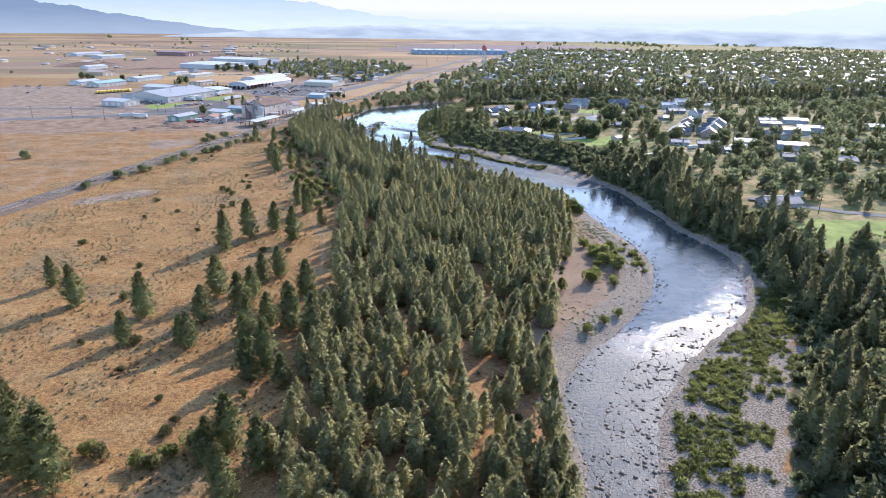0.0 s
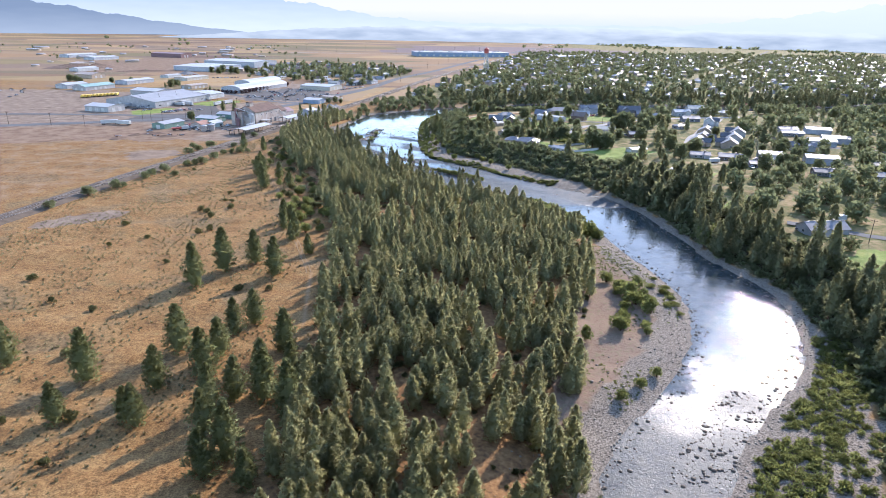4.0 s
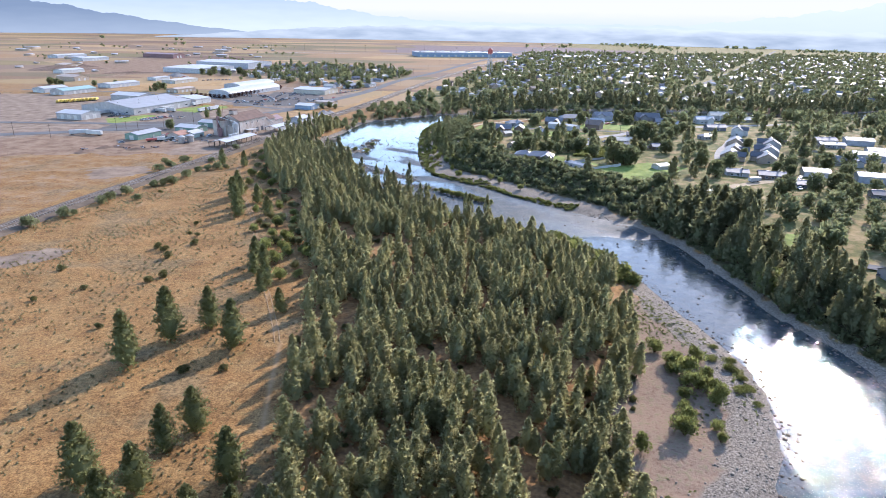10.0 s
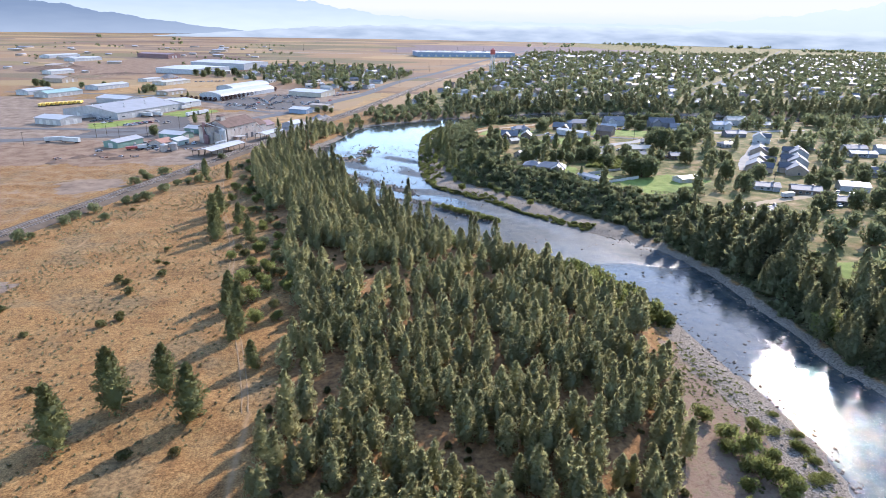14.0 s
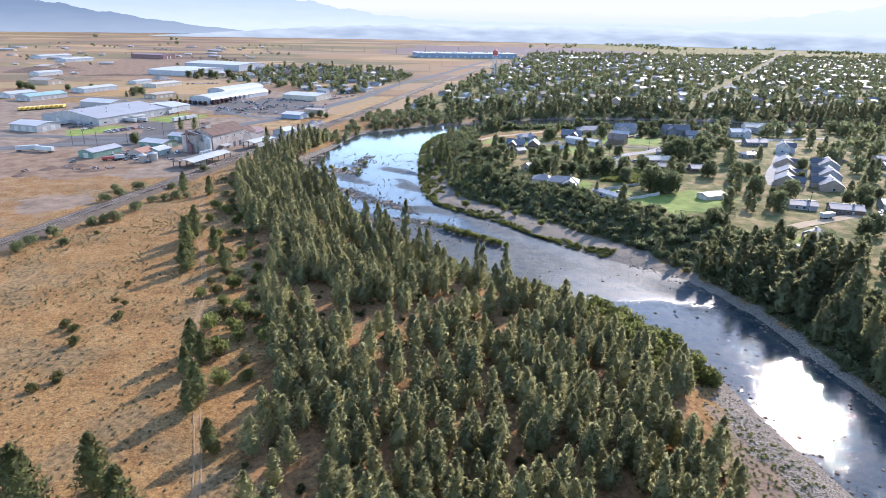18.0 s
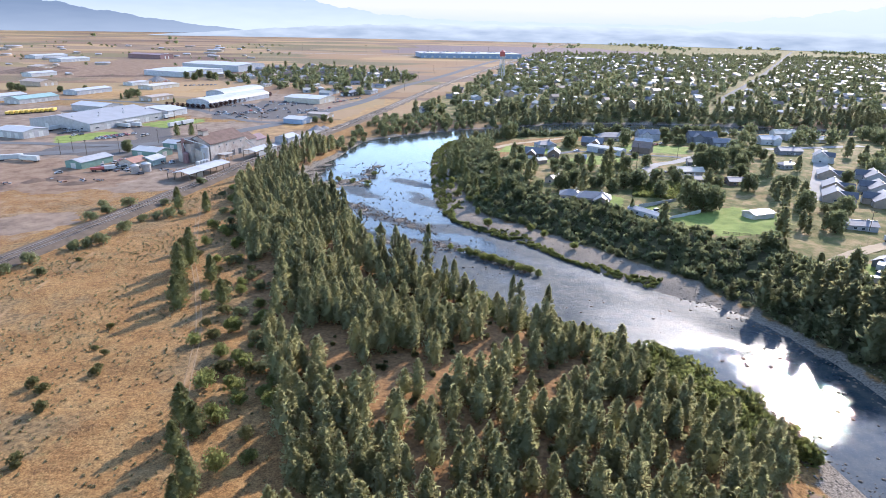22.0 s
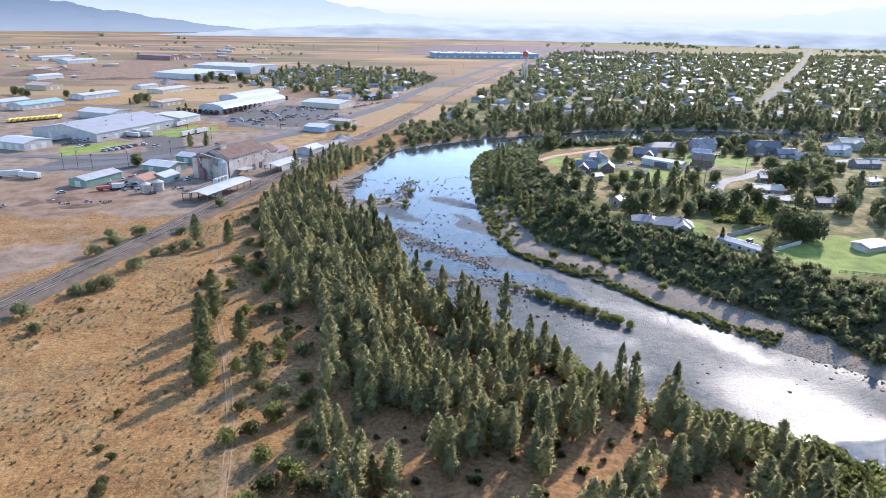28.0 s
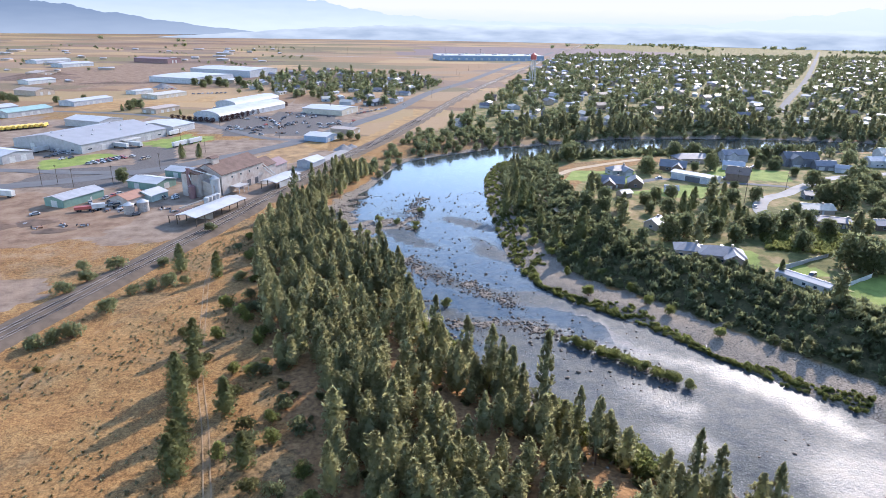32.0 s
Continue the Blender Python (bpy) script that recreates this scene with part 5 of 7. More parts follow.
x.matrix_world = pose(330, 1985, -0.1, 0, 0, 4)
part("wall", block(-140, 140, -45, 45, 0, 12), P["blue"], x)
part("roof", block(-141, 141, -46, 46, 12.02, 12.6), ROOF_WHITE, x)
for i in range(14):
    part("dock_door", block(-132 + i * 20, -126 + i * 20, -45.2, -45.01, 1, 6), P["white"], x)
for i in range(18):
    part("roof_unit", block(-130 + i * 15, -124 + i * 15, (-20, 8, 25)[i % 3], (-15, 13, 30)[i % 3], 12.62, 15), ROOF_WHITE, x)
gable("industrial_building", 640, 1900, 20, 130, 50, 8, 2, P["sky"], ROOF_WHITE, "long pale store hall in the far plain", "warehouse", "industrial buildings")

tower = tagged(new("water_tower"), "tall red and white water tower on four legs", "water tower")
tower.location = (262, 1283, 0)
for i in range(4):
    a = math.pi / 4 + i * math.pi / 2
    p0, p1 = Vector((7 * math.cos(a), 7 * math.sin(a), -0.2)), Vector((3.6 * math.cos(a), 3.6 * math.sin(a), 38))
    lg = part("leg", drum(0.4, (p1 - p0).length, 8), P["white"], tower)
    lg.matrix_local = Matrix.Translation(p0) @ (p1 - p0).to_track_quat("Z", "Y").to_matrix().to_4x4()
part("riser_pipe", drum(0.7, 38, 10), P["white"], tower)
part("tank", drum(4.6, 8, 20, 3.0, z0=38), P["red"], tower)
part("balcony", drum(5.4, 0.5, 20, z0=38.5), P["white"], tower)
for zz in (12, 25):
    rr = 7 - zz * 0.09
    for i in range(4):
        a, b = math.pi / 4 + i * math.pi / 2, math.pi / 4 + (i + 1) * math.pi / 2
        p0, p1 = Vector((rr * math.cos(a), rr * math.sin(a), zz)), Vector((rr * math.cos(b), rr * math.sin(b), zz))
        br = part("brace", drum(0.18, (p1 - p0).length, 6), P["white"], tower)
        br.matrix_local = Matrix.Translation(p0) @ (p1 - p0).to_track_quat("Z", "Y").to_matrix().to_4x4()

# ---- homes on the river bend ----
GLASS_SIDES = [("window", "y-", -3.2, 1.6, 1.3, 0.9), ("window", "y-", 0.2, 1.6, 1.3, 0.9), ("door", "y-", 2.6, 1.0, 2.1, 0.02), ("window", "y+", -2.5, 1.6, 1.3, 0.9), ("window", "y+", 2.5, 1.6, 1.3, 0.9), ("window", "x-", 0.0, 1.6, 1.3, 0.9), ("window", "x+", 1.0, 1.6, 1.3, 0.9)]
GARAGE = [("garage_door", "x-", 0, 4.6, 2.3, 0.02)]


def home(x, y, turn, L, W, h, rh, wall, roof, label, hip=0.0, extra=(), wing=None):
    e = gable("house", x, y, turn, L, W, h, rh, P[wall], P[roof] if roof in P else ROOF_WHITE, label, "house", "houses on the river bend", openings=list(GLASS_SIDES) + list(extra), hip=hip)
    part("chimney", block(L * 0.2, L * 0.2 + 0.9, -0.4, 0.5, h + rh * 0.5, h + rh + 0.9), P["tan"], e)
    if wing:
        wl, ww, ox = wing
        part("wing_wall", wing_mesh(W, wl, ww, ox, h, rh, False), P[wall], e)
        part("wing_roof", wing_mesh(W, wl, ww, ox, h, rh, True), P[roof] if roof in P else ROOF_WHITE, e)
        g = part("garage_door", block(ox - ww * 0.32, ox + ww * 0.32, -W / 2 - wl - 0.06, -W / 2 - wl + 0.1, 0.02, 2.3), P["white"], e)
    return e


def wing_mesh(W, wl, ww, ox, h, rh, roof):
    """Cross gable that stands out towards -y."""
    if roof:
        bm = bmesh.new()
        k = rh * 0.75
        for s in (1, -1):
            q = prism([(0, h + k), (s * (ww / 2 + 0.5), h - 0.2), (s * (ww / 2 + 0.5), h + 0.05), (0, h + k + 0.25)], 0, wl + W * 0.45)
            me = bpy.data.meshes.new("tmp")
            q.to_mesh(me)
            q.free()
            bm.from_mesh(me)
            bpy.data.meshes.remove(me)
    else:
        bm = prism([(ww / 2, 0), (ww / 2, h), (0, h + rh * 0.74), (-ww / 2, h), (-ww / 2, 0)], 0.3, wl + W * 0.4)
    bmesh.ops.transform(bm, matrix=Matrix.Translation((ox, -W / 2 - wl - (0.3 if roof else 0.0), 0)) @ Matrix.Rotation(math.pi / 2, 4, "Z"), verts=bm.verts)
    return bm


home(133, 622, -20, 13, 9, 3.2, 3.2, "brown", "slate", "dark brown gabled house on a green lawn", wing=(5, 6, -2))
home(147, 622, 70, 11, 8, 3.0, 2.8, "brown", "charcoal", "dark brown house wing beside a lawn")
home(151, 656, 10, 14, 9, 3.0, 2.6, "grey", "slate", "grey house behind a lawn", hip=3.5, wing=(4, 6, 2))
home(192, 665, -30, 16, 10, 3.2, 3.4, "brown", "slate", "brown gabled house behind a hedge", wing=(4, 6, 3))
home(219, 690, -5, 26, 12, 3.2, 3.2, "tan", "slate", "long tan house with a dark hipped roof", hip=5)
home(249, 690, 0, 18, 9, 5.6, 3.0, "sky", "slate", "tall white-blue house with a dark roof", wing=(3, 6, -4))
gable("garage", 234, 664, -30, 13, 8, 3.6, 2.0, P["white"], P["sky"], "white garage with a pale blue roof", "garage", openings=GARAGE)
gable("barn", 219, 634, -38, 13, 12, 4.6, 3.4, P["brown"], P["brown"], "brown timber barn with bright skylights", "barn", openings=[("garage_door", "x-", 0, 4, 3.6, 0.02)])
st = gable("garage_row", 190, 632, -50, 27, 9, 4.4, 0.9, P["white"], ROOF_WHITE, "long white garage building with blue doors", "garage")
for o in (-11, -7, 7, 11):
    opening(st, "garage_door", "y-", o, 3.4, 3.3, 0.03, 27, 9, P["sky"])
# thin dark panel on the wall paints the shade inside a carport
part("carport", block(-4.5, 4.5, -4.56, -4.5, 0, 3.4), P["charcoal"], st, "dark panel painted as the shade of an open carport")
gable("shed", 160, 603, -20, 7, 6, 2.8, 1.8, P["tan"], ROOF_WHITE, "small tan shed with a pale roof", "shed", openings=GARAGE)
gable("shed", 130, 597, 20, 7, 5, 2.6, 1.4, P["tan"], P["cream"], "small shed with a pink-cream roof", "shed")
home(288, 674, -10, 22, 11, 6.0, 3.6, "slate", "charcoal", "large dark two-storey house with gables", wing=(4, 7, -5))
gable("garage", 297, 660, -15, 13, 9, 3.4, 2.8, P["slate"], P["slate"], "dark garage with pale doors", "garage", openings=[("garage_door", "y-", -3, 3.6, 2.5, 0.02), ("garage_door", "y-", 3, 3.6, 2.5, 0.02)])
gable("shed", 303, 650, -30, 9, 7, 3.2, 1.8, P["sky"], ROOF_BLUE, "pale blue shed with a metal roof", "shed", openings=[("garage_door", "y-", 0, 2.6, 2.4, 0.02)])
home(372, 690, -10, 18, 11, 5.5, 3.0, "white", "cream", "white house with a pale roof", wing=(4, 7, 3))
home(392, 676, -10, 16, 9, 3.2, 2.2, "cream", "white", "cream single-storey house with a pale roof")
home(236, 586, -20, 13, 8, 2.8, 1.6, "slate", "charcoal", "dark low house under trees")
home(216, 561, -10, 17, 9, 2.8, 2.0, "tan", "cream", "tan ranch house with a pinkish roof")
home(211, 539, -22, 22, 8, 2.8, 1.5, "slate", "slate", "long low grey ranch house")
home(232, 532, -10, 13, 8, 2.8, 1.8, "brown", "slate", "small brown house beside bare ground")
home(122, 542, 40, 9, 7, 2.8, 2.0, "tan", "slate", "small grey-roofed house among trees")
home(130, 500, -22, 17, 10, 3.4, 2.8, "tan", "slate", "tan hillside house with grey hipped roofs", hip=4, wing=(4, 7, 4))
home(120, 507, -22, 11, 9, 3.2, 2.4, "tan", "slate", "grey hipped house wing above the bluff", hip=4)
mh = gable("mobile_home", 146.5, 472, -62, 19, 5.2, 2.9, 0.9, P["white"], P["grey"], "white mobile home with a grey roof above the bluff", "mobile home", over=0.3, openings=[("window", "y-", o, 1.4, 1.2, 1.0) for o in (-7, -3.5, 1, 5)] + [("window", "x+", 0, 1.6, 1.3, 0.9), ("window", "x-", 0, 1.6, 1.3, 0.9), ("door", "y-", 7.5, 1.0, 2.0, 0.3)])
for i in range(5):
    part("roof_vent", drum(0.14, 0.4, 8), P["white"], mh).location = (-8 + i * 3.6, 0.9, 3.55)
gable("carport", 203, 468, 15, 13, 8, 2.8, 1.0, P["cream"], ROOF_WHITE, "low outbuilding with a bright metal roof", "shed", openings=GARAGE)
home(332, 592, 55, 12, 9, 5.0, 3.2, "white", "charcoal", "new white house with a dark steep roof", wing=(4, 6, 0))
for x, y, t in ((302, 546, 55), (283, 517, 55), (266, 495, 55), (325, 535, -120), (304, 507, -120), (285, 482, -120)):
    home(x, y, t, 15, 12, 3.4, 3.6, "tan" if x < 303 else "grey", "charcoal", "new tan house with dark gabled roof" if x < 303 else "new grey house with dark gabled roof", wing=(4, 6, -3))
home(294, 575, 10, 12, 8, 2.9, 1.8, "grey", "slate", "small grey house beside a street", hip=3)
home(329, 622, -5, 17, 9, 3.4, 2.2, "slate", "slate", "dark house with a broad roof")
home(344, 668, -5, 17, 9, 4.6, 2.4, "white", "sky", "white house with a pale blue roof", wing=(3, 6, 4))
home(241, 447, -20, 13, 8, 2.8, 1.6, "grey", "slate", "grey low house among trees")
home(258, 437, -25, 15, 9, 2.9, 1.8, "brown", "slate", "brown low house among trees")
gable("shed", 290, 440, -25, 15, 11, 4.2, 1.6, P["white"], ROOF_WHITE, "big white metal shed in a garden", "shed", openings=GARAGE)
home(338, 472, -25, 19, 10, 3.2, 2.8, "white", "slate", "white house with a grey roof", wing=(4, 7, 5))
home(263, 412, -15, 13, 8, 2.8, 1.6, "slate", "slate", "grey low house beside parked cars")
home(212, 400, 30, 8, 6, 2.6, 1.6, "slate", "charcoal", "small dark cabin on bare ground")
home(294, 443, -20, 9, 8, 2.8, 1.8, "white", "cream", "pale cottage among trees")
for x, y, w, r, lab in ((366, 486, "sky", "white", "pale blue metal shed with a white roof"), (388, 498, "sky", "tan", "blue shed with a tan roof"), (406, 542, "sky", "sky", "pale blue shed in a yard"), (316, 422, "sky", "sky", "pale blue workshop under trees")):
    gable("shed", x, y, -25, 20, 11, 4.6, 1.6, P[w], P[r], lab, "shed", "blue sheds", openings=GARAGE)
home(292, 388, -20, 13, 8, 2.8, 1.8, "slate", "charcoal", "dark house under tall trees")
home(206, 279, 0, 19, 10, 3.0, 2.6, "grey", "slate", "grey house with white gables by a large lawn", wing=(4, 7, -4))
home(318, 370, -20, 12, 9, 3.0, 2.0, "slate", "slate", "grey roofed house beside a lane")
home(346, 404, -20, 12, 7, 2.8, 1.4, "brown", "tan", "brown stable in a dry paddock")
home(455, 508, -20, 22, 10, 3.2, 1.8, "sky", "white", "long pale building beside a yard")
home(384, 552, -10, 16, 9, 3, 2, "grey", "slate", "grey house in a bare lot")
home(374, 532, -15, 18, 8, 3, 1.4, "slate", "sky", "long shed with a pale roof in a paddock")


def fence(pts, h, mat, label, rail=False, name="fence"):
    e = tagged(new(name), label, "fence")
    (x0, y0), (x1, y1) = pts
    z = ground_z((x0 + x1) / 2, (y0 + y1) / 2)
    L = math.hypot(x1 - x0, y1 - y0)
    e.matrix_world = pose(x0, y0, z - 0.1, 0, 0, math.degrees(math.atan2(y1 - y0, x1 - x0)))
    k = max(2, round(L / 2.4))
    for i in range(k + 1):
        part("post", block(L * i / k - 0.07, L * i / k + 0.07, -0.07, 0.07, -0.6, h + 0.12), mat, e)
    for i in range(k):
        if rail:
            for zz in (0.45, 0.9, 1.25):
                part("board", block(L * i / k + 0.08, L * (i + 1) / k - 0.08, -0.03, 0.03, zz, zz + 0.12), mat, e)
        else:
            part("panel", block(L * i / k + 0.08, L * (i + 1) / k - 0.08, -0.03, 0.03, -0.5, h), mat, e)


fence(((151, 464), (177, 476)), 1.8, P["white"], "white panel fence beside the mobile home")
fence(((150, 488), (176, 498)), 1.7, P["grey"], "grey board fence round a garden")
fence(((345, 500), (356, 575)), 1.7, P["cream"], "pale board fence behind new houses")
fence(((170, 444), (196, 434)), 1.2, TIMBER, "weathered rail fence round a lawn", True)
fence(((240, 600), (300, 622)), 1.1, TIMBER, "dark rail fence beside a lane", True)
# clipped hedge
he = tagged(new("hedge"), "dark green clipped hedge beside a lawn", "hedge")
he.matrix_world = pose(174, 661, ground_z(174, 661), 0, 0, -54)
hr = np.random.RandomState(3)
hc = np.stack([hr.uniform(-9, 9, 700), hr.uniform(-1.1, 1.1, 700), hr.uniform(0.1, 2.3, 700)], 1)
ha = tufts(hr, hc, np.tile([0, 0, 1.0], (700, 1)), np.full(700, 0.4))
part("leaves", mesh_of("leaves", ha, DEEP_NEEDLE), None, he)

# ---- far town: homes under trees ----
def town_models():
    out = []
    for i, (L, W, h, rh, wall, roof) in enumerate(((14, 9, 3, 2.2, "white", "slate"), (16, 8, 3, 1.6, "cream", "grey"), (12, 9, 5, 2.6, "tan", "brown"), (18, 6, 3, 0.8, "white", "white"), (13, 9, 3, 2.4, "grey", "charcoal"), (15, 10, 3.4, 2.2, "sky", "cream"))):
        e = new("house")
        part("wall", prism([(W / 2, 0), (W / 2, h), (0, h + rh), (-W / 2, h), (-W / 2, 0)], -L / 2, L / 2), P[wall], e)
        k = rh / (W / 2)
        part("roof", prism([(0, h + rh + 0.25), (W / 2 + 0.5, h - 0.5 * k + 0.25), (W / 2 + 0.5, h - 0.5 * k), (0, h + rh), (-W / 2 - 0.5, h - 0.5 * k), (-W / 2 - 0.5, h - 0.5 * k + 0.25)], -L / 2 - 0.4, L / 2 + 0.4), P[roof] if roof != "white" else ROOF_WHITE, e)
        for sx in (-L / 4, L / 5):
            part("window", block(sx - 1, sx + 1, -W / 2 - 0.05, -W / 2 + 0.02, 0.9, 2.2), m_glass, e)
        tagged(e, "small %s house with a %s roof under trees" % ({"sky": "pale blue"}.get(wall, wall), {"charcoal": "dark"}.get(roof, roof)), "house", "houses of the far town")
        out.append(e)
    return out


def in_town(x, y):
    far = (y > 850) & (x > 66 + (y - 850) * 0.385) & (x < 2300) & (y < 2300) & (y > 812 + 0.0 * x)
    park = inside([(-170, 1200), (-60, 1040), (20, 1010), (60, 1110), (120, 1290), (90, 1400), (-70, 1520), (-160, 1420)], x, y)
    return far, park


models = town_models()
hx, hy = scatter(rs, -180, 2000, 860, 2100, 34, 0.3)
hf, hp = in_town(hx, hy)
dh, dro = off_line(HIGHWAY, hx, hy), off_line([(470, 960), (560, 1075), (900, 1500), (1900, 2800)], hx, hy)
near_town = (dh > 22) & (dro > 18) & (off_line(RAIL_LINE, hx, hy) > 22)
hsel = near_town & (hp | (hf & (rs.uniform(0, 1, hx.shape) < 0.75)))
hx, hy = hx[hsel], hy[hsel]
order = np.argsort(np.hypot(hx, hy - 250))
used = 0
spare = []
for i in order:
    if used < 260:
        m = models[i % 6]
        t = rs.choice([63, 153, 10, 100]) + rs.normal(0, 4)
        if used < 6:
            m = models[used]
            m.matrix_world = pose(hx[i], hy[i], 0, 0, 0, t)
        else:
            copy_thing(m, pose(hx[i], hy[i], 0, 0, 0, t))
        used += 1
    else:
        spare.append((hx[i], hy[i], 0, rs.uniform(0.9, 1.3), 1.0))


def far_house_arrays(L, W, h, rh):
    co = np.array([(x, y, z) for x in (-L / 2, L / 2) for y, z in ((W / 2, 0), (W / 2, h), (-W / 2, h), (-W / 2, 0))], float)
    walls = np.array([(0, 4, 5), (0, 5, 1), (2, 6, 7), (2, 7, 3), (0, 1, 2), (0, 2, 3), (4, 6, 5), (4, 7, 6)])
    rc = np.array([(x, y, z) for x in (-L / 2 - 0.4, L / 2 + 0.4) for y, z in ((W / 2 + 0.5, h), (0, h + rh), (-W / 2 - 0.5, h))], float)
    roof = np.array([(0, 3, 4), (0, 4, 1), (1, 4, 5), (1, 5, 2), (0, 1, 2), (3, 5, 4)])
    return (rc, roof), (co, walls)


ft = thicket("far_houses", [far_house_arrays(15, 9, 3.2, 2.2), far_house_arrays(20, 9, 3.4, 1.6), far_house_arrays(12, 9, 4.5, 2.6)], spare, P["slate"], "grey roofs of distant houses across the town", "houses", soft=False)
if ft:
    ft.data.materials[1] = P["tan"]

# ---- trees of gardens and town ----
tx, ty = scatter(rs, -180, 2000, 812, 2250, 17, 0.45)
tf, tp = in_town(tx, ty)
clear = (off_line(HIGHWAY, tx, ty) > 14) & (off_line([(470, 960), (560, 1075), (900, 1500), (1900, 2800)], tx, ty) > 12) & (off_line(RAIL_LINE, tx, ty) > 14)
grow = waves(tx, ty, 33, 160) * 0.3 + 0.58
tsel = clear & ((tp & (rs.uniform(0, 1, tx.shape) < 0.65)) | (tf & (rs.uniform(0, 1, tx.shape) < grow)))
tx, ty = tx[tsel], ty[tsel]
half = rs.uniform(0, 1, tx.shape) < 0.75
dist = np.hypot(tx, ty - 250)
nr = dist < 950
thicket("town_trees", MID_BROADS, places(tx[half & nr], ty[half & nr], 0.75, 1.55, 0.75, 1.05), LEAF, "leafy trees between the houses of the town")
thicket("town_trees", FAR_BROADS, places(tx[half & ~nr], ty[half & ~nr], 0.85, 1.5, 0.75, 1.05), LEAF, "distant leafy trees of the town", wood=False)
thicket("town_conifers", FAR_PINES, places(tx[~half], ty[~half], 0.7, 1.3), DEEP_NEEDLE, "dark conifers between distant houses", wood=False)
# far side of the river and railway bank
gx2, gy2 = scatter(rs, -60, 900, 690, 960, 6.6)
band = ~inside(CHANNEL, gx2, gy2) & ~inside(EAST, gx2, gy2) & (off_line(W_LINE, gx2, gy2) < 60 + 30 * waves(gx2, gy2, 3, 60)) & (off_line(RAIL_LINE, gx2, gy2) > 16) & (rs.uniform(0, 1, gx2.shape) < np.where(gx2 < 150, 0.6, 0.55)) & (gx2 - (gy2 - 690) * 0.36 > -28)
thicket("far_bank_trees", MID_BROADS, places(gx2[band], gy2[band], 0.3, 0.85, 0.75, 1.0), LEAF, "leafy trees and shrubs along the far bank")
gx3, gy3 = scatter(rs, 120, 900, 780, 880, 11)
band = ~inside(CHANNEL, gx3, gy3) & (off_line(W_LINE, gx3, gy3) < 45) & ~inside(EAST, gx3, gy3) & (rs.uniform(0, 1, gx3.shape) < 0.5)
thicket("far_bank_pines", MID_PINES, places(gx3[band], gy3[band], 0.8, 1.4), DEEP_NEEDLE, "tall dark pines along the far bank")
# gardens of the bend
px, py = scatter(rs, 90, 640, 60, 740, 13.0, 0.45)
de3 = off_line(E_LINE, px, py)
bar3 = bar_east(py)
HOMES = [o for o in bpy.data.objects if o.parent is None and o.get("category") in ("house", "garage", "barn", "shed", "mobile home") and o.location.y < 760 and o.location.x > 60]
open_ground = inside(EAST, px, py) & (de3 > bar3 + 30)
for o in HOMES:
    open_ground &= np.hypot(px - o.location.x, py - o.location.y) > 12
for p in LAWNS:
    open_ground &= ~inside(p, px, py)
for ln, w in (([(420, 655), (340, 645), (285, 634), (248, 613), (205, 585), (184, 548)], 9), ([(262, 500), (300, 550), (365, 632)], 11), ([(340, 480), (416, 452), (560, 415)], 8), ([(86, 600), (87, 627), (124, 668), (185, 700)], 22), ([(178, 405), (262, 432)], 12), ([(150, 628), (186, 634), (240, 612)], 14), ([(190, 278), (300, 225)], 9)):
    open_ground &= off_line(ln, px, py) > w
dens = np.where(py < 470, 0.72 + 0.3 * waves(px, py, 44, 70), 0.45 + 0.4 * waves(px, py, 44, 60)) + 0.55 * (de3 < bar3 + 55) * (py > 440) + 0.3 * (px < 185) * (py > 490) * (py < 610)
g_ok = open_ground & (rs.uniform(0, 1, px.shape) < dens)
px, py = px[g_ok], py[g_ok]
pk = rs.uniform(0, 1, px.shape)
gz2 = land(px, py)[0]
lone, mass, dark = [], [], []
for a, b, c, k in zip(px, py, gz2, pk):
    s = rs.uniform(0.6, 1.35)
    if k < 0.22:
        dark.append((a, b, c - 0.1, rs.uniform(0.6, 1.2), 1.05))
    elif a < 320 and b > 380 and len(lone) < 150:
        lone.append(0)
        plant(BROADS[len(lone) % 3], a, b, s, rs.uniform(0.8, 1.1), z=c - 0.1)
    else:
        mass.append((a, b, c - 0.1, s * 1.1, rs.uniform(0.8, 1.1)))
thicket("garden_trees", MID_BROADS, mass, LEAF, "leafy trees between houses and lanes")
thicket("garden_conifers", MID_PINES, dark, DEEP_NEEDLE, "dark conifers between houses and lanes")
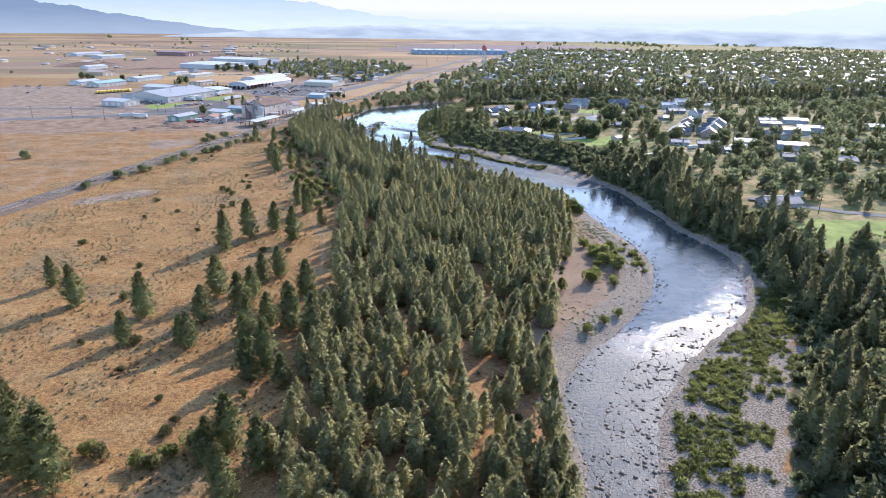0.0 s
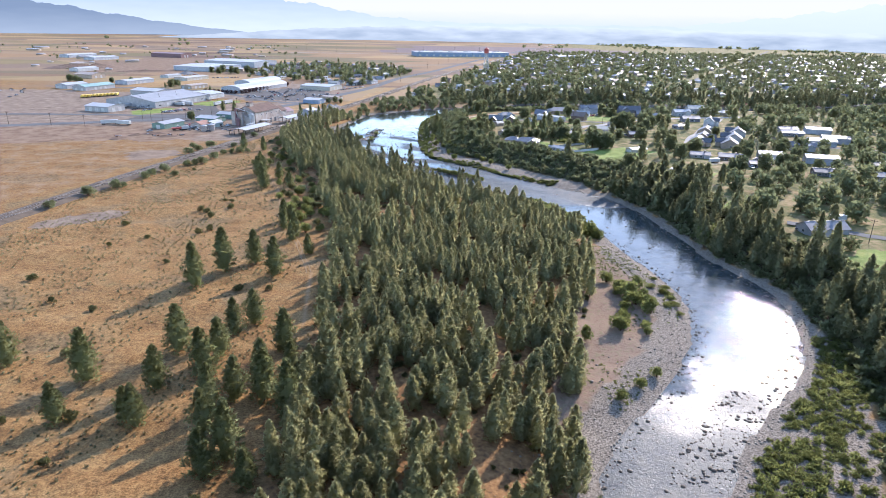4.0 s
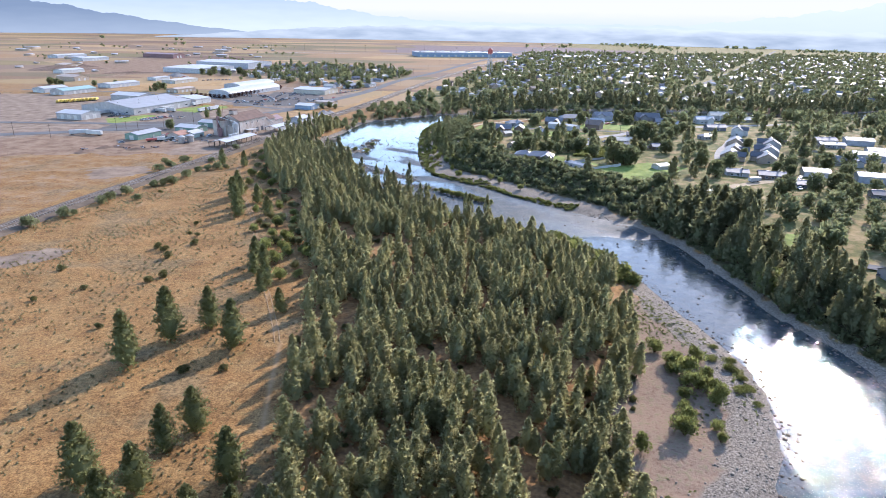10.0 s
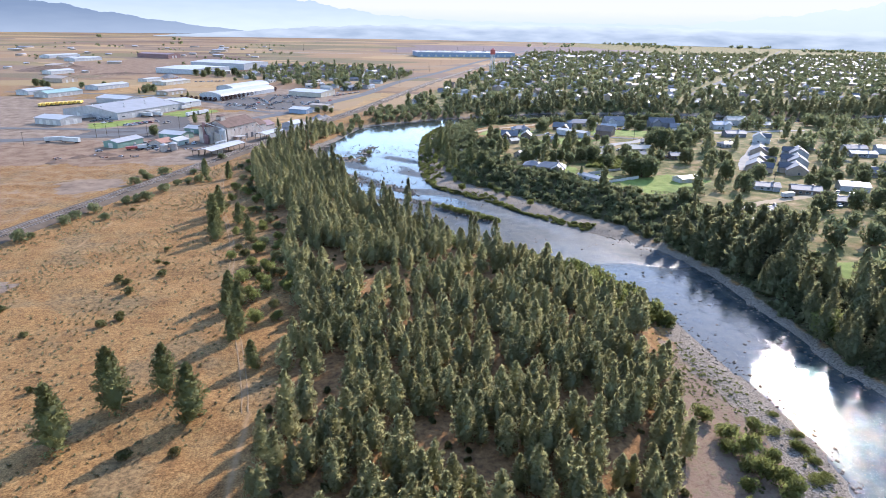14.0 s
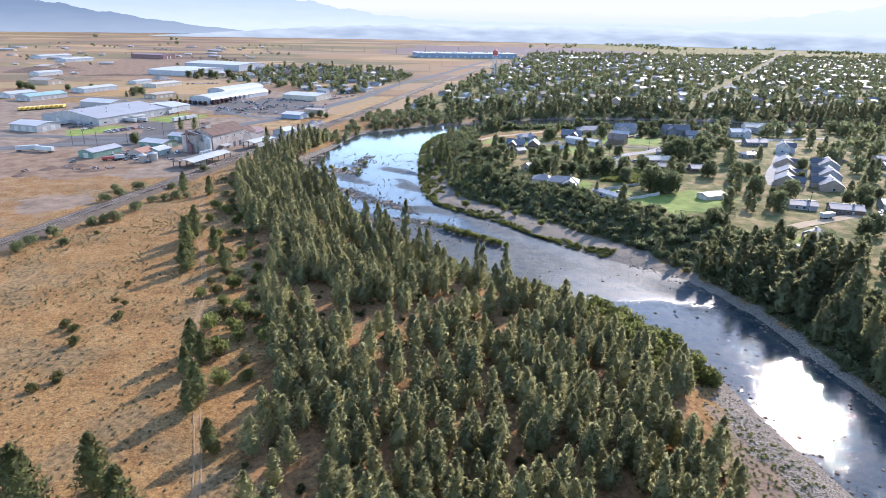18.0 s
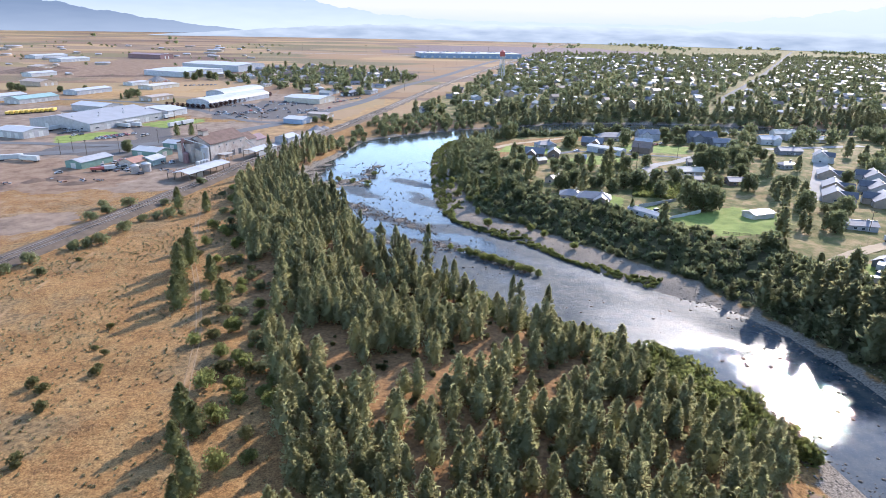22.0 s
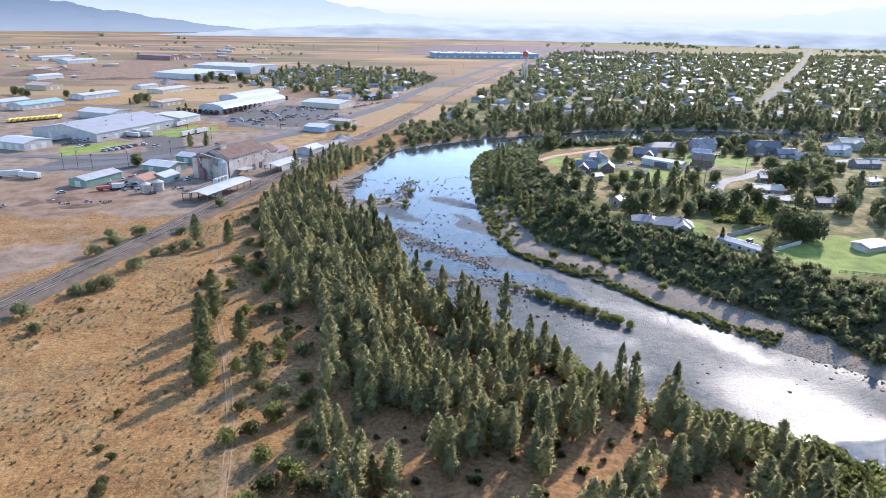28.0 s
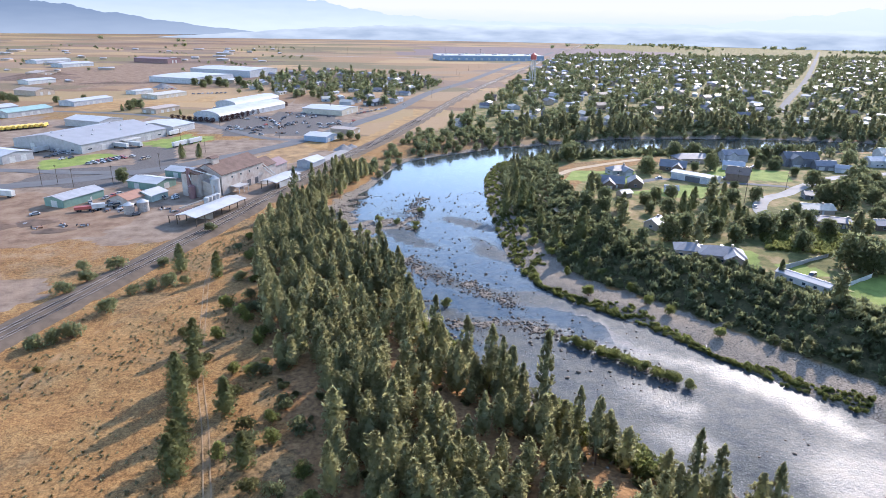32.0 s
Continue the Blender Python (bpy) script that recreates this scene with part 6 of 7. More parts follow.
# trees that stand out between the houses
for i, (x, y, k) in enumerate([(73, 599, 1.4), (64, 596, 1.2), (76, 591, 1.2), (78, 632, 1.2), (134, 714, 1.3), (191, 698, 0.7), (85, 537, 1.3), (75, 541, 0.9), (74, 564, 1.0), (115, 564, 0.9), (154, 568, 1.0), (147, 565, 0.9), (156, 543, 1.0), (153, 546, 0.9), (166, 548, 0.8), (167, 545, 0.7), (140, 547, 0.8), (142, 479, 0.6)]):
    plant(FIELD_PINES[i % 3], x, y, k, 1.05, label="dark pointed conifer in a garden above the bluff")
for i, (x, y, k) in enumerate([(143, 587, 0.9), (138, 562, 1.0), (134, 580, 0.8), (198, 583, 0.9), (159, 528, 1.1), (168, 528, 1.2), (180, 532, 1.1), (235, 565, 1.9), (273, 602, 1.6), (230, 573, 1.3), (253, 612, 1.2), (258, 571, 1.1), (176, 486, 1.6), (185, 489, 1.4), (186, 481, 1.4), (140, 530, 0.8), (92, 529, 1.0), (94, 514, 0.8), (101, 605, 0.7), (97, 605, 0.8), (155, 593, 0.8), (262, 641, 0.7), (242, 545, 0.9), (195, 537, 1.0), (233, 540, 0.9)]):
    if all(math.hypot(x - o.location.x, y - o.location.y) > 8 for o in HOMES):
        plant(BROADS[i % 3], x, y, k, 0.95, label="broad leafy tree between gardens")
# rows of trees across the far plain
rx, ry = scatter(rs, -1800, 3200, 2250, 3500, 46.0, 0.5)
rok = (waves(rx, ry, 77, 520) + 0.9 * waves(rx * 0.35, ry * 1.6, 78, 300) > np.where(rx > 400 + (ry - 2250) * 0.6, 0.75, 1.7)) & ~inside(PLOUGH, rx, ry) & (off_line(RAIL_LINE, rx, ry) > 40)
thicket("plain_trees", [broad_arrays(s, 9, 5.5, 0.05, 4, 6, 4.0) for s in (66, 67)], [(a, b, -0.2, rs.uniform(0.9, 1.7), 0.9) for a, b in zip(rx[rok], ry[rok])], LEAF, "distant tree rows across the plain", wood=False)
# berry rows beside the houses
ox, oy = scatter(rs, 150, 205, 495, 545, 2.3, 0.35)
ook = inside([(156, 508), (178, 498), (203, 520), (196, 536), (170, 540)], ox, oy)
for o in HOMES:
    ook &= np.hypot(ox - o.location.x, oy - o.location.y) > 11
thicket("berry_rows", LOW_BUSHES, places(ox[ook], oy[ook], 0.8, 1.2), WILLOW, "dense green berry rows behind a garden", "bushes", False)
# scattered sheds and stores of the far plain
sx2, sy2 = scatter(rs, -1000, -180, 1260, 2500, 70.0, 0.5)
sok = (rs.uniform(0, 1, sx2.shape) < 0.17) & (off_line(HIGHWAY, sx2, sy2) > 60)
fw = thicket("far_sheds", [far_house_arrays(24, 12, 4.5, 1.6), far_house_arrays(40, 16, 5.5, 1.6), far_house_arrays(14, 9, 3.5, 2.0)], [(a, b, 0, rs.uniform(0.7, 1.2), 0.8) for a, b in zip(sx2[sok], sy2[sok])], P["grey"], "small pale sheds scattered over the far plain", "sheds", soft=False)
fw.data.materials[1] = P["tan"]
cx2, cy2 = scatter(rs, -1100, -150, 1150, 2600, 30.0, 0.5)
cok = (waves(cx2, cy2, 91, 260) + 0.5 * waves(cx2, cy2, 92, 90) > 0.8) & (off_line(HIGHWAY, cx2, cy2) > 30) & ~inside(YARD, cx2, cy2)
thicket("plain_clumps", FAR_BROADS, [(a, b, -0.2, rs.uniform(0.35, 0.85), 0.8) for a, b in zip(cx2[cok], cy2[cok])], LEAF, "clumps of trees between far sheds", wood=False)

# ---- bushes, shrubs and rocks ----
FIELD_BUSH = [(-70, 157), (-71, 174), (-86, 174), (-50, 132), (-51, 128), (-36, 142), (-56, 141), (-106, 327), (-105, 301), (-76, 277), (-75, 348), (-71, 339), (-70, 383), (-65, 359), (-72, 314), (-67, 317), (-34, 249), (-44, 248), (-70, 370), (-65, 356), (-78, 351), (-68, 319), (-102, 444), (-68, 462), (-66, 366), (-92, 310), (-88, 236), (-104, 244), (-119, 265), (-84, 205)]
RAIL_BUSH = [(-134, 400), (-131, 404), (-125, 424), (-119, 442), (-124, 432), (-110, 430), (-110, 458), (-105, 462), (-117, 498), (-113, 508), (-93, 496), (-88, 500), (-83, 503), (-78, 505), (-97, 482), (-105, 461), (-109, 458), (-101, 464), (-106, 519), (-81, 563), (-90, 523), (-143, 385), (-152, 360), (-223, 450), (-219, 446), (-119, 520)]
EDGE_BUSH = [(-41, 382), (-33, 376), (-42, 369), (-37, 371), (-33, 361), (-27, 356), (-23, 352), (-27, 343), (-34, 346), (-37, 389), (-34, 405), (-59, 481), (-57, 445), (-57, 459), (-54, 117), (-51, 116), (-48, 120), (-43, 121), (-46, 427), (-50, 470), (-66, 122), (-63, 121), (-24, 336), (-29, 330), (-20, 322), (-18, 314), (-25, 312), (-31, 352), (-16, 334), (-45, 402), (-41, 412), (-49, 438)]
for i, (x, y) in enumerate(FIELD_BUSH):
    plant(BUSHES[i % 3], x, y, rs.uniform(0.8, 1.6))
for i, (x, y) in enumerate(RAIL_BUSH):
    plant(DARK_BUSHES[i % 2], x, y, rs.uniform(1.2, 2.4))
for i, (x, y) in enumerate(EDGE_BUSH):
    plant(GREEN_BUSHES[i % 2] if i % 3 else BUSHES[i % 3], x, y, rs.uniform(1.3, 2.3), label="round green bush at the edge of the pines")
edge_rs = np.random.RandomState(29)
for i in range(46):
    y = edge_rs.uniform(325, 560)
    x = np.interp(y, [325, 383, 440, 500, 560], [-15, -27, -40, -52, -60]) + edge_rs.normal(-1, 4.5)
    plant((GREEN_BUSHES + DARK_BUSHES)[i % 4], x, y, edge_rs.uniform(0.8, 1.9), edge_rs.uniform(0.8, 1.1), label="round green bush at the edge of the pines")
ISLAND = [(-10, 570), (-4, 593), (14, 577), (-18, 559), (-15, 552), (-12, 546), (-31, 595), (6, 587), (20, 607), (18, 487), (52, 456), (48, 460), (56, 452), (55, 454), (58, 450), (61, 448), (63, 444), (66, 442), (68, 439), (71, 436), (73, 433), (75, 430), (77, 429), (60, 446), (65, 445), (80, 426), (-20, 561), (-12, 548), (-22, 535), (-18, 541), (15, 583)]
BAR = [(96, 244), (97, 237), (96, 230), (103, 245), (94, 252), (98, 226), (82, 211), (94, 232), (91, 212), (98, 222), (87, 221), (85, 215), (93, 240), (100, 233), (90, 227), (69, 207), (74, 178), (81, 183), (66, 173), (89, 207)]
LOW_BAR = [(112, 238), (113, 251), (110, 228), (110, 239), (108, 221), (111, 233), (109, 245), (114, 243), (107, 227), (115, 312)]
for i, (x, y) in enumerate(ISLAND):
    plant(GREEN_BUSHES[i % 2], x, y, rs.uniform(1.0, 1.7), 0.8, label="green willow bush among river stones", z=max(ground_z(x, y), RIVER_Z))
for i, (x, y) in enumerate(BAR):
    plant(GREEN_BUSHES[i % 2], x, y, rs.uniform(1.0, 2.0) * (1.25 if i < 15 else 0.8), rs.uniform(0.9, 1.3), label="tall green willow bush on the gravel bar")
for i, (x, y) in enumerate(LOW_BAR):
    plant(GREEN_BUSHES[i % 2], x, y, rs.uniform(1.0, 1.6), 0.45, label="low bright green bush on cobbles")
# dry tufts of sage over the field
qx, qy = scatter(rs, -175, -12, 90, 560, 1.75, 0.5)
qd = off_line(RAIL_LINE, qx, qy)
qok = (waves(qx, qy, 61, 55) + rs.uniform(-1.0, 1.0, qx.shape) > 0.42) & (qd > 8) & ~inside(FOREST, qx, qy) & (off_line(TRAIL, qx, qy) > 2.5) & (qx - np.interp(qy, [p[1] for p in RAIL], [p[0] for p in RAIL]) > 6)
DRY = leafy("dry_sage", (0.23, 0.20, 0.105), (0.40, 0.34, 0.18), 0.45)
thicket("sage_tufts", [bush_arrays(s, 0.45, 0.55, 2, 6, 0.38) for s in (91, 92)], places(qx[qok], qy[qok], 0.5, 1.15), DRY, "grey-brown sage tufts in dry grass", "scrub", False)
# undergrowth of the grove
vx, vy = scatter(rs, -70, 115, 90, 690, 4.2, 0.5)
vok = inside(FOREST, vx, vy) & (rs.uniform(0, 1, vx.shape) < 0.25)
thicket("undergrowth", LOW_BUSHES, places(vx[vok], vy[vok], 0.4, 1.1), SAGE, "low scrub under the pines", "scrub", False)
# herbs and grass on the inner gravel bar
hx2, hy2 = scatter(rs, 50, 120, 150, 350, 1.3, 0.5)
hdw = off_line(W_LINE, hx2, hy2)
hok = ~inside(CHANNEL, hx2, hy2) & ~inside(EAST, hx2, hy2) & (hdw > 4) & (hdw < 24) & ~inside(FOREST, hx2, hy2) & (waves(hx2, hy2, 63, 34) + 0.8 * (hy2 > 262) + rs.uniform(-0.8, 0.8, hx2.shape) > 0.62)
thicket("bar_herbs", [bush_arrays(s, 0.4, 0.6, 3, 8, 0.3) for s in (93, 94)], places(hx2[hok], hy2[hok], 0.5, 1.2, 0.6, 1.0), WILLOW, "low green herbs between cobbles", "herbs", False)
# willow strips along the water
q, nrm = along(E_LINE, 1.6)
sel = (q[:, 1] > 395) & (q[:, 1] < 735) & (q[:, 0] < 120)
strip_x, strip_y = [], []
for (a, b), (c, d) in zip(q[sel], nrm[sel]):
    for o in range(4):
        wide = 5.0 + 3.0 * math.sin(b * 0.11) + 1.5 * math.sin(b * 0.31) + 6 * (b > 520)
        u = -rs.uniform(0.2, max(0.5, wide))
        strip_x.append(a + c * u)
        strip_y.append(b + d * u)
thicket("willow_strip", LOW_BUSHES, places(np.array(strip_x), np.array(strip_y), 0.4, 0.95, 0.7, 1.1), WILLOW, "green strip of willow shrubs along the water", "bushes", False)
wx2, wy2 = scatter(rs, 45, 150, 60, 235, 1.7, 0.5)
wde = off_line(E_LINE, wx2, wy2)
wok = inside(EAST, wx2, wy2) & (wde > 4) & (wde < 26) & (wy2 < 200) & (waves(wx2, wy2, 71, 26) + 1.3 * (wde < 18) - 0.35 + rs.uniform(-0.35, 0.35, wx2.shape) > 0.1)
thicket("bar_shrubs", [bush_arrays(s, 1.3, 1.6, 6, 26, 0.36) for s in (84, 85, 86)], places(wx2[wok], wy2[wok], 0.5, 1.2, 0.6, 1.0), WILLOW, "dense low green shrubs on the gravel bar", "bushes", False)
wx3, wy3 = scatter(rs, -10, 60, 395, 500, 3.0, 0.5)
wdw = off_line(W_LINE, wx3, wy3)
wok = ~inside(CHANNEL, wx3, wy3) & (wdw < 9) & (wx3 < 70) & ~inside(EAST, wx3, wy3) & (rs.uniform(0, 1, wx3.shape) < 0.55)
thicket("bank_willows", LOW_BROADS, places(wx3[wok], wy3[wok], 0.3, 0.62), WILLOW, "pale green willows along the near bank", "bushes")
wl = BROADS[0]
plant((wl[0], wl[1], mesh_of("crown", broad_arrays(47, 9, 4.2, 0.08, 22, 34, 0.7)[0], WILLOW), wl[3], "big round yellow-green willow on the bank", "tree", "willows"), 158, 290, 1.05)


def rock_arrays(seed):
    rng = np.random.RandomState(seed)
    bm = bmesh.new()
    bmesh.ops.create_icosphere(bm, subdivisions=1, radius=0.5)
    for v in bm.verts:
        v.co *= rng.uniform(0.75, 1.15)
        v.co.z *= 0.62
    co = np.array([v.co for v in bm.verts])
    tri = np.array([[v.index for v in f.verts] for f in bm.faces])
    bm.free()
    return co, tri


ROCKS = [(rock_arrays(s), rock_arrays(s + 50)) for s in (1, 2, 3, 4)]
STONE = painted("bar_stones", (0.36, 0.30, 0.225), 0.85, 0.3, 0.8)


def stones(name, x, y, lo, hi, label, z=None, mat=None):
    zz = land(x, y)[0] if z is None else np.full(x.shape, z)
    s = lo + (hi - lo) * rs.uniform(0, 1, x.shape) ** 3
    pl = [(a, b, max(c, RIVER_Z - 0.1) + 0.05, d, rs.uniform(0.8, 1.2)) for a, b, c, d in zip(x, y, zz, s)]
    return thicket(name, ROCKS, pl, mat or ROCK, label, "rocks", False, False)


# shoals in the upper reach
kx, ky = scatter(rs, -35, 80, 425, 650, 0.82, 0.5)
bank_d = off_line(W_LINE, kx, ky)
shoal = 1.15 * np.exp(-(np.min([off_line(p, kx, ky) for p in SHOALS], 0) / 4.2) ** 2) + 0.6 * np.exp(-(bank_d / 4) ** 2) + 0.05
ks = inside(CHANNEL, kx, ky) & (rs.uniform(0, 1, kx.shape) < shoal * (0.62 + 0.4 * waves(kx, ky, 81, 13)))
stones("shoal_rocks", kx[ks], ky[ks], 0.45, 1.7, "wet brown rocks breaking the shallow water", RIVER_Z + 0.05)
kx, ky = scatter(rs, 20, 165, 60, 400, 1.1, 0.5)
dm = np.minimum(off_line(W_LINE, kx, ky), off_line(E_LINE, kx, ky))
ks = (rs.uniform(0, 1, kx.shape) < np.where(inside(CHANNEL, kx, ky), 0.5 * np.exp(-(dm / 3.2) ** 2) + 0.012, 0.6 * np.exp(-(dm / 13) ** 2) * (dm < 24)))
field = inside(CHANNEL, kx, ky) & (off_line(E_LINE, kx, ky) < 13 * (1 - smooth(165, 205, ky))) & (ky > 80) & (rs.uniform(0, 1, kx.shape) < 0.42 + 0.35 * waves(kx, ky, 83, 12))
ks |= field
land_side = ks & ~inside(CHANNEL, kx, ky)
stones("bank_stones", kx[land_side], ky[land_side], 0.25, 1.05, "grey cobbles and boulders on the gravel bar", mat=STONE)
stones("river_rocks", kx[ks & ~land_side], ky[ks & ~land_side], 0.4, 1.6, "dark wet rocks along the river edge", RIVER_Z - 0.05)
kx, ky = scatter(rs, 50, 160, 395, 560, 1.5, 0.5)
ks = inside(EAST, kx, ky) & (off_line(E_LINE, kx, ky) < 20) & (rs.uniform(0, 1, kx.shape) < 0.35)
stones("bar_stones", kx[ks], ky[ks], 0.25, 0.9, "pale cobbles on the long gravel bar", mat=STONE)
kx, ky = scatter(rs, -40, 120, 560, 800, 1.5, 0.5)
ks = ~inside(CHANNEL, kx, ky) & ~inside(EAST, kx, ky) & (off_line(W_LINE, kx, ky) < 6) & (rs.uniform(0, 1, kx.shape) < 0.6)
stones("riprap", kx[ks], ky[ks], 0.5, 1.6, "grey rocks along the outer bank", mat=STONE)
BOULDER = mesh_of("boulder", rock_arrays(7), ROCK)
for i in range(24):
    x, y = rs.uniform(118, 150), rs.uniform(225, 395)
    if inside(CHANNEL, np.array([x]), np.array([y]))[0]:
        b = tagged(new("boulder", BOULDER), "dark boulder standing out of the river", "boulder", "boulders of the river")
        b.location, b.rotation_euler = (x, y, RIVER_Z), (0, 0, rs.uniform(0, 6))
        b.scale = (rs.uniform(0.8, 1.7),) * 2 + (rs.uniform(0.7, 1.3),)
lg = tagged(new("driftwood_log"), "bleached white log on the gravel bar", "log")
lg.matrix_world = pose(96, 446, ground_z(96, 446) + 0.25, 0, 90, 60)
la = tube([(0, 0, 0, 0.22), (0.05, 0.1, 3, 0.18), (0.1, 0, 6.5, 0.08)])
part("trunk", mesh_of("trunk", la, P["cream"]), None, lg)

# ---- vehicles ----
TYRE = painted("tyre", (0.03, 0.03, 0.03), 0.9)


def car_model(paint, label, long=4.6, van=False):
    e = new("car")
    h = 1.0 if not van else 1.1
    prof = [(-long / 2, 0.35), (-long / 2, 0.85), (-long / 2 + 0.9, 0.98), (long / 2 - 0.5, 1.02), (long / 2, 0.8), (long / 2, 0.35)]
    bm = prism(prof, -0.88, 0.88)
    bmesh.ops.transform(bm, matrix=Matrix.Rotation(-math.pi / 2, 4, "Z"), verts=bm.verts)
    part("body", bm, paint, e)
    top = [(-long / 2 + 1.0, 1.0), (-long / 2 + 1.8, 1.5 if not van else 1.9), (long / 2 - (1.1 if not van else 0.3), 1.5 if not van else 1.9), (long / 2 - (0.4 if not van else 0.1), 1.0)]
    bm = prism(top, -0.78, 0.78)
    bmesh.ops.transform(bm, matrix=Matrix.Rotation(-math.pi / 2, 4, "Z"), verts=bm.verts)
    part("cabin", bm, m_glass, e)
    rf = [(-long / 2 + 1.75, 1.5 if not van else 1.9), (-long / 2 + 1.8, 1.56 if not van else 1.98), (long / 2 - (1.1 if not van else 0.3), 1.56 if not van else 1.98), (long / 2 - (1.05 if not van else 0.25), 1.5 if not van else 1.9)]
    bm = prism(rf, -0.8, 0.8)
    bmesh.ops.transform(bm, matrix=Matrix.Rotation(-math.pi / 2, 4, "Z"), verts=bm.verts)
    part("roof", bm, paint, e)
    wm = bpy.data.meshes.new("wheel")
    bm = drum(0.34, 0.24, 12)
    bmesh.ops.transform(bm, matrix=Matrix.Rotation(math.pi / 2, 4, "X"), verts=bm.verts)
    bm.to_mesh(wm)
    bm.free()
    wm.materials.append(TYRE)
    for sx in (-long * 0.31, long * 0.31):
        for sy in (-0.72, 0.92):
            part("wheel", wm, None, e).location = (sx, sy + 0.02, 0.34)
    return tagged(e, label, "car", "parked cars")


CAR_SPOTS_A = [(-213, 731, 63), (-209, 735, 63), (-190, 715, 153), (-186, 717, 153), (-183, 720, 153), (-180, 723, 153), (-177, 728, 153), (-174, 733, 153), (-170, 738, 153), (-160, 728, 63), (-158, 732, 63), (-240, 766, 153), (-231, 760, 153), (-224, 755, 153), (-217, 750, 153), (-247, 773, 153), (-148, 626, 63), (-146, 631, 63), (-144, 634, 60), (-138, 611, 30), (-134, 606, 80)]
CAR_SPOTS_B = [(-123, 594, 30), (-153, 618, 120), (-112, 624, 63), (-96, 903, 63), (-87, 914, 63), (-74, 892, 63), (-98, 879, 63), (-122, 869, 153), (-110, 860, 153), (-69, 962, 63), (-56, 941, 63), (-153, 984, 63), (-168, 998, 63), (-10, 985, 63), (-3, 1009, 63), (7, 1024, 63), (-18, 902, 63), (170, 639, 20), (201, 390, 30), (205, 387, 60), (272, 430, 40), (275, 433, 40), (269, 426, 40), (256, 408, 70), (198, 284, 40)]
CAR_SPOTS_C = [(-450, 938, 63), (-446, 930, 63), (-440, 922, 63), (-434, 935, 63), (-428, 927, 63), (-420, 940, 63), (-413, 916, 63), (-405, 900, 63), (-398, 870, 63), (-396, 850, 63), (212, 636, 10), (244, 664, 20), (251, 668, 20), (154, 478, 30), (137, 511, 50), (190, 570, 60), (-20, 880, 63), (40, 1030, 66), (120, 1230, 66), (200, 560, 20), (224, 536, 10), (291, 575, 55)]
paints_c = [(P["white"], "white car parked on bare ground"), (P["grey"], "grey car parked on bare ground"), (P["charcoal"], "black car parked on bare ground"), (P["sky"], "silver-blue car parked on bare ground"), (P["red"], "red car parked on bare ground"), (P["tan"], "beige van parked on bare ground")]
car_models = [car_model(p, l, van=(i == 5)) for i, (p, l) in enumerate(paints_c)]
for i, (x, y, t) in enumerate(CAR_SPOTS_A + CAR_SPOTS_B + CAR_SPOTS_C):
    k = (0, 2, 1, 0, 3, 2, 1, 4, 0, 5)[i % 10]
    m = pose(x, y, ground_z(x, y) + (0.15 if 60 < x else 0.03), 0, 0, t)
    if i < 12 and not car_models[k].get("set"):
        car_models[k].matrix_world = m
        car_models[k]["set"] = 1
    else:
        copy_thing(car_models[k], m)


def trailer(x, y, t, paint, label, long=14.0, high=2.9, name="semi_trailer", cat="trailer"):
    e = tagged(new(name), label, cat)
    e.matrix_world = pose(x, y, ground_z(x, y), 0, 0, t)
    part("box", block(-long / 2, long / 2, -1.25, 1.25, 1.1, 1.1 + high), paint, e)
    part("chassis", block(-long / 2 + 0.3, long / 2 - 0.3, -0.5, 0.5, 0.75, 1.1), TYRE, e)
    for sx in (-long / 2 + 1.4, -long / 2 + 2.7, long / 2 - 2.2):
        for sy in (-1.0, 1.0):
            bm = drum(0.5, 0.3, 12)
            bmesh.ops.transform(bm, matrix=Matrix.Rotation(math.pi / 2, 4, "X"), verts=bm.verts)
            part("wheel", bm, TYRE, e).location = (sx, sy + 0.15, 0.5)


for x, y, t in ((-189, 772, 153), (-181, 777, 153), (-148, 777, 63), (-140, 790, 63), (-238, 760, 60), (-165, 828, 63), (-216, 638, 20), (-203, 634, 160)):
    trailer(x, y, t, P["white"], "white box trailer parked in a yard")
trailer(-150, 603, 20, P["red"], "red flatbed load in the mill yard", 9, 1.4)
trailer(-144, 605, 20, P["white"], "white box body in the mill yard", 6, 2.2)
for x, y, t in ((194, 398, -10), (200, 402, 20), (191, 384, -15), (207, 396, 40), (279, 425, 20), (225, 293, 0), (241, 428, 10)):
    trailer(x, y, t, P["white"], "white camping trailer parked on bare earth", 7.5, 2.2, "camper", "camper")
for i in range(10):
    trailer(-316 + i * 3.4, 850 + i * 2.6, 95, P["yellow"], "yellow school bus in a row", 10, 2.3, "school_bus", "bus")

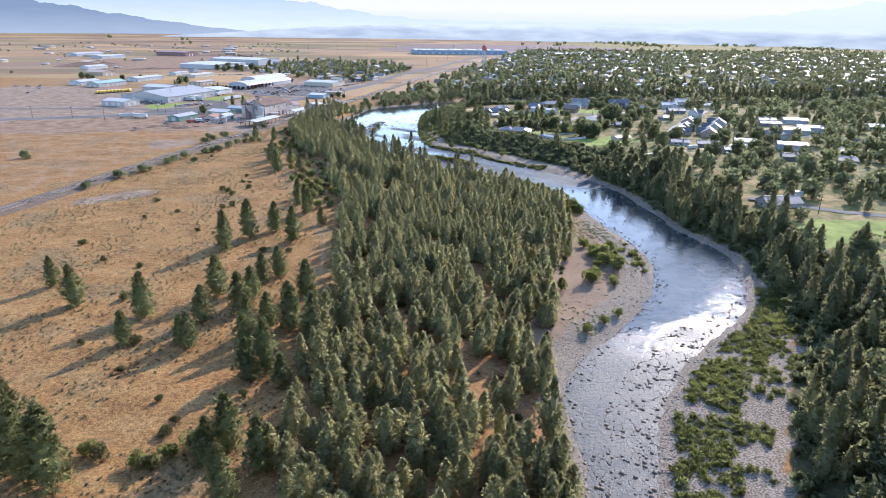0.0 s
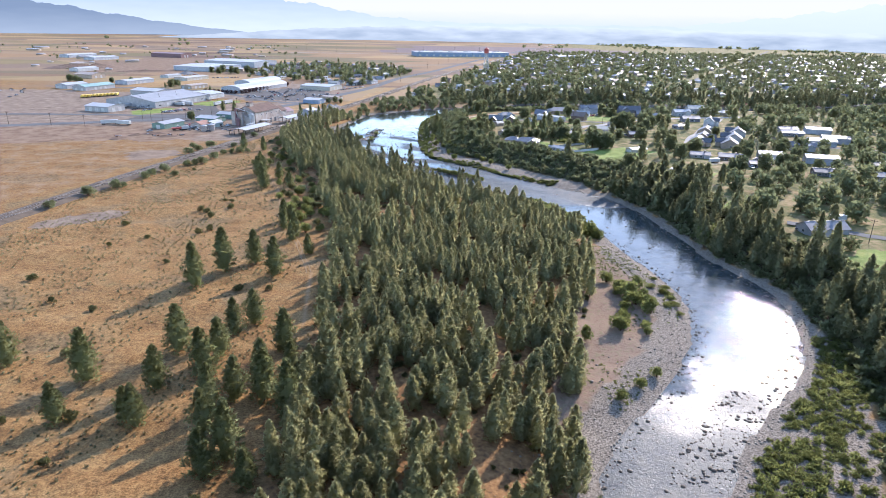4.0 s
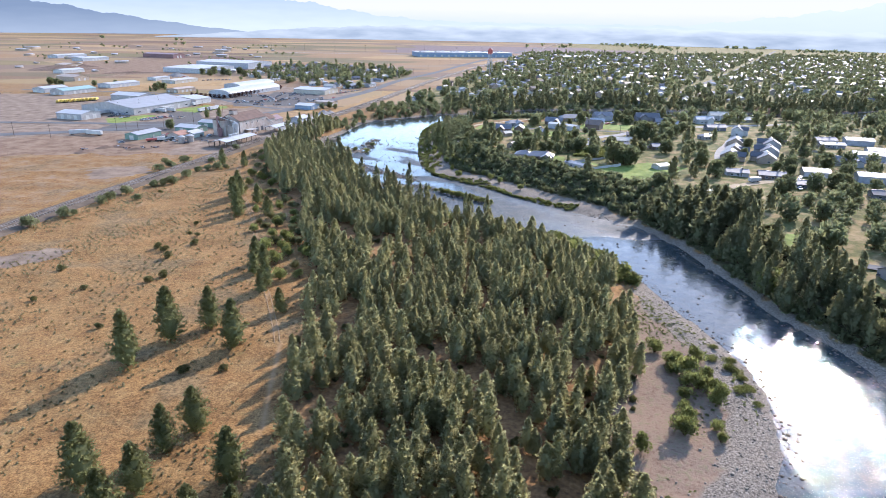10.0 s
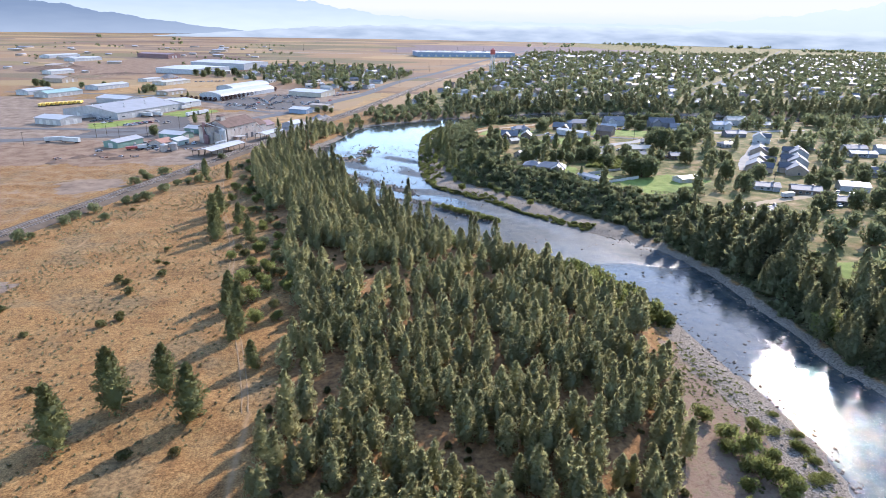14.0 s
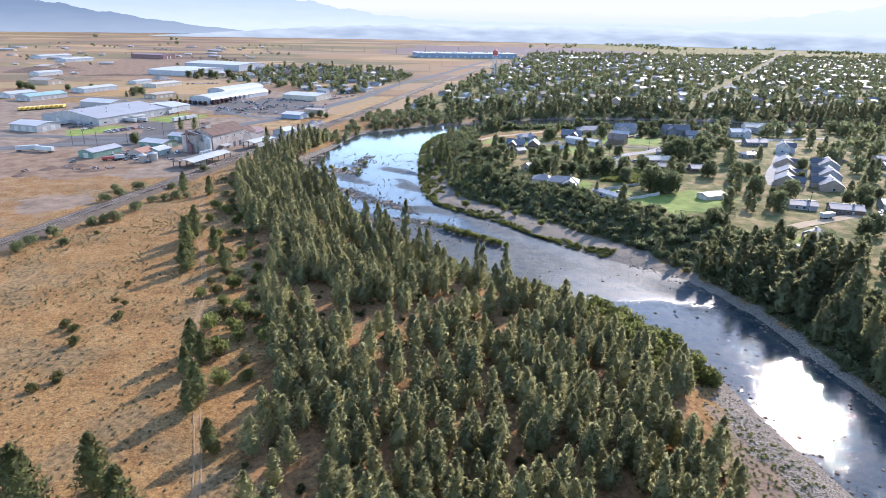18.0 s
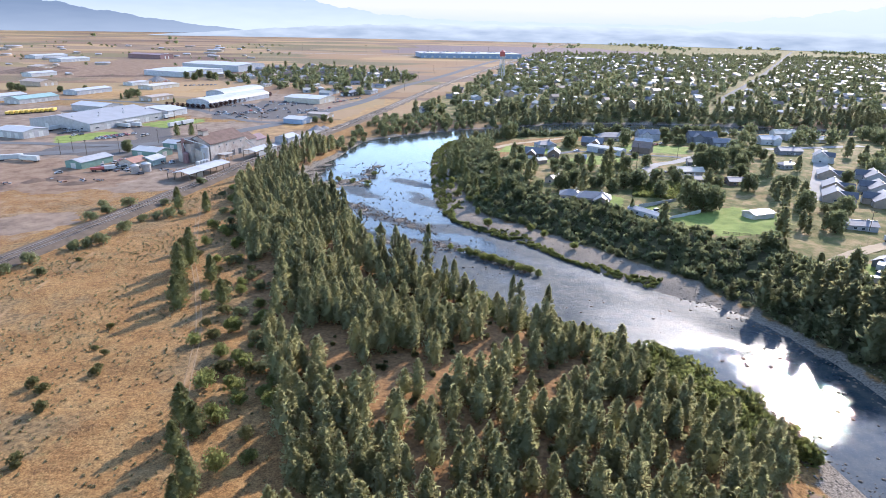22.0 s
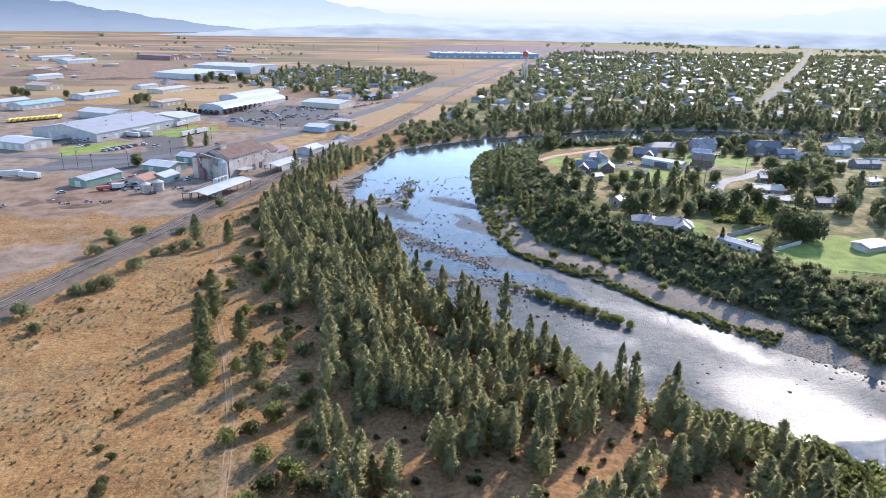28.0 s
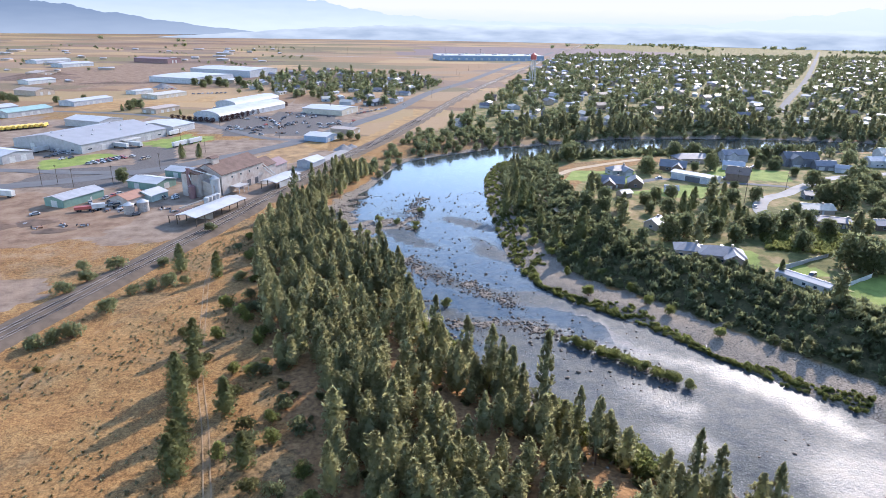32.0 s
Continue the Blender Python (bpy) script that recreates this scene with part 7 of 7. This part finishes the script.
# ---- poles ----
pole_mesh = mesh_of("pole", tube([(0, 0, -0.5, 0.16), (0, 0, 11, 0.1)]), TIMBER)
arm_me = bpy.data.meshes.new("crossarm")
ab = block(-1.3, 1.3, -0.06, 0.06, 10.0, 10.16)
for px_ in (-1.1, 0.0, 1.1):
    block(px_ - 0.05, px_ + 0.05, -0.05, 0.05, 10.16, 10.4, ab)
ab.to_mesh(arm_me)
ab.free()
arm_me.materials.append(TIMBER)
POLES = [(-193, 656, 0), (-188, 664, 0), (-175, 653, 0), (-156, 660, 0), (-124, 752, 0), (-140, 697, 0), (-78, 810, 0), (-153, 799, 0), (-137, 870, 0), (-42, 962, 0), (192, 1165, 0), (80, 1094, 0), (120, 1290, 0), (160, 1385, 0), (-230, 620, 0), (-262, 632, 0), (-300, 640, 0), (205, 612, 0), (232, 606, 0), (190, 580, 0), (240, 440, 0), (300, 470, 0), (215, 262, 0)]
far_poles = [(170 + i * 38, 1480 + i * 92, 0) for i in range(8)] + [(-230 + i * 95, 2150 + (i % 2) * 60, 1) for i in range(8)]
for x, y, k in POLES + far_poles:
    e = tagged(new("utility_pole"), "wooden utility pole with a crossarm", "pole", "utility poles")
    s = 1.9 if k else 1.0
    e.location, e.rotation_euler, e.scale = (x, y, ground_z(x, y)), (0, 0, radians(150)), (s, s, s)
    part("post", pole_mesh, None, e)
    part("crossarm", arm_me, None, e)

# firs, street trees and clumps of the works
for x, y, s in ((-135, 732, 0.85), (-124, 733, 0.85), (-255, 975, 0.6), (-190, 946, 0.5)):
    plant(FIELD_PINES[0], x, y, s, 1.0, label="dark conifer beside a yard road")
for x, y, s in ((-152, 664, 0.9), (-252, 1007, 1.0), (-244, 998, 1.0), (-250, 985, 1.1), (-230, 1266, 1.4), (-199, 1225, 1.3), (-210, 1240, 1.4)):
    plant(BROADS[int(abs(x)) % 3], x, y, s, 1.0, label="round leafy tree beside a yard")
PLUM = leafy("plum_leaves", (0.05, 0.025, 0.025), (0.10, 0.05, 0.05))
PLUMS = plant_kind("street_tree", "trunk", [broad_arrays(s) for s in (95, 96)], PLUM, "small purple-leaved street tree beside a warehouse", "tree", "purple street trees")
for i in range(8):
    plant(PLUMS[i % 2], -190 + i * 6, 917 - i * 3.4, 0.62, 0.85)
for i in range(15):
    plant(PLUMS[i % 2], -141 + i * 3.4, 898 + i * 8.2, 0.7, 0.85)

# ---- yards: mounds, scrap and rows of cars ----
def mound(name, x, y, r, h, mat, label, category, seed, long=1.0, turn=0.0):
    """Heap of loose earth or stone with an uneven top and a soft foot."""
    rng = np.random.RandomState(seed)
    k, m = 22, 7
    co, tri = [(0, 0, h)], []
    for j in range(1, m + 1):
        f = j / m
        for i in range(k):
            a = 6.2832 * i / k
            rr = r * f * (1 + 0.14 * math.sin(2 * a + seed) + 0.08 * math.sin(5 * a + seed))
            co.append((rr * math.cos(a) * long, rr * math.sin(a), h * (1 - f) ** 1.15 * rng.uniform(0.85, 1.1) - 0.25 * (j == m)))
    for i in range(k):
        tri.append((0, 1 + i, 1 + (i + 1) % k))
        for j in range(m - 1):
            p, q = 1 + j * k + i, 1 + j * k + (i + 1) % k
            tri += [(p, p + k, q + k), (p, q + k, q)]
    e = tagged(new(name, mesh_of(name, (np.array(co, float), np.array(tri)), mat)), label, category)
    e.location, e.rotation_euler = (x, y, ground_z(x, y)), (0, 0, radians(turn))


BROWN_EARTH = painted("mound_earth", (0.20, 0.135, 0.095), 0.95, 0.25, 0.25)
GREY_GRIT = painted("gravel_heap", (0.25, 0.235, 0.22), 0.95, 0.2, 0.4)
for i, (x, y, r, h, ln, t) in enumerate(((-504, 1345, 30, 8, 2.2, 20), (-530, 1362, 22, 6, 1.6, 10), (-488, 1335, 18, 5, 2.0, 30), (-512, 1426, 20, 6, 1.8, 0), (-367, 1275, 12, 3, 5.0, 15), (-165, 585, 6, 2.2, 2.2, 20), (-176, 579, 5, 1.8, 2.0, 40), (-152, 571, 4, 1.5, 2.4, 10), (-185, 566, 5, 1.6, 1.6, 60))):
    mound("dirt_mound", x, y, r, h, BROWN_EARTH, "brown heap of bare earth in a yard", "mound", 100 + i, ln, t)
for i, (x, y, r, h, ln) in enumerate(((-282, 1221, 13, 6.5, 1.3), (-25, 759, 7, 4.2, 1.4), (-19, 768, 5, 2.6, 1.2))):
    mound("gravel_mound", x, y, r, h, GREY_GRIT, "grey conical pile of gravel", "gravel", 130 + i, ln, 30)

lot_rs = np.random.RandomState(17)
SCRAP_MESH = []
for mat in (P["rust"], P["charcoal"], P["grey"], TYRE):
    bm = block(-0.5, 0.5, -0.5, 0.5, -0.5, 0.5)
    for v in bm.verts:
        v.co += Vector((lot_rs.uniform(-0.2, 0.2), lot_rs.uniform(-0.2, 0.2), lot_rs.uniform(-0.2, 0.2)))
    me = bpy.data.meshes.new("scrap_piece")
    bm.to_mesh(me)
    bm.free()
    me.materials.append(mat)
    SCRAP_MESH.append(me)
jx, jy = scatter(lot_rs, -135, -30, 830, 970, 9.5, 0.45)
jok = inside(SCRAP_LOT, jx, jy) & (waves(jx, jy, 66, 40) > -0.05)
for i, (x, y) in enumerate(zip(jx[jok], jy[jok])):
    if i % 3 == 2:
        e = tagged(new("scrap_heap"), "jumbled heap of scrap metal on dark ground", "scrap", "scrap heaps of the salvage yard")
        e.location, e.rotation_euler = (x, y, ground_z(x, y)), (0, 0, lot_rs.uniform(0, 6))
        for j in range(10):
            piece = part("scrap_piece", SCRAP_MESH[(i + j) % 4], None, e)
            w_, d_, h_ = lot_rs.uniform(0.5, 2.2), lot_rs.uniform(0.4, 1.2), lot_rs.uniform(0.3, 1.0)
            piece.location = (lot_rs.normal(0, 1.7), lot_rs.normal(0, 1.1), abs(lot_rs.normal(0, 0.3)) + h_ / 2 - 0.05)
            piece.rotation_euler, piece.scale = (lot_rs.normal(0, 0.25), 0, lot_rs.uniform(0, 3)), (w_, d_, h_)
    else:
        copy_thing(car_models[(2, 1, 2, 3, 2, 1, 0)[i % 7]], pose(x, y, ground_z(x, y) + 0.03, 0, 0, lot_rs.choice([63, 153, 20, 100]) + lot_rs.normal(0, 8)))
for k, (x0, y0, x1, y1, cnt, t) in enumerate(((-189, 720, -174, 738, 8, 153), (-160, 985, -120, 1060, 14, 153), (-226, 738, -221, 758, 5, 20), (-15, 950, 20, 1000, 9, 63), (-222, 1135, -180, 1150, 8, 63), (-280, 1190, -255, 1200, 5, 63), (-250, 1330, -215, 1350, 7, 63))):
    for i in range(cnt):
        f = (i + 0.25 * lot_rs.uniform()) / cnt
        x, y = x0 + (x1 - x0) * f, y0 + (y1 - y0) * f
        copy_thing(car_models[int(lot_rs.choice([0, 1, 2, 2, 3, 4, 0]))], pose(x, y, ground_z(x, y) + 0.03, 0, 0, t + lot_rs.normal(0, 3)))
# bushes on the long gravel bar and beside the works
for i, (x, y) in enumerate(((64, 561), (66, 545), (70, 531), (75, 533), (81, 513), (71, 511), (72, 489), (89, 490), (83, 503), (66, 574), (69, 556), (78, 522), (95, 470), (90, 478), (104, 452))):
    plant(GREEN_BUSHES[i % 2], x, y, lot_rs.uniform(0.9, 1.9), lot_rs.uniform(0.9, 1.3), label="round green bush on pale cobbles")
for x, y, s in ((-20, 806, 0.8), (-34, 806, 0.6), (-28, 800, 0.7), (-14, 800, 0.6), (-348, 1046, 0.9), (-400, 1055, 1.1), (-412, 1064, 1.2), (-392, 1050, 0.9), (-246, 1248, 1.3), (-229, 1224, 1.3), (-186, 1260, 1.5), (-172, 1215, 1.3), (-310, 1032, 0.6), (-330, 1075, 0.7)):
    plant(BROADS[int(abs(y)) % 3], x, y, s, 0.9, label="round dark leafy tree beside a yard")
# clutter of the mill yard: parked cars, scrap and a row of concrete blocks
for i, (x, y, t) in enumerate(((-141, 612, 20), (-138, 617, 60), (-143, 619, 150), (-136, 622, 100), (-147, 608, 63), (-118, 624, 153), (-113, 628, 63), (-171, 598, 30))):
    copy_thing(car_models[i % len(car_models)], pose(x, y, ground_z(x, y) + 0.03, 0, 0, t + lot_rs.normal(0, 8)))
for i, (x, y) in enumerate(((-134, 606), (-139, 603), (-132, 601), (-145, 602), (-128, 612), (-112, 603), (-107, 598), (-188, 572), (-160, 576), (-170, 583), (-150, 579), (-141, 578))):
    e = tagged(new("scrap_heap"), "low heap of scrap and pallets on pale ground", "scrap", "scrap heaps of the mill yard")
    e.location, e.rotation_euler = (x, y, ground_z(x, y)), (0, 0, lot_rs.uniform(0, 6))
    for j in range(9):
        piece = part("scrap_piece", SCRAP_MESH[(i + j) % 4], None, e)
        h_ = lot_rs.uniform(0.25, 0.9)
        piece.location = (lot_rs.normal(0, 1.5), lot_rs.normal(0, 0.9), abs(lot_rs.normal(0, 0.25)) + h_ / 2 - 0.05)
        piece.rotation_euler, piece.scale = (lot_rs.normal(0, 0.2), 0, lot_rs.uniform(0, 3)), (lot_rs.uniform(0.5, 2.0), lot_rs.uniform(0.4, 1.1), h_)
block_me = bpy.data.meshes.new("concrete_block")
bm = block(-0.9, 0.9, -0.35, 0.35, -0.05, 0.8)
bmesh.ops.bevel(bm, geom=bm.edges[:], offset=0.04, segments=1, affect="EDGES")
bm.to_mesh(block_me)
bm.free()
block_me.materials.append(CONCRETE)
for i in range(14):
    x, y = -104 + UB[0] * 2.1 * i, 604 + UB[1] * 2.1 * i
    b = tagged(new("concrete_block", block_me), "grey concrete barrier block in the mill yard", "concrete block", "barrier blocks of the mill yard")
    b.location, b.rotation_euler = (x, y, ground_z(x, y)), (0, 0, radians(63) + lot_rs.normal(0, 0.04))
